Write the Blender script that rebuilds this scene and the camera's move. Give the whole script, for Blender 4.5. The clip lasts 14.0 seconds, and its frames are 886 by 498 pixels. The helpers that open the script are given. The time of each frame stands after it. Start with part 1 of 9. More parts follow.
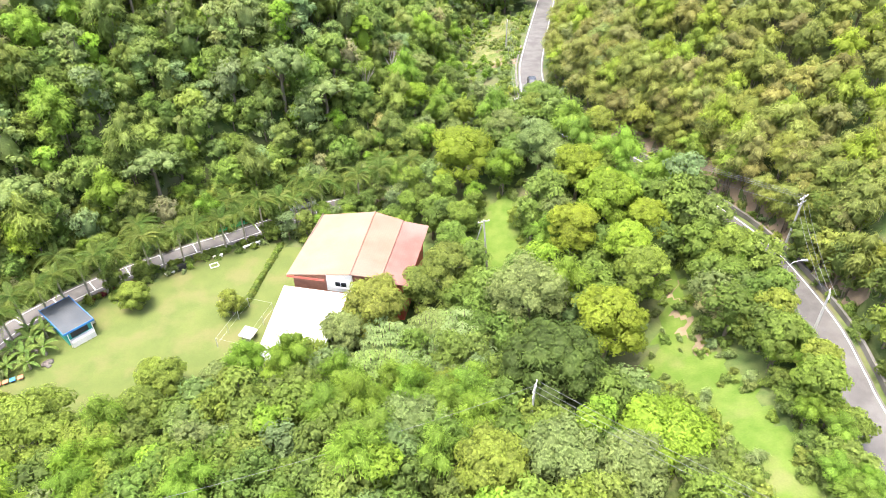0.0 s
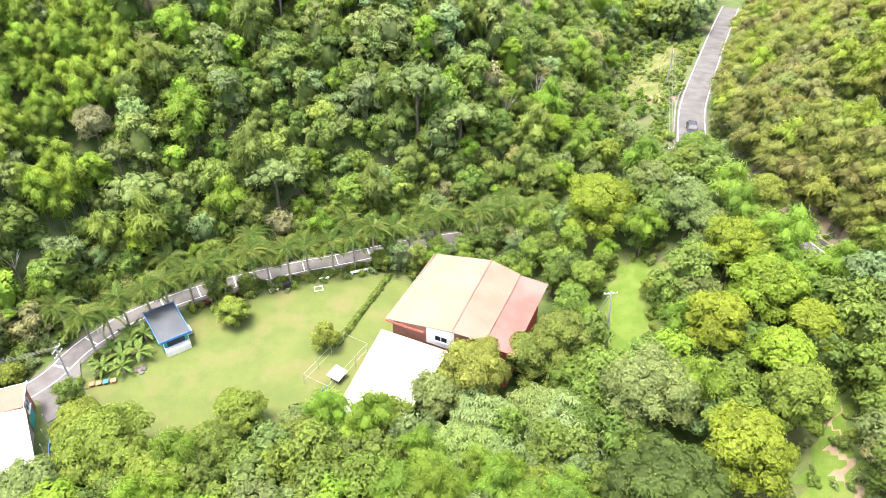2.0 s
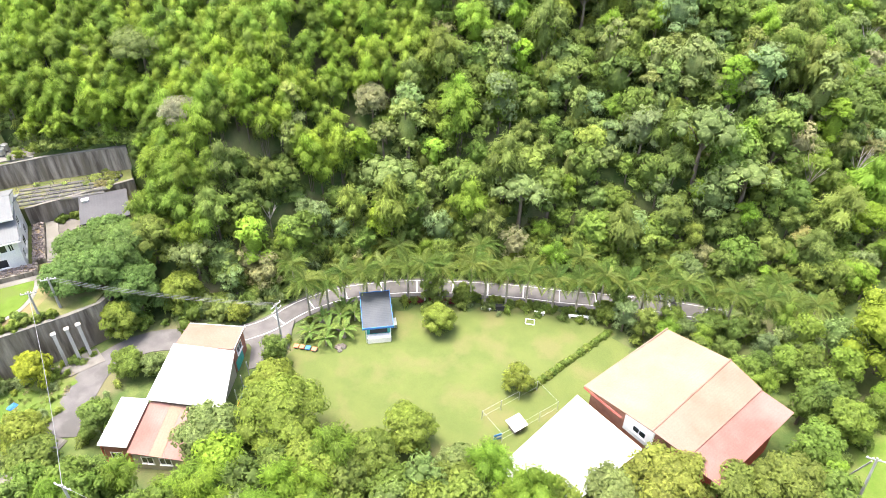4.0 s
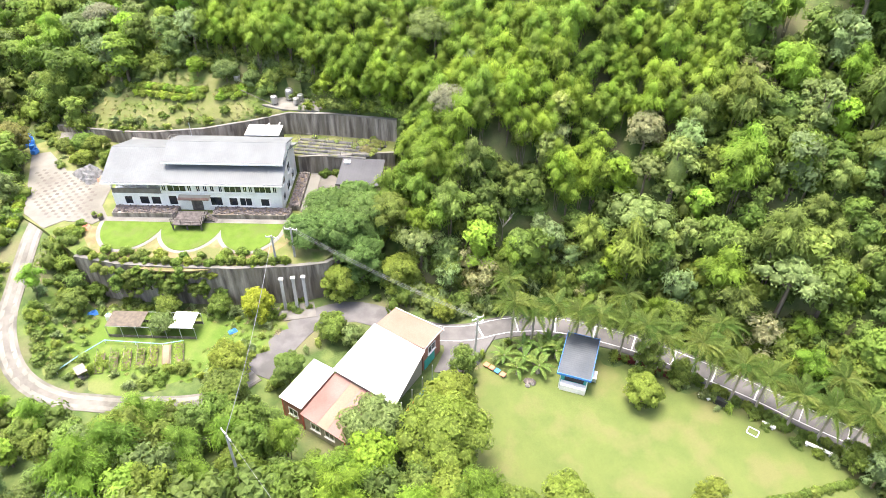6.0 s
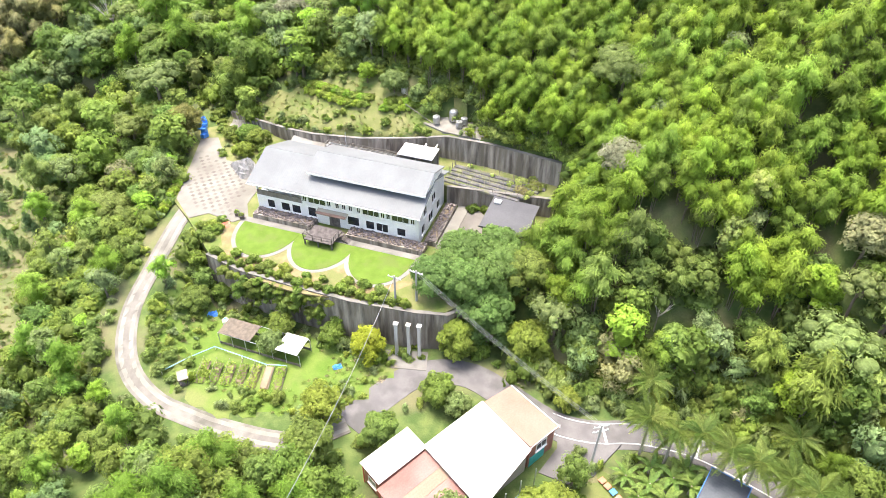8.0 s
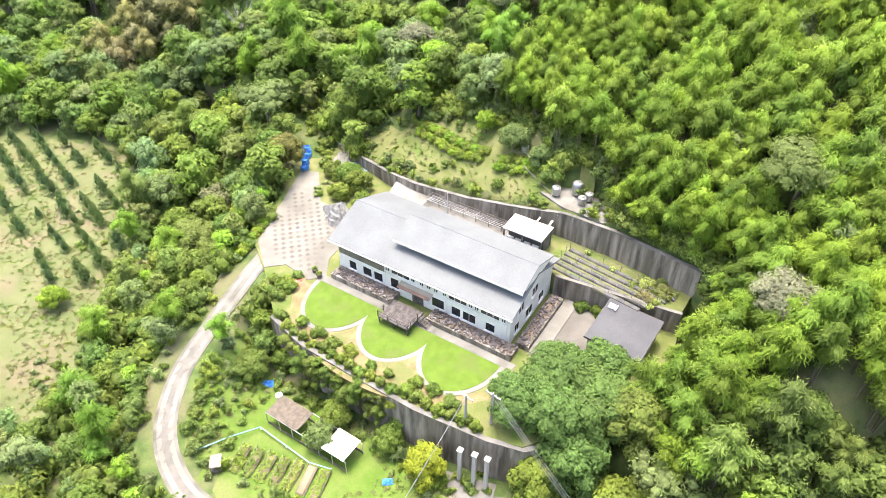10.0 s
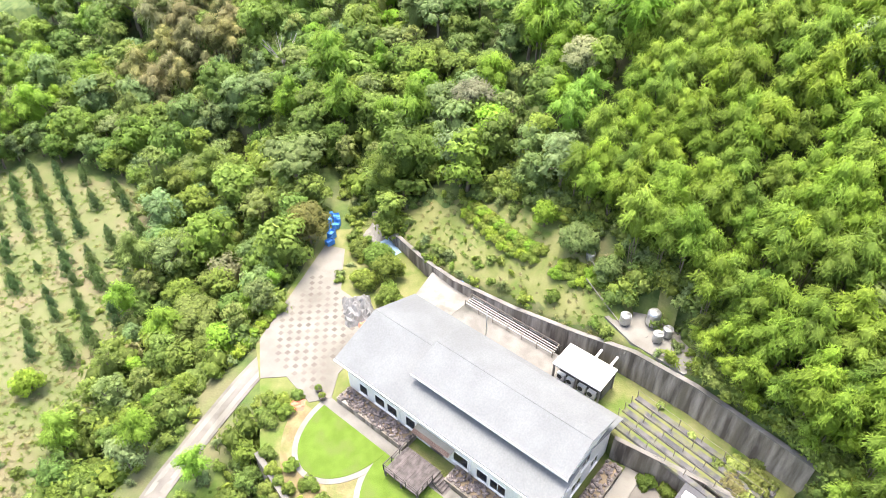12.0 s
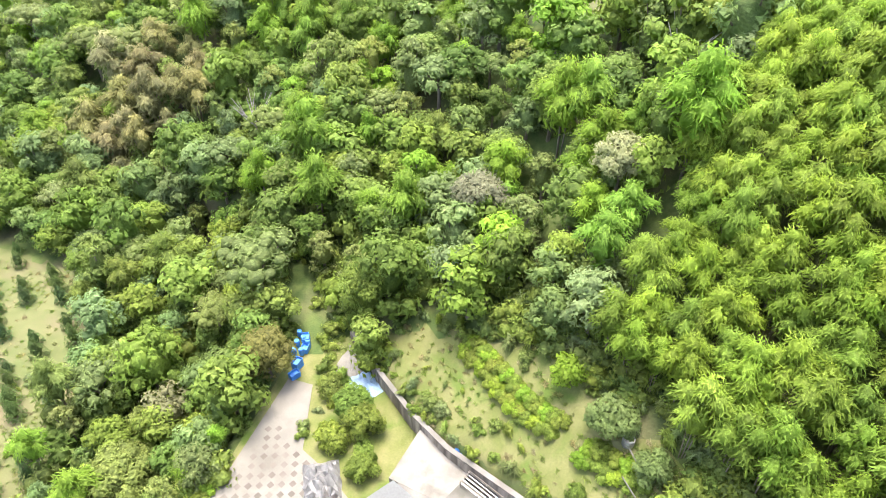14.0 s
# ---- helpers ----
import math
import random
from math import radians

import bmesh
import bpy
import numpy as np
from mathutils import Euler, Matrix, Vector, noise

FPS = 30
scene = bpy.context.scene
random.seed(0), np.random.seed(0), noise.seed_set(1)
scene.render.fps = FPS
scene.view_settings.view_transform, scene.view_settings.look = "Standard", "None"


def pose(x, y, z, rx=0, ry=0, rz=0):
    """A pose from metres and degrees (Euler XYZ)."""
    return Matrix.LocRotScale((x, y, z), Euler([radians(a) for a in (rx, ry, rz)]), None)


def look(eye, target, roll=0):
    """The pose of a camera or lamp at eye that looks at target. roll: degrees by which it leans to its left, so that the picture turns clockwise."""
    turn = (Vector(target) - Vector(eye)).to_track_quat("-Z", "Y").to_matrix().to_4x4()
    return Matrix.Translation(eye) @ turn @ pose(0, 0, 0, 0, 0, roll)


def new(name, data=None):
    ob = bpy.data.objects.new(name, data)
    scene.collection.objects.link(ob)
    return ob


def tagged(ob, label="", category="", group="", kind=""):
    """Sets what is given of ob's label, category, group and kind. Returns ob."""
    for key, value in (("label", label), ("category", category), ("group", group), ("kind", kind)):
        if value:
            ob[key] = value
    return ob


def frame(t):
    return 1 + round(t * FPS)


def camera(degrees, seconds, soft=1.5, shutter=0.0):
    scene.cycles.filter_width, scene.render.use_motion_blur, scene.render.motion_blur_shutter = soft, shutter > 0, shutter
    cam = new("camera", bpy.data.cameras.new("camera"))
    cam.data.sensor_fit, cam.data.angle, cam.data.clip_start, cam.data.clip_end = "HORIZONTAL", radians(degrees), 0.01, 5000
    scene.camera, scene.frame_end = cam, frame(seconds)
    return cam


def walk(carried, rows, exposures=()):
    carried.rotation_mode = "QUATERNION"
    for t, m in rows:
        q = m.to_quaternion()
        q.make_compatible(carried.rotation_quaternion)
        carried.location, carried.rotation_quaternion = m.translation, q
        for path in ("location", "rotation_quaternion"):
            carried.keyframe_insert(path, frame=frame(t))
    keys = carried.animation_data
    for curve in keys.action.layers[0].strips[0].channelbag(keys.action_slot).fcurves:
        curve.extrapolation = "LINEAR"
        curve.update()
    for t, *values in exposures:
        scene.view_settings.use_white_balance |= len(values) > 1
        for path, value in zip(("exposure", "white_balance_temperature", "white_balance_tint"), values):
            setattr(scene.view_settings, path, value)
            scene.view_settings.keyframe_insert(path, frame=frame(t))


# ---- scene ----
cam = camera(66.6, 14.0, 0.8)
METRES, EYE, TILT, LEAN, TURN = 110.0, 64.6, -37.0, 0.0, 0.0
ROWS = [
    (0.0, 0.0, 0.0, 0.0, -0.0, -0.0, 0.0),
    (0.5, 0.0014, 0.0218, 0.0183, 1.68, -0.06, -1.34),
    (1.0, 0.0019, 0.0434, 0.036, 3.83, -0.17, -3.04),
    (1.5, 0.002, 0.0643, 0.0531, 6.93, -0.44, -5.45),
    (2.0, 0.0015, 0.0849, 0.0691, 10.78, -0.96, -8.4),
    (2.5, -0.0003, 0.1041, 0.0844, 15.15, -1.81, -11.69),
    (3.0, -0.003, 0.1226, 0.0984, 20.02, -3.01, -15.12),
    (3.5, -0.0058, 0.1407, 0.1111, 26.41, -4.98, -19.24),
    (4.0, -0.0101, 0.1569, 0.1224, 33.98, -7.87, -23.64),
    (6.5, -0.0689, 0.2281, 0.1727, 68.61, -26.38, -35.79),
    (7.0, -0.0943, 0.2426, 0.1821, 74.32, -29.86, -36.63),
    (7.5, -0.1249, 0.2556, 0.1918, 79.83, -33.31, -37.15),
    (8.0, -0.1603, 0.2676, 0.2005, 84.51, -36.24, -37.36),
    (10.5, -0.3789, 0.2966, 0.2213, 105.09, -49.16, -35.98),
    (11.0, -0.4284, 0.2964, 0.2199, 107.59, -50.7, -35.56),
    (11.5, -0.479, 0.294, 0.2164, 109.36, -51.78, -35.25),
    (12.0, -0.5306, 0.2896, 0.2111, 110.73, -52.61, -35.01),
    (12.5, -0.5825, 0.2832, 0.2044, 111.51, -53.1, -34.91),
    (13.0, -0.6351, 0.275, 0.1966, 111.99, -53.44, -34.86),
    (13.5, -0.6879, 0.2652, 0.1878, 112.32, -53.7, -34.86),
    (14.0, -0.741, 0.2553, 0.1779, 112.59, -53.89, -34.86),
]
walk(cam, [(t, pose(0, 0, EYE, TILT, LEAN, TURN) @ pose(METRES * x, METRES * y, METRES * z, 90 + pitch, roll, yaw)) for t, x, y, z, yaw, pitch, roll in ROWS])

# ---- world and light ----
SUN_EL, SUN_AZ = 78.0, 215.0          # degrees; azimuth of the sun, counter-clockwise from +x
world = bpy.data.worlds.new("sky")
scene.world = world
world.use_nodes = True
_nt = world.node_tree
_sky = _nt.nodes.new("ShaderNodeTexSky")
_sky.sky_type, _sky.sun_disc = "NISHITA", False
_sky.sun_elevation, _sky.sun_rotation = radians(SUN_EL), radians(90.0 - SUN_AZ)
_sky.air_density, _sky.dust_density, _sky.ozone_density = 0.8, 5.0, 0.6
_nt.nodes["Background"].inputs["Strength"].default_value = 0.15
_nt.links.new(_sky.outputs["Color"], _nt.nodes["Background"].inputs["Color"])
sun_data = bpy.data.lights.new("sun", "SUN")
sun_data.energy, sun_data.angle, sun_data.color = 1.25, radians(20), (1.0, 0.95, 0.85)
sun = new("sun", sun_data)
_s = Vector((math.cos(radians(SUN_AZ)) * math.cos(radians(SUN_EL)), math.sin(radians(SUN_AZ)) * math.cos(radians(SUN_EL)), math.sin(radians(SUN_EL))))
sun.matrix_world = look(_s * 300, (0, 0, 0))
scene.view_settings.exposure = 2.37

# ---- materials ----


def node_mat(name):
    m = bpy.data.materials.new(name)
    m.use_nodes = True
    return m, m.node_tree, m.node_tree.nodes["Principled BSDF"]


def surface(name, a, b, scale=1.0, rough=0.8, bump=0.2, fine=18.0, metal=0.0, stain=None, stain_scale=0.15, streak=False, piece=0.0, spec=0.4):
    """Two tones in a coarse noise, a fine grain over them, and a third tone in large stains."""
    m, nt, p = node_mat(name)
    n, l = nt.nodes, nt.links
    geo = n.new("ShaderNodeNewGeometry")
    pos = geo.outputs["Position"]
    if streak:
        mp = n.new("ShaderNodeMapping")
        mp.inputs["Scale"].default_value = (1.0, 1.0, 0.14)
        l.new(pos, mp.inputs["Vector"])
        pos = mp.outputs["Vector"]
    big, small = n.new("ShaderNodeTexNoise"), n.new("ShaderNodeTexNoise")
    big.inputs["Scale"].default_value, big.inputs["Detail"].default_value = scale, 6
    small.inputs["Scale"].default_value, small.inputs["Detail"].default_value = fine, 3
    l.new(pos, big.inputs["Vector"])
    l.new(geo.outputs["Position"], small.inputs["Vector"])
    ramp = n.new("ShaderNodeValToRGB")
    ramp.color_ramp.elements[0].position, ramp.color_ramp.elements[1].position = 0.36, 0.64
    ramp.color_ramp.elements[0].color, ramp.color_ramp.elements[1].color = (*a, 1), (*b, 1)
    l.new(big.outputs["Fac"], ramp.inputs["Fac"])
    col = ramp.outputs["Color"]
    if stain:
        st = n.new("ShaderNodeTexNoise")
        st.inputs["Scale"].default_value, st.inputs["Detail"].default_value = stain_scale, 5
        l.new(pos, st.inputs["Vector"])
        sr = n.new("ShaderNodeValToRGB")
        sr.color_ramp.elements[0].position, sr.color_ramp.elements[1].position = 0.5, 0.66
        l.new(st.outputs["Fac"], sr.inputs["Fac"])
        mx = n.new("ShaderNodeMix")
        mx.data_type = "RGBA"
        l.new(sr.outputs["Color"], mx.inputs["Factor"])
        l.new(col, mx.inputs["A"])
        mx.inputs["B"].default_value = (*stain, 1)
        col = mx.outputs["Result"]
    hsv = n.new("ShaderNodeHueSaturation")
    mr = n.new("ShaderNodeMapRange")
    mr.inputs["To Min"].default_value, mr.inputs["To Max"].default_value = 0.78, 1.22
    l.new(small.outputs["Fac"], mr.inputs["Value"])
    val = mr.outputs["Result"]
    if piece:
        oi = n.new("ShaderNodeObjectInfo")
        m2 = n.new("ShaderNodeMapRange")
        m2.inputs["To Min"].default_value, m2.inputs["To Max"].default_value = 1 - piece, 1 + piece
        l.new(oi.outputs["Random"], m2.inputs["Value"])
        mul = n.new("ShaderNodeMath")
        mul.operation = "MULTIPLY"
        l.new(val, mul.inputs[0])
        l.new(m2.outputs["Result"], mul.inputs[1])
        val = mul.outputs["Value"]
    l.new(val, hsv.inputs["Value"])
    l.new(col, hsv.inputs["Color"])
    l.new(hsv.outputs["Color"], p.inputs["Base Color"])
    p.inputs["Roughness"].default_value, p.inputs["Metallic"].default_value = rough, metal
    p.inputs["Specular IOR Level"].default_value = spec
    if bump:
        bp = n.new("ShaderNodeBump")
        bp.inputs["Strength"].default_value, bp.inputs["Distance"].default_value = bump, 0.05
        l.new(small.outputs["Fac"], bp.inputs["Height"])
        l.new(bp.outputs["Normal"], p.inputs["Normal"])
    return m


def ribbed(name, a, b, pitch=0.25, rough=0.45, axis=0, seam=None):
    """Profiled roof sheet: ribs along one of the object's own axes, weathered in two tones."""
    m = surface(name, a, b, scale=0.35, rough=rough, bump=0.0, fine=6.0, stain=seam, stain_scale=0.12, spec=0.15)
    nt = m.node_tree
    n, l = nt.nodes, nt.links
    tc = n.new("ShaderNodeTexCoord")
    wv = n.new("ShaderNodeTexWave")
    wv.bands_direction = "XYZ"[axis]
    wv.inputs["Scale"].default_value = 0.314 / pitch
    l.new(tc.outputs["Object"], wv.inputs["Vector"])
    bp = n.new("ShaderNodeBump")
    bp.inputs["Strength"].default_value, bp.inputs["Distance"].default_value = 0.22, 0.03
    l.new(wv.outputs["Fac"], bp.inputs["Height"])
    l.new(bp.outputs["Normal"], n["Principled BSDF"].inputs["Normal"])
    return m


def leaf_material():
    """Leaves: the plant's own colour, painted darker inside crowns for shade, each leaf a little different, partly let
    through by light.
    """
    m, nt, p = node_mat("leaf")
    n, l = nt.nodes, nt.links
    at = n.new("ShaderNodeAttribute")
    at.attribute_name = "leafcol"
    geo, oi = n.new("ShaderNodeNewGeometry"), n.new("ShaderNodeObjectInfo")
    mr, mo = n.new("ShaderNodeMapRange"), n.new("ShaderNodeMapRange")
    mr.inputs["To Min"].default_value, mr.inputs["To Max"].default_value = 0.84, 1.18
    mo.inputs["To Min"].default_value, mo.inputs["To Max"].default_value = 0.485, 0.515
    l.new(geo.outputs["Random Per Island"], mr.inputs["Value"])
    l.new(oi.outputs["Random"], mo.inputs["Value"])
    hs = n.new("ShaderNodeHueSaturation")
    nz, mn, mu = n.new("ShaderNodeTexNoise"), n.new("ShaderNodeMapRange"), n.new("ShaderNodeMath")
    nz.inputs["Scale"].default_value, nz.inputs["Detail"].default_value = 4.0, 4
    l.new(geo.outputs["Position"], nz.inputs["Vector"])
    mn.inputs["From Min"].default_value, mn.inputs["From Max"].default_value = 0.3, 0.7
    mn.inputs["To Min"].default_value, mn.inputs["To Max"].default_value = 0.8, 1.2
    l.new(nz.outputs["Fac"], mn.inputs["Value"])
    mu.operation = "MULTIPLY"
    l.new(mr.outputs["Result"], mu.inputs[0])
    l.new(mn.outputs["Result"], mu.inputs[1])
    bp = n.new("ShaderNodeBump")
    bp.inputs["Strength"].default_value, bp.inputs["Distance"].default_value = 0.7, 0.16
    l.new(nz.outputs["Fac"], bp.inputs["Height"])
    l.new(bp.outputs["Normal"], p.inputs["Normal"])
    l.new(at.outputs["Color"], hs.inputs["Color"])
    l.new(mu.outputs["Value"], hs.inputs["Value"])
    l.new(mo.outputs["Result"], hs.inputs["Hue"])
    l.new(hs.outputs["Color"], p.inputs["Base Color"])
    p.inputs["Roughness"].default_value, p.inputs["Specular IOR Level"].default_value = 0.6, 0.2
    tr, mix = n.new("ShaderNodeBsdfTranslucent"), n.new("ShaderNodeMixShader")
    l.new(hs.outputs["Color"], tr.inputs["Color"])
    l.new(bp.outputs["Normal"], tr.inputs["Normal"])
    mix.inputs["Fac"].default_value = 0.48
    l.new(p.outputs["BSDF"], mix.inputs[1])
    l.new(tr.outputs["BSDF"], mix.inputs[2])
    l.new(mix.outputs["Shader"], n["Material Output"].inputs["Surface"])
    return m


LEAF = leaf_material()
BARK = surface("bark", (0.10, 0.08, 0.055), (0.2, 0.17, 0.13), 3.0, 0.9, 0.5, 25, streak=True)
PALM_BARK = surface("palm_bark", (0.25, 0.22, 0.17), (0.38, 0.34, 0.27), 2.0, 0.9, 0.4, 20)
SOIL = surface("ground_cover", (0.045, 0.078, 0.016), (0.095, 0.125, 0.034), 0.6, 0.95, 1.0, 5.0, stain=(0.12, 0.115, 0.055), stain_scale=0.12)
LAWN = surface("lawn_grass", (0.083, 0.110, 0.026), (0.102, 0.126, 0.032), 0.3, 0.95, 0.5, 9.0, stain=(0.123, 0.125, 0.044), stain_scale=0.22)
TURF = surface("mown_turf", (0.069, 0.115, 0.008), (0.087, 0.139, 0.014), 0.8, 0.95, 0.5, 12.0, stain=(0.084, 0.117, 0.020), stain_scale=0.5)
WILD = surface("meadow_grass", (0.070, 0.125, 0.012), (0.104, 0.150, 0.025), 0.5, 0.95, 0.8, 5.0, stain=(0.128, 0.145, 0.044), stain_scale=0.2)
DRYGRASS = surface("dry_grass", (0.103, 0.121, 0.031), (0.158, 0.156, 0.061), 0.5, 0.95, 0.9, 5.0, stain=(0.078, 0.118, 0.018), stain_scale=0.3)
ORCHGRASS = surface("pale_orchard_grass", (0.088, 0.108, 0.034), (0.122, 0.128, 0.052), 0.35, 0.95, 0.6, 7.0, stain=(0.135, 0.117, 0.063), stain_scale=0.14)
DRYSOIL = surface("dry_brown_grass", (0.15, 0.115, 0.055), (0.2, 0.165, 0.08), 0.9, 0.95, 0.8, 6.0, stain=(0.115, 0.125, 0.04), stain_scale=0.4)
EARTH = surface("bare_earth", (0.17, 0.13, 0.085), (0.24, 0.185, 0.12), 0.6, 0.95, 0.6, 8.0)
ASPHALT = surface("asphalt", (0.095, 0.090, 0.088), (0.126, 0.121, 0.117), 0.4, 0.9, 0.3, 30, stain=(0.077, 0.074, 0.072), stain_scale=0.25)
OLDROAD = surface("worn_concrete_road", (0.122, 0.112, 0.097), (0.173, 0.158, 0.140), 0.5, 0.9, 0.3, 20, stain=(0.086, 0.083, 0.065), stain_scale=0.3)
CONCRETE = surface("concrete", (0.133, 0.124, 0.110), (0.189, 0.178, 0.161), 0.6, 0.88, 0.3, 14, stain=(0.094, 0.091, 0.076), stain_scale=0.3)
PALECONC = surface("pale_concrete", (0.160, 0.150, 0.131), (0.207, 0.198, 0.176), 0.6, 0.88, 0.2, 14, stain=(0.128, 0.118, 0.099), stain_scale=0.3)
YARDCONC = surface("bleached_yard_concrete", (0.166, 0.156, 0.138), (0.214, 0.205, 0.184), 0.6, 0.88, 0.2, 14, stain=(0.135, 0.125, 0.107), stain_scale=0.5)
OLDWALL = surface("weathered_concrete_wall", (0.095, 0.08, 0.064), (0.33, 0.292, 0.246), 1.3, 0.92, 0.4, 9, stain=(0.15, 0.128, 0.098), stain_scale=0.7, streak=True)
PAVER = surface("paving_stone", (0.101, 0.089, 0.074), (0.126, 0.113, 0.095), 0.7, 0.9, 0.3, 20, piece=0.15)
PLAZA = surface("plaza_concrete", (0.146, 0.136, 0.117), (0.184, 0.172, 0.151), 0.5, 0.9, 0.2, 16, stain=(0.122, 0.113, 0.094), stain_scale=0.25)
WHITE = surface("white_paint", (0.80, 0.775, 0.73), (0.85, 0.832, 0.795), 0.5, 0.6, 0.05, 10, stain=(0.661, 0.645, 0.616), stain_scale=0.25)
LINE = surface("road_marking", (0.42, 0.42, 0.41), (0.52, 0.52, 0.51), 2.0, 0.7, 0.0, 25)
ROOFGREY = ribbed("pale_grey_roof_sheet", (0.133, 0.139, 0.141), (0.152, 0.159, 0.161), 0.3, 0.7, 0, (0.124, 0.129, 0.130))
ROOFDARK = ribbed("slate_grey_roof_sheet", (0.065, 0.065, 0.072), (0.085, 0.085, 0.091), 0.4, 0.55, 0)
ROOFWHITE = ribbed("white_roof_sheet", (0.527, 0.527, 0.518), (0.595, 0.595, 0.586), 0.3, 0.4, 0)
ROOFORANGE = ribbed("faded_orange_roof_sheet", (0.208, 0.127, 0.093), (0.235, 0.15, 0.114), 0.3, 0.7, 0, (0.232, 0.152, 0.118))
ROOFCREAM = ribbed("bleached_orange_roof_sheet", (0.210, 0.155, 0.114), (0.237, 0.180, 0.136), 0.3, 0.7, 0, (0.221, 0.152, 0.109))
ROOFPINK = ribbed("faded_red_roof_sheet", (0.205, 0.095, 0.08), (0.235, 0.12, 0.102), 0.3, 0.7, 0, (0.24, 0.145, 0.125))
ROOFBLUE = ribbed("blue_grey_roof_sheet", (0.068, 0.075, 0.085), (0.088, 0.095, 0.105), 0.35, 0.55, 0)
REDPAINT = surface("red_paint", (0.42, 0.07, 0.05), (0.5, 0.11, 0.08), 1.0, 0.6, 0.05, 12)
BROWNWALL = surface("reddish_brown_cladding", (0.26, 0.11, 0.075), (0.33, 0.15, 0.1), 1.0, 0.7, 0.1, 12)
BLUE = surface("blue_paint", (0.04, 0.17, 0.5), (0.07, 0.25, 0.6), 1.0, 0.5, 0.05, 10)
CYAN = surface("cyan_paint", (0.05, 0.42, 0.62), (0.09, 0.5, 0.7), 1.0, 0.5, 0.0, 10)
TEAL = surface("teal_paint", (0.03, 0.3, 0.27), (0.06, 0.38, 0.34), 1.0, 0.5, 0.0, 10)
YELLOW = surface("yellow_paint", (0.75, 0.42, 0.04), (0.8, 0.5, 0.08), 1.0, 0.5, 0.0, 10)
GREENPAINT = surface("green_sheet", (0.02, 0.32, 0.12), (0.04, 0.4, 0.17), 1.0, 0.6, 0.0, 10)
DECKWOOD = surface("grey_brown_decking", (0.06, 0.05, 0.048), (0.115, 0.1, 0.095), 2.0, 0.85, 0.3, 20, piece=0.15)
COURT = surface("grey_brown_court_concrete", (0.105, 0.096, 0.085), (0.135, 0.124, 0.11), 0.5, 0.9, 0.2, 16, stain=(0.085, 0.077, 0.064), stain_scale=0.3)
LANE = surface("worn_grey_lane_asphalt", (0.095, 0.089, 0.089), (0.132, 0.124, 0.122), 0.5, 0.9, 0.3, 20, stain=(0.078, 0.074, 0.072), stain_scale=0.3)
TILEEDGE = surface("reddish_awning_tile", (0.26, 0.165, 0.125), (0.34, 0.22, 0.165), 1.0, 0.8, 0.1, 12)
DARKWOOD = surface("dark_weathered_wood", (0.085, 0.07, 0.062), (0.16, 0.138, 0.122), 2.0, 0.85, 0.3, 20)
TIMBER = surface("grey_timber", (0.156, 0.138, 0.114), (0.228, 0.204, 0.174), 2.0, 0.85, 0.3, 20)
STONE = surface("brown_volcanic_stone", (0.10, 0.083, 0.078), (0.19, 0.16, 0.15), 2.0, 0.92, 0.6, 10, piece=0.3)
STEEL = surface("stainless_steel", (0.36, 0.36, 0.36), (0.48, 0.48, 0.48), 1.0, 0.4, 0.0, 8, metal=0.85)
GALV = surface("galvanised_steel", (0.42, 0.43, 0.44), (0.52, 0.53, 0.54), 1.0, 0.45, 0.0, 8, metal=0.6)
POLE = surface("utility_pole_concrete", (0.27, 0.265, 0.25), (0.34, 0.335, 0.315), 1.0, 0.85, 0.1, 10)
COLUMN = surface("whitewashed_concrete", (0.42, 0.40, 0.37), (0.55, 0.53, 0.50), 1.0, 0.85, 0.2, 10, stain=(0.3, 0.28, 0.25), stain_scale=0.8, streak=True)
BLACK = surface("black_plastic", (0.015, 0.015, 0.016), (0.03, 0.03, 0.032), 1.0, 0.5, 0.0, 10)
CABLE = surface("cable_grey", (0.16, 0.165, 0.17), (0.22, 0.225, 0.23), 1.0, 0.5, 0.0, 10)
WEEDMAT = surface("faded_weed_sheet", (0.045, 0.045, 0.052), (0.105, 0.1, 0.1), 1.2, 0.7, 0.6, 6.0, stain=(0.11, 0.115, 0.05), stain_scale=0.8)
TERRACOTTA = surface("terracotta", (0.48, 0.15, 0.09), (0.56, 0.2, 0.12), 1.0, 0.7, 0.05, 10)
CREAM = surface("cream_paint", (0.320, 0.288, 0.224), (0.368, 0.336, 0.272), 0.6, 0.6, 0.05, 10)
_m, _t, _p = node_mat("window_glass")
_p.inputs["Base Color"].default_value = (0.02, 0.025, 0.03, 1)
_p.inputs["Roughness"].default_value, _p.inputs["Specular IOR Level"].default_value = 0.06, 0.8
GLASS = _m

# ---- mesh building ----


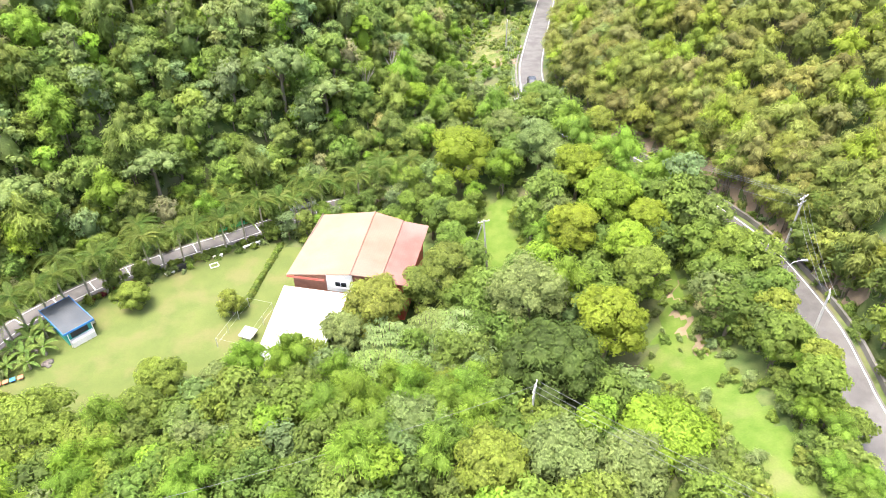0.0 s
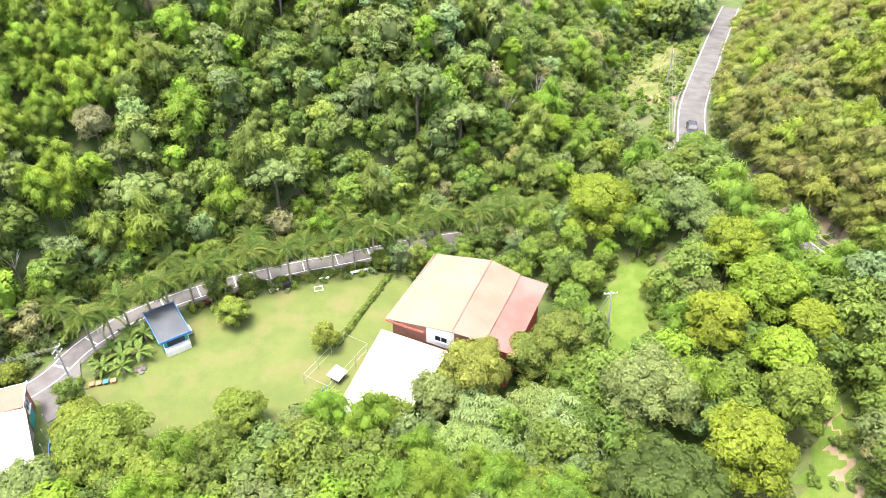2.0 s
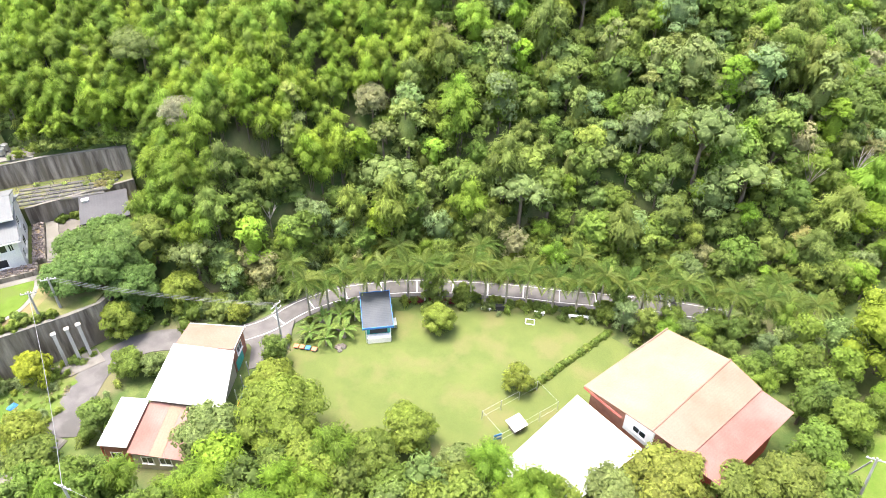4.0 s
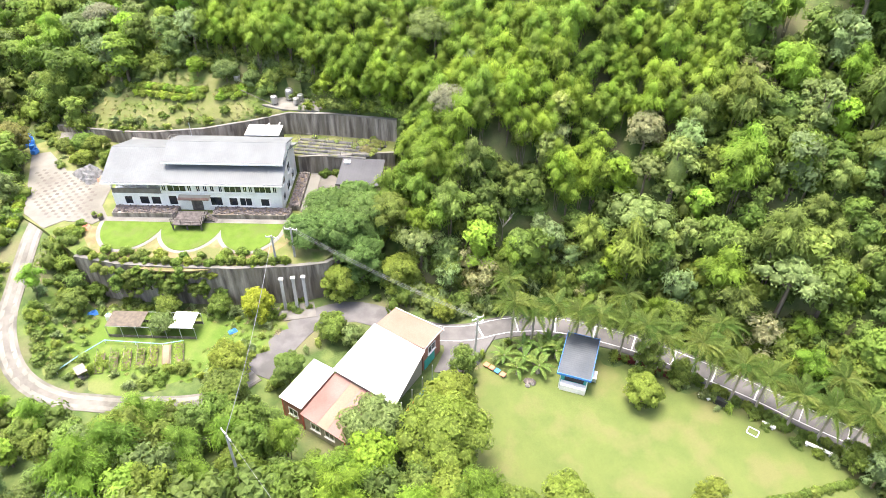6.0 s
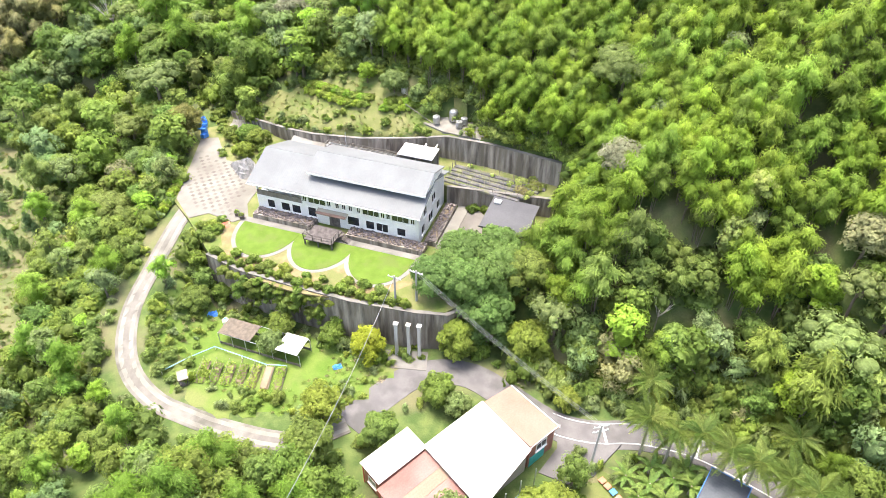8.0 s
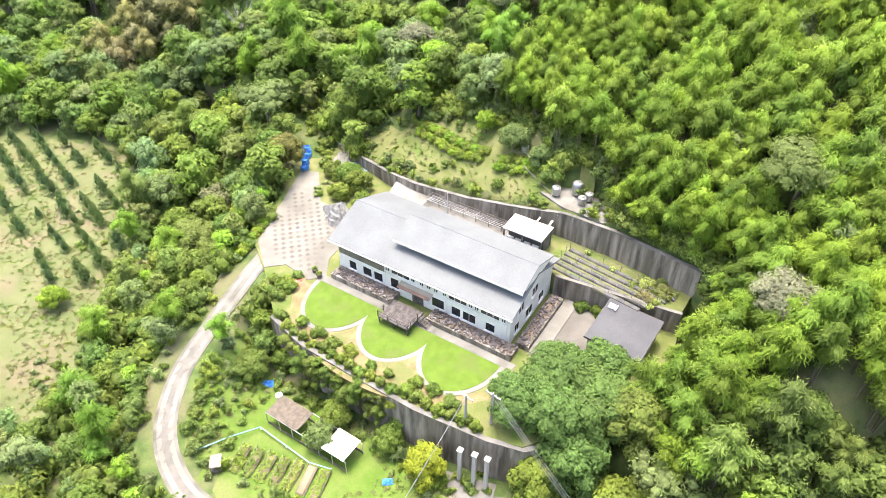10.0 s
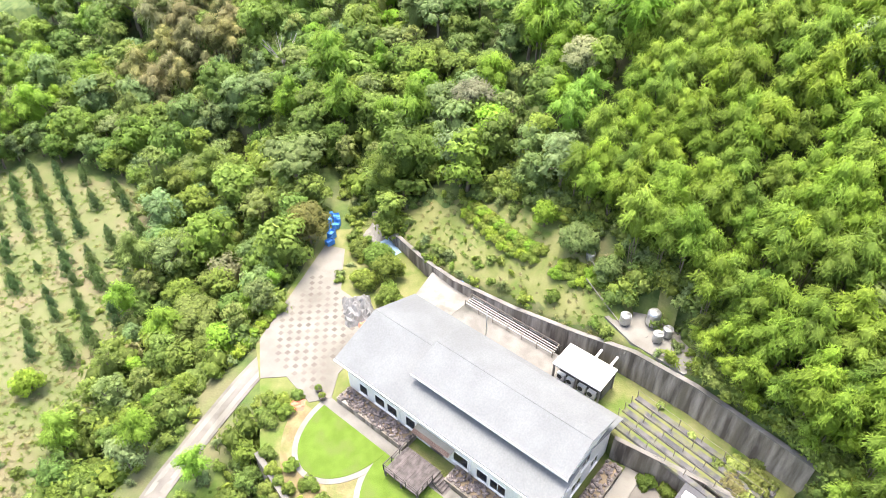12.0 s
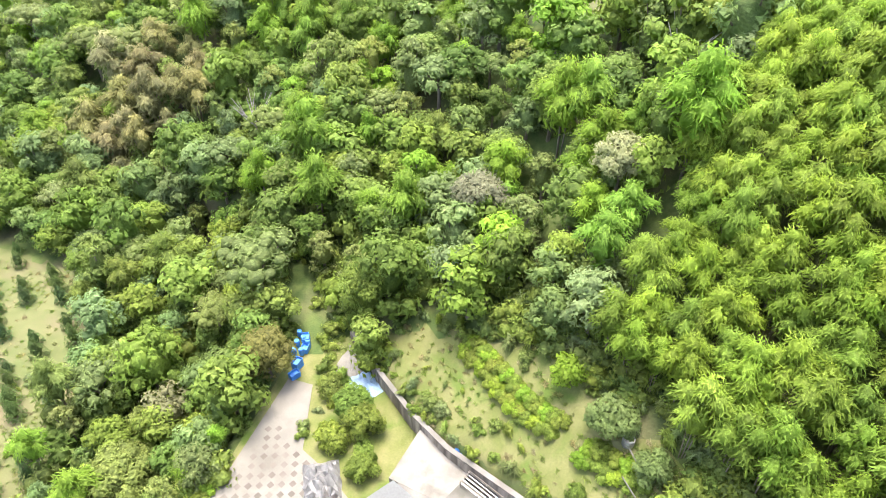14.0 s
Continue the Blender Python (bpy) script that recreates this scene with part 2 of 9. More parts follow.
class Mesh:
    """Gathers vertices and faces of one part."""

    def __init__(self):
        self.v, self.f = [], []

    def add(self, verts, faces, m=None):
        k = len(self.v)
        for p in verts:
            self.v.append(tuple(m @ Vector(p)) if m else tuple(p))
        self.f += [tuple(k + i for i in f) for f in faces]
        return self

    def box(self, x0, y0, z0, x1, y1, z1, m=None):
        v = [(x, y, z) for z in (z0, z1) for y in (y0, y1) for x in (x0, x1)]
        return self.add(v, [(0, 2, 3, 1), (4, 5, 7, 6), (0, 1, 5, 4), (2, 6, 7, 3), (0, 4, 6, 2), (1, 3, 7, 5)], m)

    def prism(self, poly, z0, z1):
        """A flat polygon raised from z0 to z1; each may be a number or one height a corner."""
        n = len(poly)
        a = [z0] * n if isinstance(z0, (int, float)) else z0
        b = [z1] * n if isinstance(z1, (int, float)) else z1
        area = sum(poly[i][0] * poly[(i + 1) % n][1] - poly[(i + 1) % n][0] * poly[i][1] for i in range(n))
        ix = list(range(n)) if area > 0 else list(range(n))[::-1]
        v = [(*poly[i][:2], a[i]) for i in ix] + [(*poly[i][:2], b[i]) for i in ix]
        f = [tuple(range(n))[::-1], tuple(range(n, 2 * n))] + [(i, (i + 1) % n, n + (i + 1) % n, n + i) for i in range(n)]
        return self.add(v, f)

    def tube(self, pts, radii, sides=8, cap=True):
        """A tube along points, with one radius or a radius a point."""
        pts = [Vector(p) for p in pts]
        rr = [radii] * len(pts) if isinstance(radii, (int, float)) else radii
        rings = []
        for i, p in enumerate(pts):
            d = (pts[min(i + 1, len(pts) - 1)] - pts[max(i - 1, 0)]).normalized()
            u = d.orthogonal().normalized() if abs(d.z) < 0.98 else Vector((1, 0, 0))
            u = (u - d * u.dot(d)).normalized()
            w = d.cross(u)
            rings.append([p + (u * math.cos(a) + w * math.sin(a)) * rr[i] for a in (2 * math.pi * k / sides for k in range(sides))])
        v = [q for r in rings for q in r]
        f = [(i * sides + k, i * sides + (k + 1) % sides, (i + 1) * sides + (k + 1) % sides, (i + 1) * sides + k) for i in range(len(pts) - 1) for k in range(sides)]
        if cap:
            f += [tuple(range(sides))[::-1], tuple(range((len(pts) - 1) * sides, len(pts) * sides))]
        return self.add(v, f)

    def ball(self, c, r, squash=(1, 1, 1), jitter=0.0, rng=None, sub=1):
        bm = bmesh.new()
        bmesh.ops.create_icosphere(bm, subdivisions=sub, radius=1)
        v = [Vector(c) + Vector((p.co.x * squash[0], p.co.y * squash[1], p.co.z * squash[2])) * r * (1 + (rng.uniform(-jitter, jitter) if rng else 0)) for p in bm.verts]
        f = [tuple(x.index for x in q.verts) for q in bm.faces]
        bm.free()
        return self.add(v, f)

    def data(self, name, material, smooth=False):
        me = bpy.data.meshes.new(name)
        me.from_pydata(self.v, [], self.f)
        me.materials.append(material)
        if smooth:
            me.shade_smooth()
        me.update()
        return me


def thing(name, label, category, group="", at=None):
    ob = new(name)
    ob.empty_display_size = 0.3
    if at is not None:
        ob.matrix_basis = at
    return tagged(ob, label, category, group)


def part(name, mesh, material, parent, label="", smooth=False, at=None):
    """Links a mesh as one part under a thing or part."""
    ob = new(name, mesh if isinstance(mesh, bpy.types.Mesh) else mesh.data(name, material, smooth))
    ob.parent = parent
    if at is not None:
        ob.matrix_basis = at
    return tagged(ob, label)


def structure(name, mesh, material, label, category, smooth=False, kind="structure"):
    return tagged(new(name, mesh.data(name, material, smooth)), label, category, kind=kind)


# ---- plan ----
MAIN_ROAD = [(40, -40, 10.5), (41, 15, 10.5), (42.2, 43.7, 10.5), (42.8, 49.8, 10.5), (43.4, 58.6, 10.5), (41.3, 73, 10.5), (35.6, 85.2, 10.4), (29, 96, 10.2), (22, 108, 10.0), (18.1, 120, 9.5), (18.2, 130, 8.7), (19.2, 142, 7.5), (21.8, 158, 5.9), (26.5, 184, 3.3), (33, 218, 0.5), (42, 262, -3.5), (52, 305, -6)]
PALM_ROAD = [(17, 117, 9.1), (12, 114, 6.5), (4, 110, 2.5), (-8.2, 103.9, -0.2), (-17, 99.7, -0.3), (-24.8, 95.6, -0.3), (-34.4, 89.2, -0.3), (-40, 85.8, -0.3), (-45.4, 82, -0.3), (-50.8, 77.9, -0.3), (-55.4, 73.3, -0.3), (-59.2, 68.3, -0.3), (-61.2, 62.5, -0.2), (-61.6, 57.5, -0.1), (-63.3, 53, 0.1), (-67.2, 48.8, 0.3), (-70.6, 45, 0.3), (-71.6, 41.4, 0.3), (-71, 37.6, 0.3), (-68, 33.6, 0.3), (-64.6, 30, 0.4)]
LOOP_ROAD = [(-64.6, 30, 0.4), (-62.6, 24, 0.6), (-64.6, 16.5, 0.8), (-67.0, 11.2, 1.0), (-68.8, 8, 1.1), (-72.2, 4.7, 1.5), (-76.4, 2.8, 2.2), (-82.4, 2.2, 3.1), (-89, 3.6, 4.5), (-96.6, 5.2, 5.6), (-102, 6.6, 6.22), (-112, 6.4, 6.25), (-119, 5.6, 6.25), (-127, 3, 6.55), (-134, -2, 7)]
# foot of the hills: x, y, height there, steepness above
FOOT = [(34, 330, -5, 0.7), (12, 215, 0.5, 0.7), (5, 185, 2.5, 0.7), (0, 160, 4, 0.7), (-3, 135, 4, 0.8), (-9, 113, 1.5, 0.95), (-25, 102, 0, 0.95), (-40, 92.5, 0, 0.95), (-53, 83.5, 0, 0.95), (-62.5, 74, 0, 0.95), (-66.5, 62, 0.2, 0.95), (-71, 55, 0.8, 1.0), (-78, 50.5, 3, 1.1), (-85, 56, 6.2, 1.15), (-92, 61, 9.4, 1.2), (-97.4, 60, 13.2, 1.0), (-103.4, 50.4, 13.2, 0.75), (-106.1, 44.6, 13.0, 0.62), (-108.5, 39, 11.4, 0.64), (-111.8, 31.4, 9.7, 0.66), (-115.1, 23.6, 8.9, 0.63), (-118, 19, 8.4, 0.56), (-122.2, 13.8, 7.8, 0.5), (-127, 8.5, 7.2, 0.5), (-134, 0, 7.0, 0.5), (-145, -20, 5, 0.5), (-153, -45, 4, 0.5), (-170, -80, 5, 0.5), (-200, -140, 8, 0.5)]


def nearest(px, py, line):
    """Distance to a line of points, and the line's further values at the nearest place."""
    best = np.full(np.shape(px), 1e9)
    vals = [np.zeros(np.shape(px)) for _ in line[0][2:]]
    for a, b in zip(line[:-1], line[1:]):
        dx, dy = b[0] - a[0], b[1] - a[1]
        t = np.clip(((px - a[0]) * dx + (py - a[1]) * dy) / (dx * dx + dy * dy), 0, 1)
        d = np.hypot(px - a[0] - t * dx, py - a[1] - t * dy)
        near = d < best
        best = np.where(near, d, best)
        for k in range(len(vals)):
            vals[k] = np.where(near, a[k + 2] + t * (b[k + 2] - a[k + 2]), vals[k])
    return best, vals


def inside(px, py, poly):
    r = np.zeros(np.shape(px), bool)
    for (x0, y0), (x1, y1) in zip(poly, poly[1:] + poly[:1]):
        if y0 != y1:
            r ^= ((y0 > py) != (y1 > py)) & (px < (x1 - x0) * (py - y0) / (y1 - y0) + x0)
    return r


def step(a, b, v):
    t = np.clip((v - a) / (b - a), 0, 1)
    return t * t * (3 - 2 * t)


HILL_POLY = [p[:2] for p in FOOT] + [(-900, -400), (-900, 900), (60, 900)]
EAST_POLY = [p[:2] for p in MAIN_ROAD] + [(120, 900), (900, 900), (900, -200), (40, -200)]


def foot_values(x, y):
    """Height and steepness of the hills' foot, shared smoothly between its stretches."""
    zf, sl, w = np.zeros(x.shape), np.zeros(x.shape), np.zeros(x.shape)
    for a, b in zip(FOOT[:-1], FOOT[1:]):
        for t in (0.0, 0.25, 0.5, 0.75):
            q = [p + (r - p) * t for p, r in zip(a, b)]
            k = math.hypot(b[0] - a[0], b[1] - a[1]) / (np.hypot(x - q[0], y - q[1]) + 1.0) ** 4
            zf, sl, w = zf + q[2] * k, sl + q[3] * k, w + k
    return zf / w, sl / w


TANK_PAD = [(-106.9, 44.2), (-109.8, 41.2), (-112.2, 44.8), (-109.6, 49.6), (-105.4, 51.0), (-104.3, 49.2)]


def height(x, y):
    """Height of the ground."""
    x, y = np.asarray(x, float), np.asarray(y, float)
    dr, (zr,) = nearest(x, y, MAIN_ROAD)
    dh, _ = nearest(x, y, FOOT)
    zf, sl = foot_values(x, y)
    z = zr * np.clip(1 - np.maximum(dr - 4, 0) / 42, 0, 1) ** 2.2
    yy = y + 0.5 * np.maximum(0, -10 - x)
    z = z + 5.0 * step(58, 36, yy) * step(-68, -55, x) * step(45, 20, x)
    z = z - 1.5 * step(6, -8, y) * step(-58, -70, x) + 1.0 * step(-14, -26, y) * step(-70, -85, x)
    z = z + 6.0 * step(7, 0, np.hypot((x + 99) * 0.55, y - 10)) * step(-84, -92, x)
    east = inside(x, y, EAST_POLY)
    ze = zr + 1.2 * np.clip(dr - 4.2, 0, 4) + 0.62 * np.clip(dr - 8, 0, 120)
    z = np.where(east, ze, z)
    hill = inside(x, y, HILL_POLY)
    zh = zf + sl * np.minimum(dh, 28) + 0.62 * sl * np.clip(dh - 28, 0, 130)
    zh = zh + 2.2 * np.sin(x * 0.11 + 1.3) * np.sin(y * 0.09) * step(4, 20, dh)
    z = np.where(hill, zh, z)
    z = np.where(inside(x, y, TANK_PAD), np.minimum(z, 13.3), z)      # levelled for the tanks
    for line, half, soft in ((LOOP_ROAD, 2.6, 7), (PALM_ROAD, 2.8, 3.5), (MAIN_ROAD, 4.0, 3)):
        d, (zl,) = nearest(x, y, line)
        z = z + (zl - z) * step(half + soft, half, d) * np.where(hill & (d > half), 0.25, 1.0)
    return z


def ground_at(x, y):
    return float(height(np.array([x]), np.array([y]))[0])


def ground_sheet():
    """One sheet: fine steps in the middle, wide ones to the horizon."""
    xs = np.concatenate([[-2500, -1200, -700, -450, -330, -270], np.arange(-230, 110.1, 1.25), [125, 150, 190, 260, 400, 700, 1200, 2500]])
    ys = np.concatenate([[-2500, -1200, -600, -300, -180, -130], np.arange(-95, 260.1, 1.25), [275, 300, 340, 400, 550, 800, 1300, 2500]])
    gx, gy = np.meshgrid(xs, ys)
    gz = height(gx, gy)
    v = np.stack([gx, gy, gz], -1).reshape(-1, 3)
    nx, ny = len(xs), len(ys)
    i = (np.arange(ny - 1)[:, None] * nx + np.arange(nx - 1)[None]).ravel()
    me = bpy.data.meshes.new("ground")
    me.from_pydata(v.tolist(), [], np.stack([i, i + 1, i + nx + 1, i + nx], 1).tolist())
    me.shade_smooth()
    me.materials.append(SOIL)
    return tagged(new("ground", me), "rough green and earthy ground of a wooded valley", "ground", kind="structure")


ground_sheet()


def smooth_line(line, every=1.5):
    """The line's points again, rounded and evenly spaced."""
    p = np.array(line, float)
    out = []
    for i in range(len(p) - 1):
        a, b, c, d = p[max(i - 1, 0)], p[i], p[i + 1], p[min(i + 2, len(p) - 1)]
        n = max(2, int(np.linalg.norm(c - b) / every))
        for t in np.arange(n) / n:
            out.append(0.5 * (2 * b + (c - a) * t + (2 * a - 5 * b + 4 * c - d) * t ** 2 + (3 * b - a - 3 * c + d) * t ** 3))
    return np.array(out + [p[-1]])


def ribbon(line, left, right, lift, depth=0.25, mesh=None, span=None, every=1.5):
    """A strip along a line between two offsets (left positive), with thickness."""
    p = smooth_line(line, every)
    if span:
        s = np.concatenate([[0], np.cumsum(np.linalg.norm(np.diff(p[:, :2], axis=0), axis=1))])
        p = p[(s >= span[0]) & (s <= span[1])]
    d = np.gradient(p[:, :2], axis=0)
    d /= np.linalg.norm(d, axis=1)[:, None]
    nrm = np.stack([-d[:, 1], d[:, 0]], 1)
    m = mesh or Mesh()
    v, n = [], len(p)
    for o, z in ((left, lift), (right, lift), (right, lift - depth), (left, lift - depth)):
        q = p[:, :2] + nrm * o
        v.append(np.column_stack([q, p[:, 2] + z]))
    v = np.concatenate(v)
    f = []
    for k in range(4):
        a, b = k * n, ((k + 1) % 4) * n
        f += [(a + i, a + i + 1, b + i + 1, b + i) for i in range(n - 1)]
    f += [(0, n, 2 * n, 3 * n), (n - 1, 4 * n - 1, 3 * n - 1, 2 * n - 1)]
    return m.add(v.tolist(), f)


def build_roads():
    structure("road_main", ribbon(MAIN_ROAD, 2.7, -2.7, 0.07), ASPHALT, "two-lane grey asphalt mountain road with white edge lines", "road")
    for o, nm in ((2.35, "west"), (-2.35, "east")):
        structure("road_line_" + nm, ribbon(MAIN_ROAD, o + 0.09, o - 0.09, 0.078, 0.03), LINE, "white painted edge line on the asphalt road", "road marking")
    structure("road_palm", ribbon(PALM_ROAD, 1.95, -1.95, 0.07), LANE, "narrow worn concrete lane lined with palms", "road")
    structure("road_loop", ribbon(LOOP_ROAD[:-3], 1.25, -1.25, 0.075), OLDROAD, "narrow pale concrete drive curving uphill", "road")
    structure("road_line_palm", ribbon(PALM_ROAD, 1.2, 1.06, 0.078, 0.03, span=(25, 108)), LINE, "white painted line along the narrow lane", "road marking")
    structure("road_line_lane", ribbon(PALM_ROAD, -1.45, -1.57, 0.078, 0.03, span=(25, 108)), LINE, "white painted line along the narrow lane", "road marking")
    for o, nm in ((0.62, "left"), (-0.62, "right")):
        structure("wheel_track_" + nm, ribbon(LOOP_ROAD[:-3], o + 0.27, o - 0.27, 0.08, 0.03), PALECONC, "pale worn wheel track along the concrete drive", "wheel track")
    bays = Mesh()
    for s in np.arange(28, 106, 5.2):
        ribbon(PALM_ROAD, 1.06, -1.45, 0.079, 0.03, bays, (s, s + 0.32), 0.1)
    structure("road_line_bays", bays, LINE, "white painted parking bay lines across the lane", "road marking")


build_roads()

# ---- terraces and walls ----
T1 = [(-88.4, 11.6), (-85.0, 16.4), (-78.6, 30.6), (-76.2, 38.4), (-75.7, 42.0), (-80, 49), (-87, 57), (-93.6, 58.6), (-97.3, 60.2), (-104.6, 49), (-106.8, 44), (-109.3, 38.8), (-112.6, 31), (-115.9, 23), (-118.6, 18.4), (-123, 13), (-127, 8), (-122, 3.2), (-112, 3.6), (-102, 3.6), (-96.5, 7.2)]
Z1, Z2 = 6.4, 9.4


def slab(name, poly, z0, z1, material, label, category):
    return structure(name, Mesh().prism(poly, z0, z1), material, label, category)


def wall_line(name, line, thick, label):
    """A concrete wall along points (x, y, foot, top), with a coping."""
    m, n = Mesh(), len(line)
    p = np.array([q[:2] for q in line], float)
    d = np.gradient(p, axis=0)
    d /= np.linalg.norm(d, axis=1)[:, None]
    nr = np.stack([-d[:, 1], d[:, 0]], 1) * thick / 2
    for i in range(n - 1):
        quad = [p[i] + nr[i], p[i] - nr[i], p[i + 1] - nr[i + 1], p[i + 1] + nr[i + 1]]
        zb, zt = [line[i][2], line[i][2], line[i + 1][2], line[i + 1][2]], [line[i][3], line[i][3], line[i + 1][3], line[i + 1][3]]
        m.prism([tuple(q) for q in quad], zb, zt)
    w = structure(name, m, OLDWALL, label, "wall")
    c = Mesh()
    nr = nr * 1.12
    for i in range(n - 1):
        quad = [p[i] + nr[i], p[i] - nr[i], p[i + 1] - nr[i + 1], p[i + 1] + nr[i + 1]]
        zt = [line[i][3], line[i][3], line[i + 1][3], line[i + 1][3]]
        c.prism([tuple(q) for q in quad], [z + 0.003 for z in zt], [z + 0.1 for z in zt])
    part("coping", c, CONCRETE, w)
    # vertical ribs between the cast panels
    s = 0.0
    for i in range(n - 1):
        seg = np.linalg.norm(p[i + 1] - p[i])
        for t in np.arange(1.2, seg, 2.6) / seg:
            q = p[i] + (p[i + 1] - p[i]) * t
            zb, zt = (line[i][k] + (line[i + 1][k] - line[i][k]) * t for k in (2, 3))
            ang = math.degrees(math.atan2(*(p[i + 1] - p[i])[::-1]))
            part("joint_rib", Mesh().box(-0.09, -thick / 2 - 0.05, zb, 0.09, thick / 2 + 0.05, zt - 0.004), OLDWALL, w, at=pose(q[0], q[1], 0, 0, 0, ang))
    return w


def build_terraces():
    slab("terrace_house", T1, -3, Z1, DRYGRASS, "grassy level terrace held by concrete retaining walls", "terrace")
    slab("terrace_vines", [(-98.2, 44.2), (-94.2, 58.4), (-97.3, 59.9), (-103.2, 50.2), (-105.9, 44.5), (-108.1, 39.5), (-103.8, 37.8)], Z1 - 1, Z2, DRYGRASS, "upper planting terrace between two concrete walls", "terrace")
    wall_line("wall_front", [(-88.6, 11.2, -2, Z1 + 0.25), (-84.9, 16.3, -2, Z1 + 0.25), (-81.6, 23.4, -2, Z1 + 0.1), (-78.4, 30.6, -2, Z1 + 0.1), (-76.0, 38.4, -2, Z1), (-75.5, 42.2, -2, Z1 - 0.2), (-77.4, 45.6, -2, Z1 - 0.8), (-80, 49.2, -2, Z1 - 1)], 0.5, "tall streaked grey concrete retaining wall below the garden")
    wall_line("wall_upper", [(-97.3, 60.2, Z2 - 2, 13.3), (-103.3, 50.4, Z2 - 2, 13.3), (-106.1, 44.5, Z2 - 2, 13.1), (-108.5, 38.9, Z1 - 1, 11.6), (-111.8, 31.3, Z1 - 1, 9.95), (-115.1, 23.5, Z1 - 1, 9.15), (-118, 18.9, Z1 - 1, 8.7), (-122.2, 13.7, Z1 - 1, 8.1), (-127, 8.4, Z1 - 1, 7.35)], 0.45, "long dark streaked concrete wall holding the hillside")
    wall_line("wall_lower", [(-98.2, 44.0, Z1 - 1, Z2 + 0.1), (-94.0, 58.5, Z1 - 1, Z2 + 0.1)], 0.4, "stained concrete wall behind the courtyard")


build_terraces()

# ---- the white house ----
def sheet(corners, thick=0.1):
    """A roof sheet from its corners (x, y, z), with thickness."""
    n = len(corners)
    v = [tuple(c) for c in corners] + [(c[0], c[1], c[2] - thick) for c in corners]
    return Mesh().add(v, [tuple(range(n)), tuple(range(2 * n - 1, n - 1, -1))] + [(i, n + i, n + (i + 1) % n, (i + 1) % n) for i in range(n)])


HOUSE = pose(-98.0, 15.8, Z1, 0, 0, 66.8)
HL, HD, HE, HR = 25.9, 12.2, 5.15, 7.45     # eaves length and depth, eaves height, ridge height


def window_unit(house, m, w, h, panes=2, name="window", frame_mat=WHITE):
    """A window in a wall facing -y: recess, frame, mullions and glass, centred at m."""
    win = part(name, Mesh().box(-w / 2 - 0.08, -0.05, -0.08, w / 2 + 0.08, 0.02, 0.0).box(-w / 2 - 0.08, -0.05, h, w / 2 + 0.08, 0.02, h + 0.08).box(-w / 2 - 0.08, -0.05, 0, -w / 2, 0.02, h).box(w / 2, -0.05, 0, w / 2 + 0.08, 0.02, h), frame_mat, house, at=m)
    step_w = w / panes
    for k in range(panes):
        part("pane", Mesh().box(-w / 2 + k * step_w + 0.03, -0.02, 0.03, -w / 2 + (k + 1) * step_w - 0.03, 0.0, h - 0.03), GLASS, win)
    for k in range(1, panes):
        part("mullion", Mesh().box(-w / 2 + k * step_w - 0.03, -0.045, 0, -w / 2 + k * step_w + 0.03, -0.003, h), frame_mat, win)
    part("sill", Mesh().box(-w / 2 - 0.15, -0.16, -0.16, w / 2 + 0.15, 0.01, -0.085), frame_mat, win)
    return win


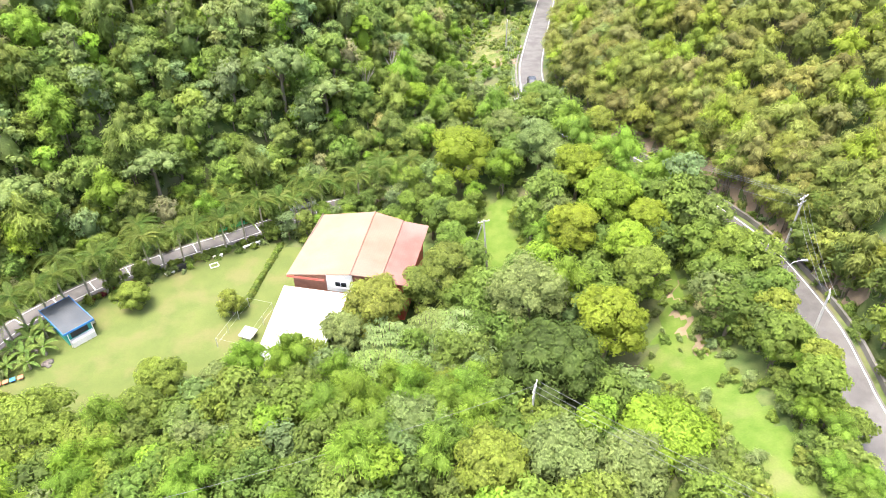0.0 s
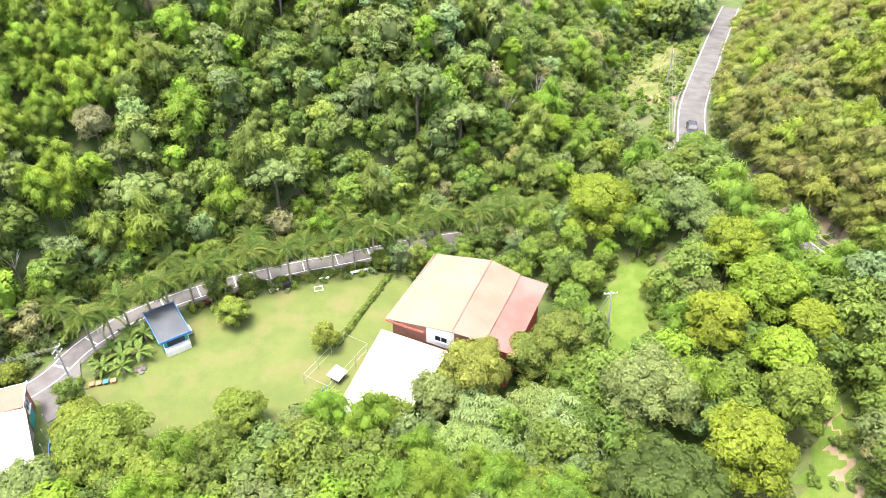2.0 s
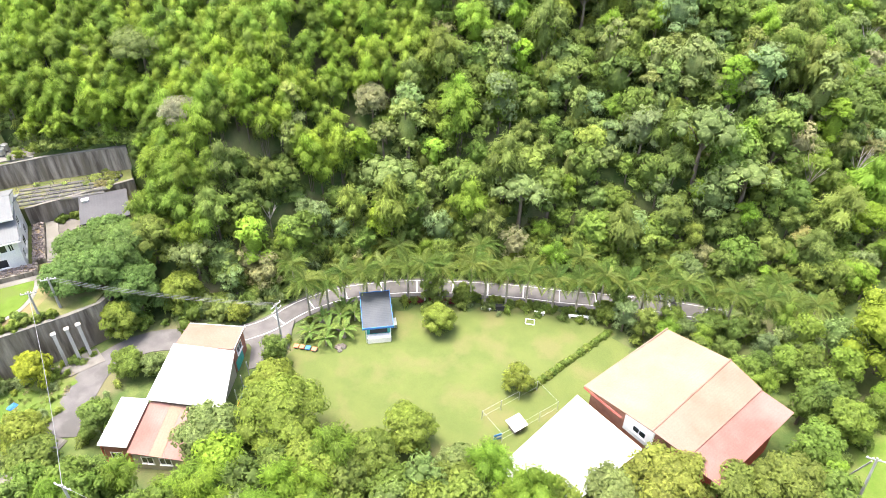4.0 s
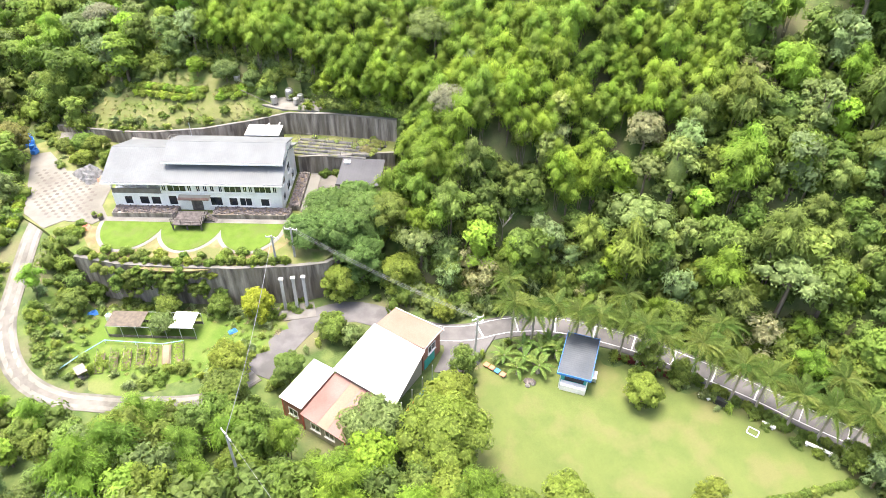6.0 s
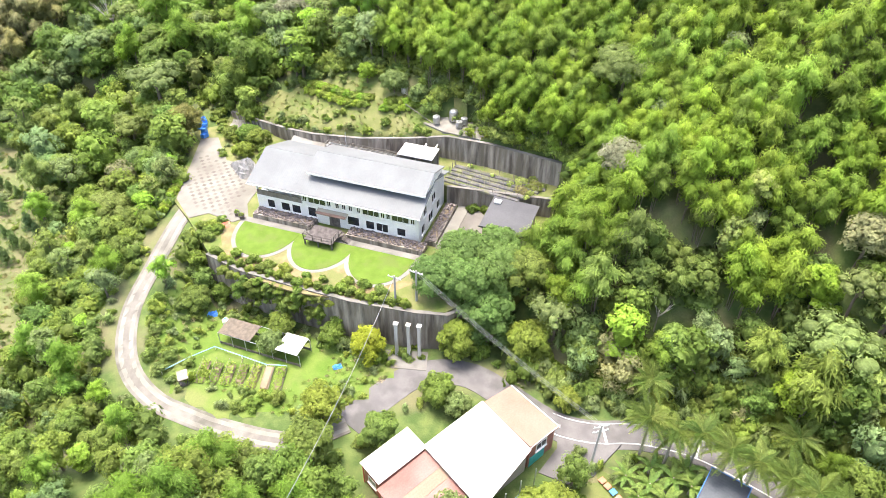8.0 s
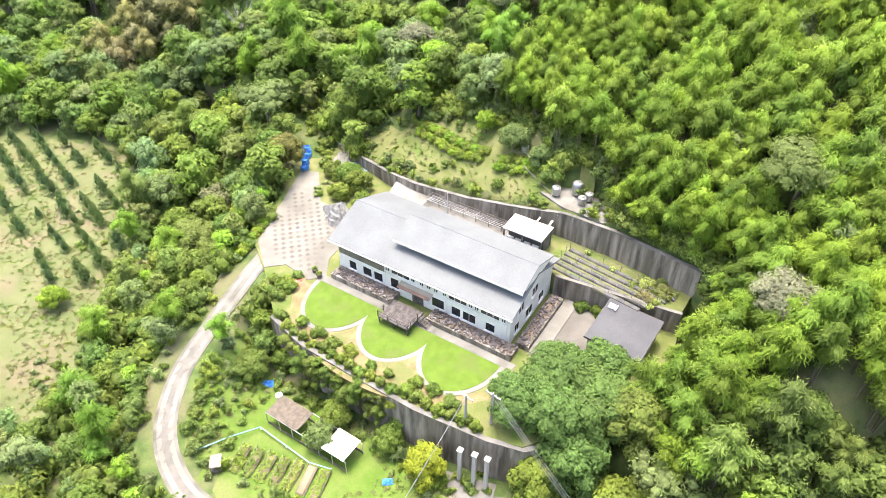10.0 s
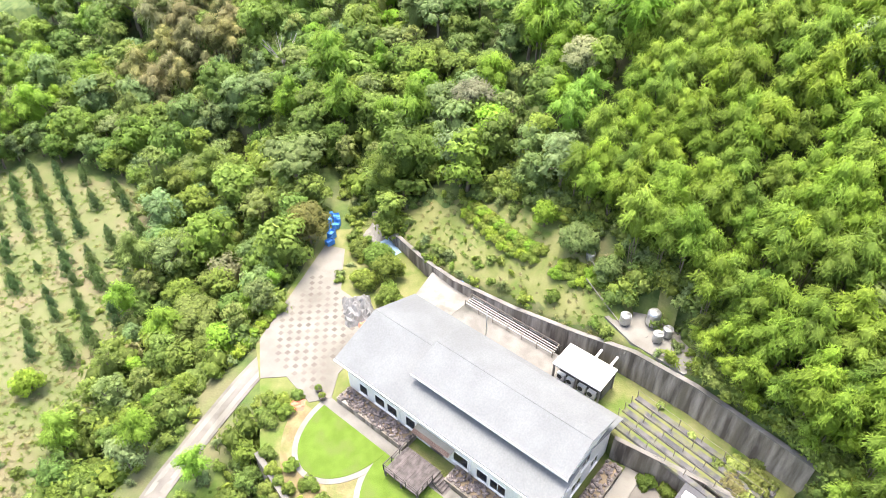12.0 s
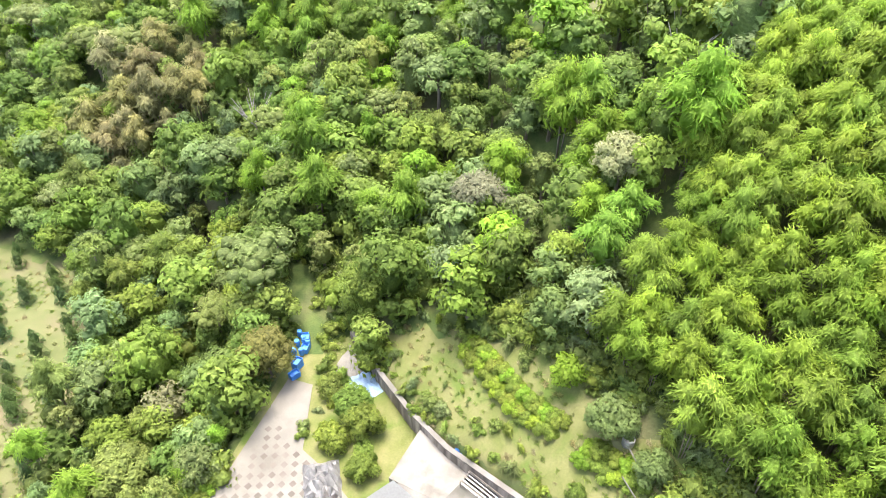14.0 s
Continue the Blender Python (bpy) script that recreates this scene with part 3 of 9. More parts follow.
def build_house():
    h = thing("house", "large white two-storey house with a pale grey metal roof", "house", at=HOUSE)
    y0, y1, x0, x1 = 0.9, 11.5, 0.7, 25.3
    # walls with the balcony recess cut into the upper storey
    m = Mesh()
    m.box(x0, y0, -0.3, x1, y1, 2.75)
    m.box(x0 + 7.4, y0, 2.753, x1, y1, HE + 0.1)
    m.box(x0, y0 + 1.7, 2.753, x0 + 7.398, y1, HE + 0.1)
    part("wall", m, WHITE, h)
    yr = HD / 2
    sl = (HR - HE) / yr

    def under(y):
        return HE + sl * (y if y < yr else HD - y) - 0.12
    for xa, xb in ((x0, x0 + 0.2), (x1 - 0.2, x1)):
        g = Mesh()
        prof = [(y0, HE + 0.1), (y1, HE + 0.1), (y1, under(y1)), (yr, under(yr)), (y0, under(y0))]
        v = [(xa, *q) for q in prof] + [(xb, *q) for q in prof]
        g.add(v, [(0, 1, 2, 3, 4), (9, 8, 7, 6, 5)] + [(i, i + 5, (i + 1) % 5 + 5, (i + 1) % 5) for i in range(5)])
        part("gable", g, WHITE, h)
    # main roof: two sheets with thickness, closed edges and a ridge cap
    for nm, ya, za, yb, zb in (("front", 0, HE, yr, HR), ("back", HD, HE, yr, HR)):
        r = Mesh().add([(0, ya, za), (HL, ya, za), (HL, yb, zb), (0, yb, zb), (0, ya, za - 0.14), (HL, ya, za - 0.14), (HL, yb, zb - 0.14), (0, yb, zb - 0.14)],
                       [(0, 1, 2, 3), (7, 6, 5, 4), (0, 4, 5, 1), (1, 5, 6, 2), (2, 6, 7, 3), (3, 7, 4, 0)])
        part("roof", r, ROOFGREY, h, "pale grey ribbed metal roof")
    part("ridge_cap", Mesh().tube([(0, yr, HR - 0.02), (8.0, yr, HR - 0.02)], 0.06, 6), ROOFGREY, h)
    part("gutter", Mesh().box(-0.02, -0.14, HE - 0.24, HL + 0.02, -0.01, HE - 0.08), WHITE, h)
    # raised roof over the east part: its own walls, roof sheets and white verges
    cx0, cx1, cy0, cy1, ce, cr = 8.4, 25.8, 2.3, 10.2, 7.15, 8.55
    cyr = 6.1
    part("clerestory_wall", Mesh().box(cx0 + 0.5, cy0 + 0.9, HE + 0.9, cx1 - 0.7, cy1 - 0.8, ce + 0.15), GALV, h, "grey louvred band under the raised roof")
    for k in range(30):
        xx = cx0 + 0.7 + k * 0.54
        part("louvre", Mesh().box(xx, cy0 + 0.84, HE + 1.0, xx + 0.4, cy0 + 0.897, ce + 0.05), DARKWOOD, h)
    for ya, za, yb, zb in ((cy0, ce, cyr, cr), (cy1, ce, cyr, cr)):
        r = Mesh().add([(cx0, ya, za), (cx1, ya, za), (cx1, yb, zb), (cx0, yb, zb), (cx0, ya, za - 0.13), (cx1, ya, za - 0.13), (cx1, yb, zb - 0.13), (cx0, yb, zb - 0.13)],
                       [(0, 1, 2, 3), (7, 6, 5, 4), (0, 4, 5, 1), (1, 5, 6, 2), (2, 6, 7, 3), (3, 7, 4, 0)])
        part("raised_roof", r, ROOFGREY, h, "pale grey ribbed metal roof")
    part("ridge_cap", Mesh().tube([(cx0, cyr, cr - 0.02), (cx1, cyr, cr - 0.02)], 0.06, 6), ROOFGREY, h)
    v = Mesh().box(cx0 - 0.02, cy0 - 0.04, ce - 0.22, cx1 + 0.02, cy0 - 0.003, ce + 0.04)
    part("fascia", v, WHITE, h)
    for xa in (cx0, cx1 - 0.03):
        part("gable", Mesh().add([(xa + o, y, z) for o in (0, 0.03) for y, z in ((cy0 + 0.8, ce), (cy1 - 0.7, ce), (cyr, cr - 0.15))], [(0, 2, 1), (3, 4, 5), (0, 1, 4, 3), (1, 2, 5, 4), (2, 0, 3, 5)]), WHITE, h)
    # front windows, lower and upper
    for xc, w, hh, n in ((2.9, 1.1, 1.3, 1), (5.2, 1.3, 1.3, 1), (6.9, 1.3, 1.3, 1), (9.4, 1.2, 1.5, 1), (15.7, 1.7, 1.4, 1), (18.2, 1.2, 1.3, 1), (20.0, 1.7, 1.3, 2), (22.8, 1.2, 1.2, 1)):
        window_unit(h, pose(xc, y0, 0.95), w, hh, n)
    for xc, w, n in ((10.3, 2.6, 3), (18.4, 2.4, 3), (22.7, 2.4, 3)):
        window_unit(h, pose(xc, y0, 3.25), w, 1.35, n)
        for o in (-1, 1):
            window_unit(h, pose(xc + o * (w / 2 + 0.55), y0, 3.3), 0.5, 1.25, 2)
    for xc in (13.4, 14.4, 15.4):
        window_unit(h, pose(xc, y0, 3.3), 0.5, 1.25, 2)
    # balcony: rail panel, posts, back wall windows
    part("balcony_rail", Mesh().box(x0 + 0.1, y0 + 0.02, 2.753, x0 + 7.3, y0 + 0.1, 3.6), TIMBER, h, "weathered balcony parapet")
    for k in range(5):
        part("balcony_post", Mesh().box(x0 + 0.05 + k * 1.78, y0 + 0.104, 2.755, x0 + 0.2 + k * 1.78, y0 + 0.24, HE + 0.05), WHITE, h)
    for xc in (3.0, 6.0):
        window_unit(h, pose(xc, y0 + 1.7, 3.0), 1.8, 1.8, 2)
    # entrance awning and its door
    aw = part("awning", sheet([(10.4, y0 - 0.95, 2.4), (15.0, y0 - 0.95, 2.4), (15.0, y0 - 0.003, 2.7), (10.4, y0 - 0.003, 2.7)], 0.09), CREAM, h, "narrow beige awning edged with reddish tiles")
    for k in range(23):
        part("edge_tile", Mesh().tube([(10.5 + k * 0.195, y0 - 1.02, 2.4), (10.5 + k * 0.195, y0 - 0.6, 2.53)], 0.085, 6), TILEEDGE, aw)
    part("door", Mesh().box(12.0, y0 - 0.06, 0.0, 13.6, y0 - 0.004, 2.1), DARKWOOD, h)
    # east gable windows
    for yc, z, w, hh in ((2.6, 0.9, 1.0, 1.3), (5.6, 0.9, 1.6, 1.4), (8.8, 0.9, 1.2, 1.3), (3.4, 3.3, 1.2, 1.3), (6.8, 3.4, 1.4, 1.3)):
        window_unit(h, pose(x1, yc, z, 0, 0, 90), w, hh, 2)
    for xc in (4, 8, 12, 17, 21):
        window_unit(h, pose(xc, y1, 3.2, 0, 0, 180), 1.2, 1.2, 2)
    # pipes down the front wall
    for xx in (8.0, 16.9, 24.9):
        part("drainpipe", Mesh().tube([(xx, y0 - 0.08, 0), (xx, y0 - 0.08, HE - 0.2)], 0.05, 6), WHITE, h)
    return h


build_house()


def local(x, y, z=0.0):
    """A place in the white house's own axes, in the world."""
    return HOUSE @ Vector((x, y, z))


def build_stone_ledge():
    """Low dark wall with a bank of brown stones piled on it, in two stretches before the house."""
    rng = random.Random(4)
    stone = []
    for k in range(6):
        m = Mesh().ball((0, 0, 0), 1, (rng.uniform(0.8, 1.3), rng.uniform(0.8, 1.1), rng.uniform(0.55, 0.8)), 0.22, rng)
        stone.append(m.data("stone", STONE))
    for xa, xb, ya, yb in ((0.9, 10.2, -1.2, 0.75), (15.4, 26.6, -1.2, 0.75), (26.0, 27.6, 1.2, 10.5)):
        w = thing("stone_planter", "low dark concrete wall topped with piled brown stones", "planter", "stone planters", HOUSE)
        part("low_wall", Mesh().box(xa, ya, -0.3, xb, ya + 0.35, 0.75).box(xb - 0.3, ya + 0.353, -0.3, xb, yb, 0.75).box(xa, ya + 0.353, -0.3, xa + 0.3, yb, 0.75), OLDWALL, w)
        part("fill", Mesh().box(xa + 0.303, ya + 0.353, -0.3, xb - 0.303, yb, 0.7), EARTH, w)
        area = (xb - xa) * (yb - ya)
        for _ in range(int(min(280, area * 14))):
            s = rng.uniform(0.11, 0.22)
            x, y = rng.uniform(xa + 0.1, xb - 0.1), rng.uniform(ya + 0.1, yb - 0.2)
            ob = part("stone", rng.choice(stone), STONE, w, at=pose(x, y, 0.72 + s * 0.35 + rng.uniform(0, 0.14), rng.uniform(-20, 20), rng.uniform(-20, 20), rng.uniform(0, 360)))
            ob.scale = (s, s, s)


build_stone_ledge()


def arc(cx, cy, rx, ry, a0, a1, n=26):
    return [(cx + rx * math.cos(radians(a0 + (a1 - a0) * k / n)), cy + ry * math.sin(radians(a0 + (a1 - a0) * k / n))) for k in range(n + 1)]


def flat_world(pts):
    return [tuple(local(x, y)[:2]) for x, y in pts]


def build_front_lawns():
    """Three mown half-discs before the house, rimmed by pale stone paths."""
    rims = ((4.6, 4.75), (13.1, 4.7), (21.6, 4.75))
    for i in (1, 0, 2):
        cx, r = rims[i]
        z = Z1 + (0.03 if i == 1 else 0.06)
        path = arc(cx, -2.3, r + 0.25, 6.95, 180, 360)
        slab("path_lawn_%d" % (i + 1), flat_world(path), Z1 - 0.2, z, PALECONC, "pale stone path curving round the lawn", "path")
        slab("lawn_front_%d" % (i + 1), flat_world(arc(cx, -2.35, r - 0.35, 6.35, 180, 360)), Z1 - 0.1, z + 0.04, TURF, "bright green mown half-round lawn", "lawn")
    slab("path_front", flat_world([(-1, -2.3), (27.4, -2.3), (27.4, -1.25), (-1, -1.25)]), Z1 - 0.2, Z1 + 0.075, CONCRETE, "concrete path along the foot of the house", "path")


build_front_lawns()


slab("terrace_border", flat_world(arc(13.2, -2.4, 15.4, 10.6, 186, 354)), Z1 - 0.2, Z1 + 0.012, DRYSOIL, "dry brownish grass strip round the front lawns", "border")


def build_deck():
    d = thing("timber_deck", "dark weathered timber deck with railing and steps", "deck", at=HOUSE)
    x0, x1, y0, y1, z = 10.6, 14.8, -4.2, -0.9, 1.05
    part("platform", Mesh().box(x0, y0, z - 0.14, x1, y1, z - 0.03), DECKWOOD, d)
    n = 14
    for k in range(n):
        w = (x1 - x0) / n
        part("plank", Mesh().box(x0 + k * w + 0.012, y0 - 0.03, z - 0.027, x0 + (k + 1) * w - 0.012, y1, z + 0.015), DECKWOOD, d)
    for x in (x0 + 0.1, (x0 + x1) / 2, x1 - 0.1):
        for y in (y0 + 0.1, y1 - 0.1):
            part("leg", Mesh().box(x - 0.08, y - 0.08, -0.1, x + 0.08, y + 0.08, z - 0.143), DECKWOOD, d)
    for a, b in (((x0, y0), (x1, y0)), ((x0, y0), (x0, y1)), ((x1, y0), (x1, y1 - 1.2))):
        part("handrail", Mesh().tube([(*a, z + 0.9), (*b, z + 0.9)], 0.05, 6), DECKWOOD, d)
        part("handrail", Mesh().tube([(*a, z + 0.45), (*b, z + 0.45)], 0.035, 6), DECKWOOD, d)
        for t in (0, 0.33, 0.66, 1):
            px, py = a[0] + (b[0] - a[0]) * t, a[1] + (b[1] - a[1]) * t
            part("post", Mesh().box(px - 0.04, py - 0.04, z + 0.016, px + 0.04, py + 0.04, z + 0.95), DECKWOOD, d)
    for k in range(5):
        part("step", Mesh().box(x1 + 0.05 + k * 0.28, y1 - 1.2, z - 0.2 - k * 0.2, x1 + 0.36 + k * 0.28, y1 - 0.1, z - 0.14 - k * 0.2), DECKWOOD, d)
    part("stringer", Mesh().add([(x1, y1 - 1.22, z - 0.2), (x1 + 1.5, y1 - 1.22, 0.0), (x1 + 1.5, y1 - 1.22, -0.12), (x1, y1 - 1.22, z - 0.4)] + [(x1, y1 - 1.28, z - 0.2), (x1 + 1.5, y1 - 1.28, 0.0), (x1 + 1.5, y1 - 1.28, -0.12), (x1, y1 - 1.28, z - 0.4)], [(0, 1, 2, 3), (7, 6, 5, 4), (0, 4, 5, 1), (1, 5, 6, 2), (2, 6, 7, 3), (3, 7, 4, 0)]), DECKWOOD, d)


build_deck()


def build_plaza():
    poly = [(-119.5, 4.4), (-119.5, 7.2), (-112.2, 9.8), (-110.6, 13.5), (-108.2, 17.2), (-100, 14.8), (-96.8, 15.4), (-95.6, 13.4), (-98.0, 9.6), (-97.0, 7.0), (-102, 4.2)]
    slab("plaza", poly, Z1 - 0.5, Z1 + 0.085, PLAZA, "pale concrete forecourt with a chequer of paving stones", "pavement")
    floor = bpy.data.objects["plaza"]
    tile = Mesh().box(-0.26, -0.26, 0, 0.26, 0.26, 0.012).data("paving_stone", PAVER)
    px, py = np.meshgrid(np.arange(-16, 16) * 0.72, np.arange(-16, 16) * 0.72)
    odd = (np.arange(32)[:, None] + np.arange(32)[None]) % 2 == 0
    a = radians(66.8)
    wx = -106 + px * math.cos(a) - py * math.sin(a)
    wy = 9.5 + px * math.sin(a) + py * math.cos(a)
    ok = inside(wx, wy, [(-115, 5.5), (-111.5, 9.5), (-109.5, 14.5), (-100.5, 13.6), (-97, 13.5), (-99, 8), (-103, 5.2)]) & odd
    for x, y in zip(wx[ok], wy[ok]):
        part("paving_stone", tile, PAVER, floor, at=pose(x, y, Z1 + 0.086, 0, 0, 66.8))
    # paved court east of the house
    slab("courtyard", [tuple(local(x, y)[:2]) for x, y in ((27.6, 1.0), (33.5, -0.4), (34.5, 6.0), (31, 11.6), (27.6, 11.6))], Z1 - 0.4, Z1 + 0.05, COURT, "plain concrete courtyard beside the house", "pavement")
    slab("court_strip", [tuple(local(x, y)[:2]) for x, y in ((27.65, 1.2), (29.3, 0.8), (29.3, 11.3), (27.65, 11.3))], Z1 - 0.3, Z1 + 0.16, PALECONC, "raised pale concrete strip beside the stone planter", "pavement")
    slab("yard_back", [(-110.4, 19.8), (-114.5, 22.5), (-110.6, 32), (-107, 39.6), (-100.6, 44.2), (-99.9, 43.6)], Z1 - 0.4, 7.95, CONCRETE, "concrete yard behind the house", "pavement")
    slab("yard_pale", [(-111.2, 19.2), (-117.2, 20.2), (-114.2, 26.2), (-110.4, 24.4)], Z1 - 0.4, 7.98, YARDCONC, "bleached concrete pad behind the house", "pavement")


build_plaza()


def build_annex():
    """Small outbuilding with a slate grey lean-to roof."""
    h = thing("outbuilding", "small outbuilding with a slate grey metal roof", "outbuilding", at=pose(-89.4, 47.6, Z1, 0, 0, 64))
    L, D = 6.6, 6.6
    part("wall", Mesh().box(0.35, 0.35, -0.1, L - 0.35, 0.5, 2.4).box(0.35, D - 0.5, -0.1, L - 0.35, D - 0.35, 2.9).box(0.35, 0.503, -0.1, 0.5, D - 0.503, 2.45).box(L - 0.5, 0.503, -0.1, L - 0.35, D - 0.503, 2.45), CREAM, h)
    r = Mesh().add([(0, 0, 2.5), (L, 0, 2.5), (L, D, 3.1), (0, D, 3.1), (0, 0, 2.36), (L, 0, 2.36), (L, D, 2.96), (0, D, 2.96)], [(0, 1, 2, 3), (7, 6, 5, 4), (0, 4, 5, 1), (1, 5, 6, 2), (2, 6, 7, 3), (3, 7, 4, 0)])
    part("roof", r, ROOFDARK, h, "slate grey ribbed metal roof")
    part("fascia", Mesh().box(-0.04, -0.05, 2.3, L + 0.04, -0.004, 2.53), BLACK, h)
    v = part("roof_vent", Mesh().box(0.5, 5.1, 2.95, 1.3, 5.7, 3.22), WHITE, h)
    part("cap", Mesh().box(0.4, 5.0, 3.223, 1.4, 5.8, 3.28), WHITE, v)
    window_unit(h, pose(2.0, 0.35, 0.9), 1.6, 1.1, 2)
    part("door", Mesh().box(4.2, 0.3, -0.05, 5.1, 0.347, 2.0), DARKWOOD, h)


build_annex()


def build_plant_room():
    """Flat-roofed shed on stilts behind the house, with cooling units under its roof."""
    h = thing("plant_shed", "flat white roofed shed on posts with cooling units", "shed", at=pose(-103.2, 37.0, Z1, 0, 0, 66.8))
    L, D, z = 5.4, 3.4, 5.6
    part("roof", Mesh().box(0, 0, z, L, D, z + 0.16), ROOFWHITE, h, "flat white sheet roof")
    part("wall", Mesh().box(0.3, 1.2, 3.0, L - 0.2, D - 0.15, z - 0.003), CONCRETE, h)
    part("floor", Mesh().box(0.0, 0.1, 2.8, L, D, 2.997), CONCRETE, h)
    for x in (0.15, L / 2, L - 0.15):
        for y in (0.2, D - 0.2):
            part("post", Mesh().box(x - 0.09, y - 0.09, -0.1, x + 0.09, y + 0.09, z - 0.003), TIMBER, h)
    for x in (0.8, 1.9, 3.2, 4.3):
        u = part("cooling_unit", Mesh().box(x - 0.42, 0.55, 3.35, x + 0.42, 0.95, 4.1), WHITE, h)
        part("fan_grille", Mesh().tube([(x - 0.1, 0.52, 3.72), (x - 0.1, 0.545, 3.72)], 0.28, 14), BLACK, u)
        part("bracket", Mesh().box(x - 0.4, 0.5, 3.0, x + 0.4, 1.2, 3.345), GALV, u)
    part("vent_pipe", Mesh().tube([(4.2, 1.4, z + 0.16), (4.2, 1.4, z + 0.8)], 0.07), GALV, h)
    part("duct", Mesh().tube([(2.6, D, 4.6), (2.6, D + 2.2, 4.9)], 0.14), WHITE, h)
    part("duct", Mesh().tube([(4.3, D, 4.7), (4.4, D + 2.0, 5.1)], 0.14), WHITE, h)


build_plant_room()


def steel_tank(x, y, z, r, hgt):
    t = thing("water_tank", "shiny stainless steel water tank on a concrete pad", "water tank", "steel water tanks", pose(x, y, z))
    part("body", Mesh().tube([(0, 0, 0.25), (0, 0, 0.3), (0, 0, hgt * 0.85), (0, 0, hgt * 0.95), (0, 0, hgt)], [r * 0.97, r, r, r * 0.8, r * 0.25], 20), STEEL, t, smooth=False)
    for k in range(3):
        part("hoop", Mesh().tube([(0, 0, 0.5 + k * hgt * 0.25), (0, 0, 0.56 + k * hgt * 0.25)], r + 0.02, 20), STEEL, t)
    part("lid", Mesh().tube([(0, 0, hgt + 0.003), (0, 0, hgt + 0.1)], r * 0.3, 12), STEEL, t)
    for a in (45, 135, 225, 315):
        part("leg", Mesh().tube([(r * 0.7 * math.cos(radians(a)), r * 0.7 * math.sin(radians(a)), 0), (r * 0.7 * math.cos(radians(a)), r * 0.7 * math.sin(radians(a)), 0.26)], 0.05, 6), GALV, t)


def build_tanks():
    slab("tank_pad", TANK_PAD, 9, 13.45, PALECONC, "pale concrete pad above the wall", "pad")
    for x, y, r, hg in ((-109.3, 43.2, 0.55, 1.5), (-110.0, 45.9, 0.68, 2.0), (-108.7, 47.4, 0.5, 1.3), (-107.8, 46.5, 0.5, 1.2)):
        steel_tank(x, y, 13.45, r, hg)
    for x, y, r, hg in ((-116.2, 38.6, 0.5, 1.1), (-119.0, 38.0, 0.55, 1.0)):
        steel_tank(x, y, ground_at(x, y) - 0.02, r, hg)


build_tanks()


def frame_rack(x0, y0, x1, y1, z, w, hgt, label):
    """Long growing rack: two rows of posts, rails and slats on top."""
    L = math.hypot(x1 - x0, y1 - y0)
    t = thing("growing_rack", label, "rack", "growing racks", pose(x0, y0, z, 0, 0, math.degrees(math.atan2(y1 - y0, x1 - x0))))
    n = max(2, int(L / 1.8))
    for k in range(n + 1):
        for o in (0, w):
            part("post", Mesh().box(k * L / n - 0.04, o - 0.04, 0, k * L / n + 0.04, o + 0.04, hgt), TIMBER, t)
        part("crossbar", Mesh().box(k * L / n - 0.03, -0.1, hgt + 0.003, k * L / n + 0.03, w + 0.1, hgt + 0.06), TIMBER, t)
    for o in (0, w / 2, w):
        part("rail", Mesh().box(-0.1, o - 0.035, hgt + 0.063, L + 0.1, o + 0.035, hgt + 0.12), TIMBER, t)
    for k in range(4):
        y = 0.1 + k * (w - 0.28) / 3
        part("slat", Mesh().box(0, y, 0.42, L, y + 0.09, 0.5), GALV, t)
    return t


frame_rack(-114.6, 26.4, -109.8, 37.9, 7.95, 1.0, 1.4, "long weathered timber growing rack behind the house")
frame_rack(-112.4, 25.6, -107.6, 36.6, 7.95, 1.3, 0.9, "long weathered timber growing rack behind the house")
frame_rack(-113.6, 26.0, -108.8, 37.3, 7.95, 0.5, 0.7, "long narrow timber growing rack behind the house")


def build_vine_beds():
    """Black-sheeted beds under a bare wire trellis on the upper terrace."""
    rng = random.Random(8)
    a, b = Vector((-104.8, 46.0, Z2)), Vector((-97.3, 58.6, Z2))
    u = (b - a).normalized()
    ang = math.degrees(math.atan2(u.y, u.x))
    t = thing("vine_trellis", "wire trellis with posts over black-sheeted beds", "trellis", at=pose(a.x, a.y, Z2, 0, 0, ang))
    L = (b - a).length
    for k in range(5):
        y0 = -0.9 - k * 1.05
        s = k * 0.6
        part("sheeted_bed", Mesh().add([(0.3, y0, 0), (L - s, y0, 0), (L - s, y0 - 0.7, 0), (0.3, y0 - 0.7, 0), (0.35, y0 - 0.1, 0.2), (L - s - 0.05, y0 - 0.1, 0.2), (L - s - 0.05, y0 - 0.6, 0.2), (0.35, y0 - 0.6, 0.2)], [(4, 7, 6, 5), (0, 4, 5, 1), (1, 5, 6, 2), (2, 6, 7, 3), (3, 7, 4, 0)]), WEEDMAT, t)
        for j in range(7):
            x = 0.4 + j * (L - s - 0.6) / 6
            part("post", Mesh().tube([(x, y0 - 0.35, 0), (x + rng.uniform(-0.1, 0.1), y0 - 0.35, 1.25)], 0.04, 5), TIMBER, t)
        for zz in (1.2,):
            part("wire", Mesh().tube([(0.4, y0 - 0.35, zz), (L - s - 0.2, y0 - 0.35, zz)], 0.02, 4), TIMBER, t)


build_vine_beds()

# ---- the farm buildings by the lawn ----


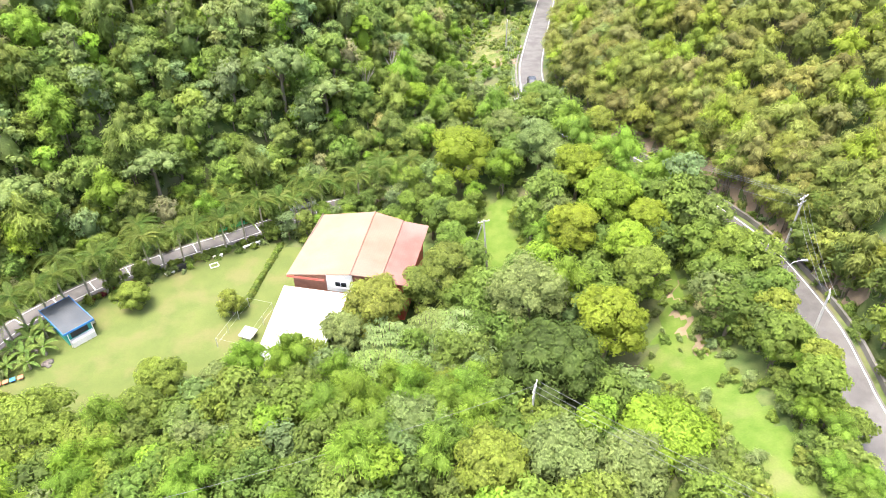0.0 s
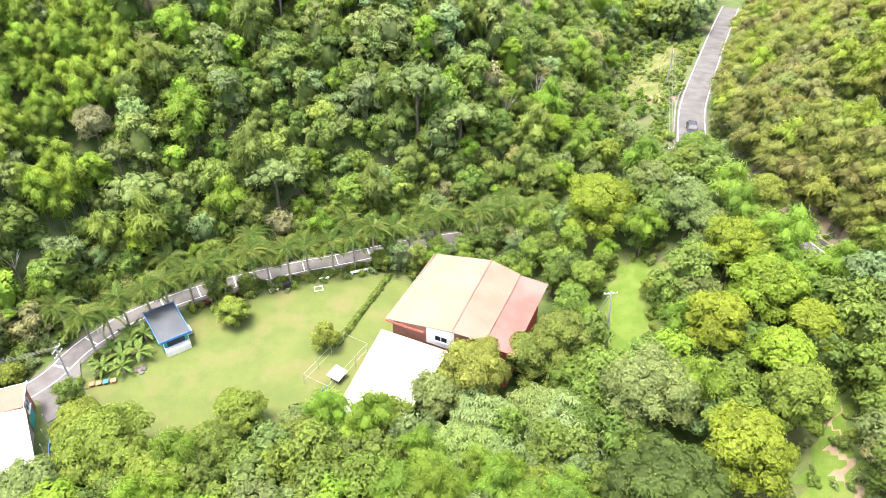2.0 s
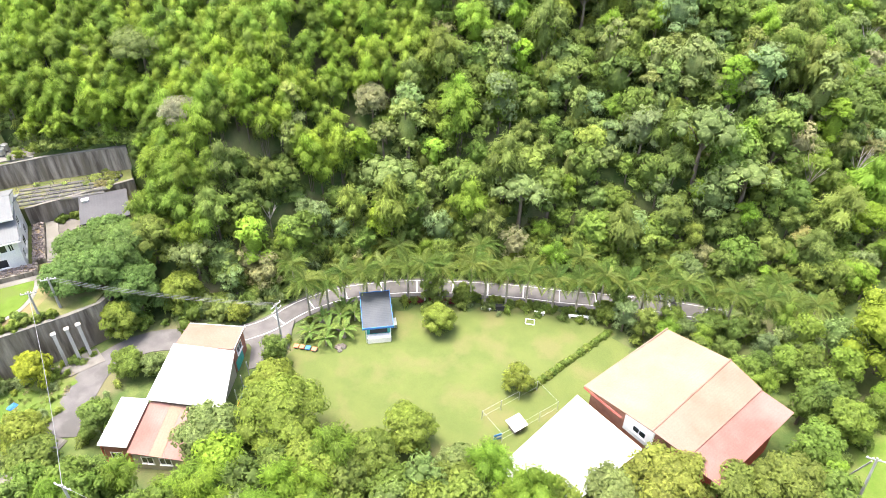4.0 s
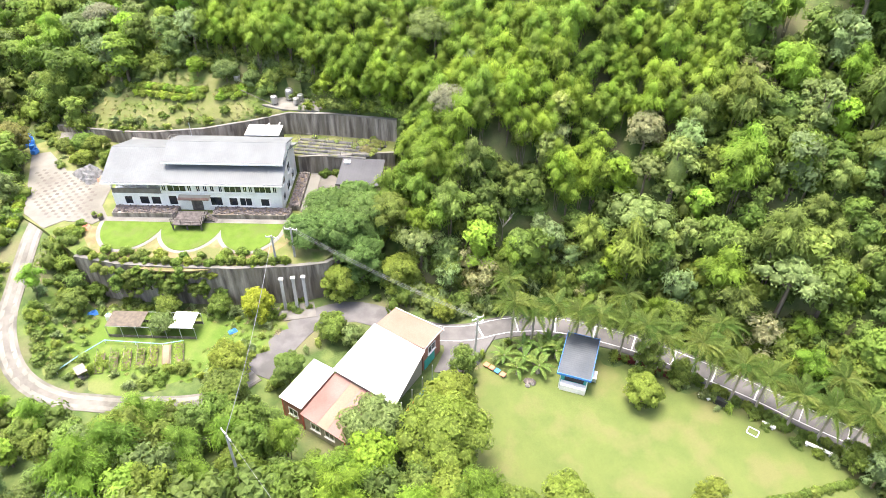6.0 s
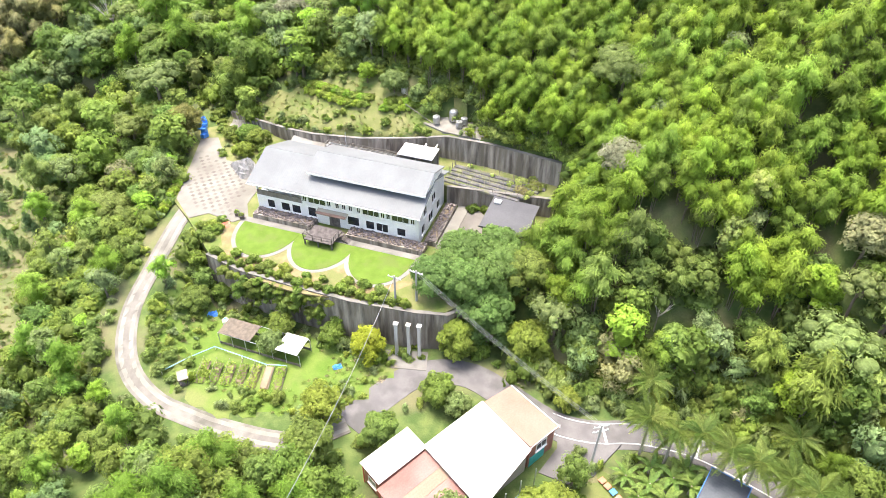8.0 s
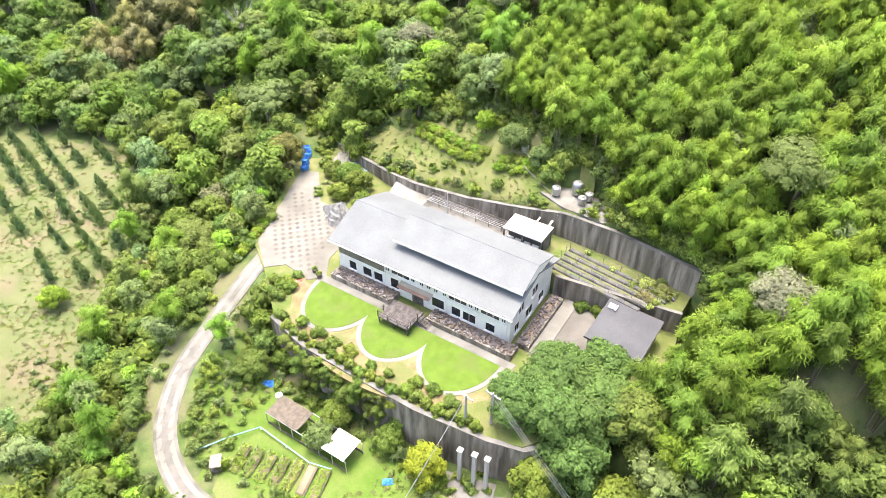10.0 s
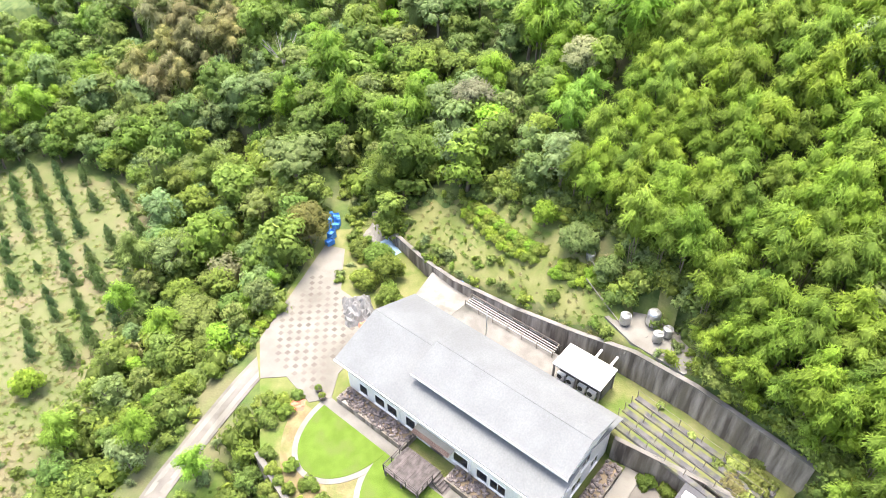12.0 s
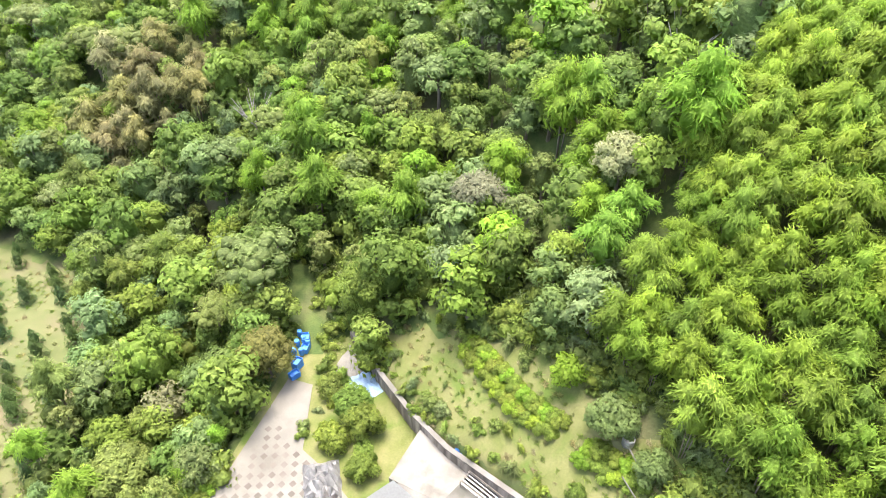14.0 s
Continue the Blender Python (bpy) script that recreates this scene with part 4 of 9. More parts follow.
def ring_wall(mesh, x0, y0, x1, y1, z0, tops, t=0.15):
    """Four walls round a rectangle; tops are the heights at its corners (00, 10, 11, 01)."""
    a, b, c, d = tops
    mesh.prism([(x0, y0), (x1, y0), (x1, y0 + t), (x0, y0 + t)], z0, [a, b, b, a])
    mesh.prism([(x0, y1 - t), (x1, y1 - t), (x1, y1), (x0, y1)], z0, [d, c, c, d])
    mesh.prism([(x0, y0 + t), (x0 + t, y0 + t), (x0 + t, y1 - t), (x0, y1 - t)], z0, [a, a, d, d])
    mesh.prism([(x1 - t, y0 + t), (x1, y0 + t), (x1, y1 - t), (x1 - t, y1 - t)], z0, [b, b, c, c])
    return mesh


def build_barn():
    """Long building of four roofs: orange, white, and a low pair of white and red at the far end."""
    h = thing("guesthouse", "long low building with white and faded orange sheet roofs", "building", at=pose(-58.6, 38.7, 0, 0, 0, 36))
    part("roof", sheet([(-0.1, 8.0, 4.5), (7.2, 8.0, 4.5), (7.2, 12.5, 3.9), (-0.1, 12.5, 3.9)]), ROOFORANGE, h, "faded orange ribbed metal roof")
    part("wall", ring_wall(Mesh(), 0.3, 8.3, 6.9, 12.2, -0.8, (4.35, 4.35, 3.8, 3.8)), BROWNWALL, h, "reddish brown clad wall")
    part("verge", Mesh().box(7.2, 7.95, 4.2, 7.26, 12.5, 4.32).box(-0.1, 12.503, 3.75, 7.26, 12.56, 3.95), WHITE, h)
    part("roof", sheet([(-0.1, -0.35, 4.4), (8.8, -0.35, 3.75), (7.4, 7.95, 4.3), (-0.1, 7.95, 4.9)]), ROOFWHITE, h, "white ribbed metal roof")
    m = Mesh()
    ring_wall(m, 0.2, 0.3, 7.0, 7.8, -0.8, (4.2, 3.7, 4.1, 4.7))
    part("wall", m, CREAM, h)
    part("roof", sheet([(-3.1, -6.3, 3.7), (0.15, -6.3, 3.7), (0.15, -0.1, 4.2), (-3.1, -0.1, 4.2)]), ROOFWHITE, h, "white ribbed metal roof")
    part("wall", ring_wall(Mesh(), -2.8, -6.0, 0.1, -0.3, -0.8, (3.55, 3.55, 4.0, 4.0)), BROWNWALL, h)
    part("roof", sheet([(0.2, -6.6, 3.2), (2.5, -6.6, 2.95), (2.5, -0.1, 3.6), (0.2, -0.1, 3.85)]), ROOFPINK, h, "faded red ribbed metal roof")
    part("roof_light", sheet([(2.52, -6.6, 2.94), (3.9, -6.6, 2.8), (3.9, -0.1, 3.45), (2.52, -0.1, 3.59)]), ROOFCREAM, h, "pale translucent roof strip")
    part("roof", sheet([(3.92, -6.6, 2.79), (6.4, -6.6, 2.5), (6.4, -0.1, 3.2), (3.92, -0.1, 3.44)]), ROOFPINK, h, "faded red ribbed metal roof")
    part("wall", ring_wall(Mesh(), 0.4, -6.3, 6.1, -0.3, -0.8, (3.05, 2.4, 3.0, 3.6)), CREAM, h)
    part("corner_post", Mesh().box(-2.95, -6.15, -0.8, -2.83, -6.03, 3.5).box(0.15, -6.4, -0.8, 0.3, -6.303, 3.0).box(6.1, -6.4, -0.8, 6.25, -6.303, 2.4), REDPAINT, h)
    window_unit(h, pose(6.9, 10.2, 2.0, 0, 0, 90), 1.5, 1.1, 2)
    for xx in (-1.5, 2.0, 4.0):
        window_unit(h, pose(xx, -6.0 if xx < 0 else -6.3, 1.2), 1.2, 1.0, 2)
    # painted porch along the lawn side
    p = part("porch", Mesh().box(7.05, 0.6, -0.5, 9.0, 7.6, -0.05), TEAL, h, "teal painted porch")
    for y in (0.8, 3.0, 5.2, 7.4):
        part("porch_post", Mesh().box(8.74, y - 0.05, -0.05, 8.84, y + 0.05, 3.1), GALV, h)
    part("porch_panel", Mesh().box(8.9, 0.8, -0.05, 8.96, 3.2, 0.9), YELLOW, h, "yellow painted panel")
    part("porch_panel", Mesh().box(8.9, 3.3, -0.05, 8.96, 5.6, 0.9), BLUE, h, "blue painted panel")
    part("side_panel", Mesh().box(6.91, 8.5, -0.8, 6.97, 10.8, 1.6), TEAL, h, "teal painted boarding")


build_barn()
slab("apron_lane", [(-60.0, 60.5), (-58.4, 58.6), (-56.3, 56.4), (-55.6, 53.4), (-57.2, 50.6), (-60.0, 53.2), (-61.6, 53.6), (-60.0, 57.4)], -0.5, 0.13, LANE, "grey asphalt apron beside the guesthouse", "pavement")


def build_hall():
    """Hall with a wide faded roof in three strips and a white canopy before it."""
    h = thing("hall", "hall with a wide faded orange roof and white canopy", "building", at=pose(-21.0, 70.4, 0, 0, 0, -11))
    part("roof", sheet([(0, 0, 7.3), (8.9, 0, 8.6), (8.2, 15.0, 8.6), (0, 15.0, 7.0)]), ROOFCREAM, h, "sun-bleached orange ribbed metal roof")
    part("roof", sheet([(8.92, 0, 8.59), (12.9, 0.8, 7.9), (12.6, 14.6, 7.9), (8.22, 15.0, 8.59)]), ROOFORANGE, h, "faded orange ribbed metal roof")
    part("roof", sheet([(12.85, 0.2, 7.75), (16.4, 1.4, 6.7), (16.2, 15.6, 6.7), (12.55, 14.6, 7.75)]), ROOFPINK, h, "faded red ribbed metal roof")
    part("ridge_cap", Mesh().tube([(8.9, -0.05, 8.6), (8.2, 15.05, 8.6)], 0.12, 6), ROOFORANGE, h)
    part("wall", ring_wall(Mesh(), 0.4, 0.9, 12.4, 14.4, -0.5, (7.2, 7.7, 7.7, 6.9)), BROWNWALL, h, "reddish brown wall")
    part("wall", Mesh().box(5.2, 0.78, 4.7, 8.9, 0.896, 8.0), WHITE, h, "white gable boarding")
    part("fascia", Mesh().box(-0.05, -0.06, 6.9, 5.2, -0.004, 7.2), REDPAINT, h)
    part("wall", ring_wall(Mesh(), 12.45, 1.8, 15.6, 14.0, -0.5, (7.5, 6.6, 6.6, 7.5)), REDPAINT, h, "dark red wall")
    window_unit(h, pose(7.2, 0.78, 5.6), 1.6, 0.8, 2)
    part("canopy", sheet([(-0.6, -0.2, 5.4), (8.6, -0.2, 5.4), (8.0, -13.0, 4.3), (0.4, -13.0, 4.3)]), ROOFWHITE, h, "white sheet canopy roof")
    for x, y in ((0.2, -0.9), (0.6, -6.5), (0.8, -12.4), (7.6, -12.4), (8.0, -6.5)):
        part("canopy_post", Mesh().tube([(x, y, -0.6), (x, y, 4.25)], 0.08), GALV, h)
    part("gutter", Mesh().box(-0.14, 0, 7.05, -0.004, 15.0, 7.2), ROOFCREAM, h)
    for y in (3, 7, 11):
        window_unit(h, pose(0.4, y, 2.0, 0, 0, -90), 1.8, 1.4, 2)


build_hall()


def build_kiosk():
    k = thing("kiosk", "small blue-trimmed kiosk with a flat grey roof", "kiosk", at=pose(-49.5, 63.5, 0, 0, 0, 139))
    L, D = 7.3, 4.0           # away from the lawn, along the front
    part("roof", sheet([(0, 0, 2.75), (0, -D, 2.75), (L, -D, 2.5), (L, 0, 2.5)], 0.1), ROOFBLUE, k, "flat blue-grey metal roof")
    part("roof_edge", Mesh().box(-0.07, -D - 0.07, 2.5, -0.004, 0.07, 2.82).box(-0.0, -D - 0.07, 2.4, L, -D - 0.004, 2.8).box(0.0, 0.004, 2.4, L, 0.07, 2.8).box(L + 0.004, -D - 0.07, 2.3, L + 0.07, 0.07, 2.56), BLUE, k, "bright blue roof trim")
    part("wall", ring_wall(Mesh(), 0.7, -D + 0.3, L - 0.3, -0.3, -0.2, (2.6, 2.4, 2.4, 2.6)), TEAL, k, "turquoise wall")
    part("counter", Mesh().box(-0.2, -D + 0.4, 0.0, 0.65, -0.5, 0.95), WHITE, k, "white serving counter")
    part("hatch", Mesh().box(0.6, -D + 0.8, 1.1, 0.69, -0.9, 2.1), BLACK, k)
    part("slab", Mesh().box(-0.6, -D - 0.1, -0.3, L, 0.2, 0.03), CONCRETE, k)
    for y in (-D + 0.4, -0.4):
        part("post", Mesh().box(0.0, y - 0.05, 0.03, 0.1, y + 0.05, 2.6), WHITE, k)
    part("side_shelf", Mesh().box(2.0, -D - 0.6, 0.4, 3.4, -D + 0.25, 0.95), GALV, k)


build_kiosk()

# ---- lawns and clearings ----
LAWN_POLY = [(-26.0, 88.6), (-30, 88.0), (-34.6, 85.6), (-41.5, 80.6), (-47.5, 75.4), (-51.2, 71.6), (-56, 63), (-57.4, 58.2), (-56, 54.5), (-50, 49.5), (-40, 47), (-28, 50), (-22.5, 59), (-21.5, 70), (-19.5, 84)]
CLEARING = [(4.5, 74), (12, 73), (13, 82), (15.5, 91), (12, 95), (6, 94), (3.5, 87)]
TRACK = [(29.8, 72), (31.6, 72), (32, 60), (33.6, 49), (35, 41), (36, 24), (29, 24), (28, 36), (26, 48), (24, 56), (27, 62)]
FIELD = [(4, 150), (15.5, 148), (18.5, 158), (22, 190), (16, 192), (8, 174)]
GARDEN = [(-66, 14), (-70.6, 9.6), (-75, 5.2), (-82.5, 4.4), (-87, 7), (-84, 15), (-76.5, 31), (-73.2, 36), (-70, 34), (-66, 29)]
UPPER = [(-127, 9), (-122.2, 14), (-118, 19.2), (-115.1, 23.8), (-111.8, 31.6), (-108.5, 39.2), (-106, 45), (-104, 50.5), (-107, 50.5), (-111.5, 46.5), (-117.5, 40), (-123, 33), (-126, 24), (-127.5, 16)]
ORCHARD = [(-131, -37), (-126, -30), (-120, -24), (-113, -20.5), (-104, -17.5), (-97, -15.5), (-86.5, -14), (-76, -12.5), (-72, -17), (-80, -60), (-118, -75), (-134, -55)]


def grass_patch(name, poly, material, label, lift=0.05, cell=1.0, category="lawn"):
    """A patch of grass laid on the ground inside an outline, with a soft uneven edge."""
    a = np.array(poly)
    xs, ys = np.arange(a[:, 0].min() - 1, a[:, 0].max() + 1, cell), np.arange(a[:, 1].min() - 1, a[:, 1].max() + 1, cell)
    gx, gy = np.meshgrid(xs, ys)
    ok = inside(gx + 0.7 * np.sin(gy * 1.9), gy + 0.7 * np.sin(gx * 1.7), poly)
    gz = height(gx, gy) + np.where(ok, lift, -0.25)
    nx = len(xs)
    cells = ok[:-1, :-1] | ok[1:, :-1] | ok[:-1, 1:] | ok[1:, 1:]
    i = (np.arange(len(ys) - 1)[:, None] * nx + np.arange(nx - 1)[None])[cells]
    me = bpy.data.meshes.new(name)
    me.from_pydata(np.stack([gx, gy, gz], -1).reshape(-1, 3).tolist(), [], np.stack([i, i + 1, i + nx + 1, i + nx], 1).tolist())
    me.materials.append(material)
    me.shade_smooth()
    return tagged(new(name, me), label, category, kind="structure")


grass_patch("lawn_main", LAWN_POLY, LAWN, "wide sunlit mown lawn, slightly dry", 0.06)
grass_patch("lawn_clearing", CLEARING, WILD, "bright green grass clearing among trees", 0.1, category="grass")
grass_patch("meadow_track", TRACK, WILD, "rough bright meadow with a worn track", 0.1, category="grass")
grass_patch("field_far", FIELD, DRYGRASS, "small vegetable field beside the road", 0.1, category="field")
grass_patch("garden_grass", GARDEN, WILD, "rough grass of the vegetable garden", 0.08, category="grass")
grass_patch("garden_upper", UPPER, DRYGRASS, "dry grassy slope above the wall", 0.08, category="grass")
grass_patch("orchard_grass", ORCHARD, ORCHGRASS, "pale grass between rows of young trees", 0.08, category="grass")

# ---- plants ----


def unit(v):
    return v / np.maximum(np.linalg.norm(v, axis=-1, keepdims=True), 1e-9)


def leaves(c, out, length, width, rng, up=0.35, wild=0.6, droop=0.0, fold=0.15, simple=False):
    """Folded leaf blades at points c that face roughly outward. Returns vertices and triangles."""
    n = len(c)
    nrm = unit(out + np.array([0, 0, up]) + rng.normal(0, wild, (n, 3)) * 0.6)
    ax = rng.normal(0, 1, (n, 3)) + out * 0.8 - np.array([0, 0, droop])
    ax = unit(ax - nrm * np.sum(ax * nrm, 1, keepdims=True))
    b = np.cross(nrm, ax)
    L, W = length * rng.uniform(0.7, 1.35, (n, 1)), width * rng.uniform(0.7, 1.35, (n, 1))
    if simple:
        v = np.stack([c - ax * L * 0.4 + b * W * 0.62, c - ax * L * 0.4 - b * W * 0.62, c + ax * L * 0.75 - np.array([0, 0, 0.12]) * L], 1).reshape(-1, 3)
        return v, np.arange(n)[:, None] * 3 + np.array([[0, 1, 2]])
    v = np.stack([c - ax * L / 2, c + b * W / 2 + nrm * W * fold, c + ax * L / 2 - np.array([0, 0, 1]) * L * 0.12, c - b * W / 2 + nrm * W * fold], 1).reshape(-1, 3)
    k = np.arange(n)[:, None] * 4
    f = np.concatenate([k + np.array([[0, 2, 1]]), k + np.array([[0, 3, 2]])])
    return v, f


ICO_V = unit(np.array([(-1, 1.618, 0), (1, 1.618, 0), (-1, -1.618, 0), (1, -1.618, 0), (0, -1, 1.618), (0, 1, 1.618), (0, -1, -1.618), (0, 1, -1.618), (1.618, 0, -1), (1.618, 0, 1), (-1.618, 0, -1), (-1.618, 0, 1)]))
ICO_F = np.array([(0, 11, 5), (0, 5, 1), (0, 1, 7), (0, 7, 10), (0, 10, 11), (1, 5, 9), (5, 11, 4), (11, 10, 2), (10, 7, 6), (7, 1, 8), (3, 9, 4), (3, 4, 2), (3, 2, 6), (3, 6, 8), (3, 8, 9), (4, 9, 5), (2, 4, 11), (6, 2, 10), (8, 6, 7), (9, 8, 1)])


def finer(v, f):
    """The same ball with every triangle cut into four."""
    pts, out, mid = [tuple(q) for q in v], [], {}

    def half(a, b):
        k = (min(a, b), max(a, b))
        if k not in mid:
            mid[k] = len(pts)
            pts.append(tuple(unit(np.array(pts[a]) + np.array(pts[b]))))
        return mid[k]
    for a, b, c in f.tolist():
        d, e, g = half(a, b), half(b, c), half(c, a)
        out += [(a, d, g), (d, b, e), (g, e, c), (d, e, g)]
    return np.array(pts), np.array(out)


ICO2_V, ICO2_F = finer(ICO_V, ICO_F)


class Plant:
    """Leaf and wood triangles of one plant, as arrays, standing at the origin."""

    def __init__(self, col):
        self.v, self.f, self.c, self.wood, self.nv, self.col, self.n = [], [], [], [], [], np.array(col), 0

    def put(self, v, f, wood=False, shade=1.0, soft=None, own=0.45):
        """soft: outward directions of the crown, one a vertex, which the leaves' shading follows; own: the share of a leaf's own tilt."""
        v, f = np.asarray(v, float), np.asarray(f)
        fn = np.cross(v[f[:, 1]] - v[f[:, 0]], v[f[:, 2]] - v[f[:, 0]])
        if soft is not None:
            turned = np.sum(fn * soft[f[:, 0]], 1) < 0
            f = np.where(turned[:, None], f[:, [0, 2, 1]], f)
            fn = np.where(turned[:, None], -fn, fn)
        nv = np.zeros(v.shape)
        for k in range(3):
            np.add.at(nv, f[:, k], fn)
        nv = unit(nv)
        if soft is not None:
            nv = unit(nv * own + unit(soft))
        self.nv.append(nv)
        self.v.append(v)
        self.f.append(f + self.n)
        # shade scales the leaf colour: random tone, and painted inner shade of cores
        self.c.append(np.tile(self.col * shade, (len(v), 1)))
        self.wood.append(np.full(len(f), wood))
        self.n += len(v)
        return self

    def done(self):
        self.v, self.f, self.c, self.wood, self.nv = (np.concatenate(q) for q in (self.v, self.f, self.c, self.wood, self.nv))
        return self

    def stem(self, pts, radii, sides=5):
        m = Mesh().tube(pts, radii, sides, cap=False)
        f = np.array(m.f)
        return self.put(np.array(m.v), np.concatenate([f[:, [0, 1, 2]], f[:, [0, 2, 3]]]), True)


def tri_mesh(name, v, f, c, materials, index=None, normals=None):
    me = bpy.data.meshes.new(name)
    me.vertices.add(len(v))
    me.vertices.foreach_set("co", v.astype(np.float32).ravel())
    me.loops.add(len(f) * 3)
    me.loops.foreach_set("vertex_index", f.astype(np.int32).ravel())
    me.polygons.add(len(f))
    me.polygons.foreach_set("loop_start", np.arange(len(f), dtype=np.int32) * 3)
    for m in materials:
        me.materials.append(m)
    if index is not None:
        me.polygons.foreach_set("material_index", index.astype(np.int32))
    at = me.attributes.new("leafcol", "FLOAT_COLOR", "POINT")
    at.data.foreach_set("color", np.column_stack([c, np.ones(len(c))]).astype(np.float32).ravel())
    me.update(calc_edges=True)
    me.shade_smooth()
    if normals is not None:
        me.attributes.new("custom_normal", "FLOAT_VECTOR", "POINT").data.foreach_set("vector", normals.astype(np.float32).ravel())
    return me


def sphere_dirs(rng, n, low=-0.35):
    z = rng.uniform(low, 1, n)
    a = rng.uniform(0, 2 * np.pi, n)
    r = np.sqrt(1 - np.minimum(z * z, 1))
    return np.stack([r * np.cos(a), r * np.sin(a), z], 1)


def broadleaf(seed, col, R=3.0, tall=8.0, deep=4.5, lobes=14, count=700, leaf=(0.5, 0.3), up=0.4, core=0.72, droop=0.2, spread=0.62, ragged=0.18, simple=False):
    """A tree whose crown is many leafy clumps on limbs, with gaps between them."""
    rng = np.random.default_rng(seed)
    p = Plant(col)
    top = max(3, int(lobes * 0.68))
    k = np.arange(lobes)
    a = k * 2.4 + rng.uniform(-0.5, 0.5, lobes)
    r = np.where(k < top, np.sqrt((k + 0.35) / top) * rng.uniform(0.82, 1.1, lobes), rng.uniform(0.72, 1.02, lobes)) * (spread + 0.16)
    lr = R * rng.uniform(0.24, 0.42, lobes) * (14 / lobes) ** 0.3
    z = np.where(k < top, tall - lr * 0.8 - deep * 0.5 * r ** 2 * rng.uniform(0.5, 1.35, lobes), tall - deep * rng.uniform(0.5, 0.86, lobes))
    lc = np.stack([R * r * np.cos(a), R * r * np.sin(a), z], 1)
    tint = rng.uniform(0.82, 1.18, lobes)
    per = np.maximum(6, (count * lr ** 2 / np.sum(lr ** 2)).astype(int))
    for i in range(lobes):
        o = sphere_dirs(rng, int(per[i] * 1.2), -0.3)
        c = lc[i] + o * lr[i] * rng.uniform(1 - ragged, 1 + ragged, (len(o), 1)) * np.array([1, 1, 0.82])
        free = np.ones(len(c), bool)
        for j in range(lobes):
            if j != i:
                free &= np.linalg.norm((c - lc[j]) / lr[j], axis=1) > 0.8
        c, o = c[free], o[free]
        if len(c):
            lv, lf = leaves(c, o, *leaf, rng, up, 0.6, droop, simple=simple)
            mid = np.array([0, 0, tall - deep * 0.6])
            so = unit(o + 0.5 * unit(c - mid) + np.array([0, 0, 0.25]))
            p.put(lv, lf, shade=tint[i], soft=np.repeat(so, len(lv) // len(c), 0))
        # clump cores: leaf colour painted darker for the shade between leaves
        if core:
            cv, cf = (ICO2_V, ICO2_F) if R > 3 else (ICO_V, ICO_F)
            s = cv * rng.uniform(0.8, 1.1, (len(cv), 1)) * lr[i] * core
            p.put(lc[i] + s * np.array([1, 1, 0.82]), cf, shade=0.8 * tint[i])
    # middle mass and its leaves painted darker, as shade inside the crown
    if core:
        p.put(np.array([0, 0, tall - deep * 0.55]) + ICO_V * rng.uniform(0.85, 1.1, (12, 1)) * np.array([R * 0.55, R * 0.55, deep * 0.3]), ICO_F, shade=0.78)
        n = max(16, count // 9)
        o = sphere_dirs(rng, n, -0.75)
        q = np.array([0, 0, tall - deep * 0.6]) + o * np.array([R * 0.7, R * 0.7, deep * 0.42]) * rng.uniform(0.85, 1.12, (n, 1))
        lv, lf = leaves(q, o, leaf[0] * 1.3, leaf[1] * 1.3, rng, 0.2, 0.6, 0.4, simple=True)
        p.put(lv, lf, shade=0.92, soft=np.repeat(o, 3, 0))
    top = tall - deep * 0.5
    p.stem([(0, 0, -0.3), (R * 0.05, 0, top * 0.5), (0, R * 0.04, top)], [0.035 * tall, 0.025 * tall, 0.012 * tall])
    for i in rng.permutation(lobes)[:5 if count > 340 else 0]:
        q = lc[i]
        p.stem([(0, 0, top * 0.62), tuple(q * 0.5 + np.array([0, 0, top * 0.36])), tuple(q)], [0.016 * tall, 0.011 * tall, 0.005 * tall], 4)
    return p.done()


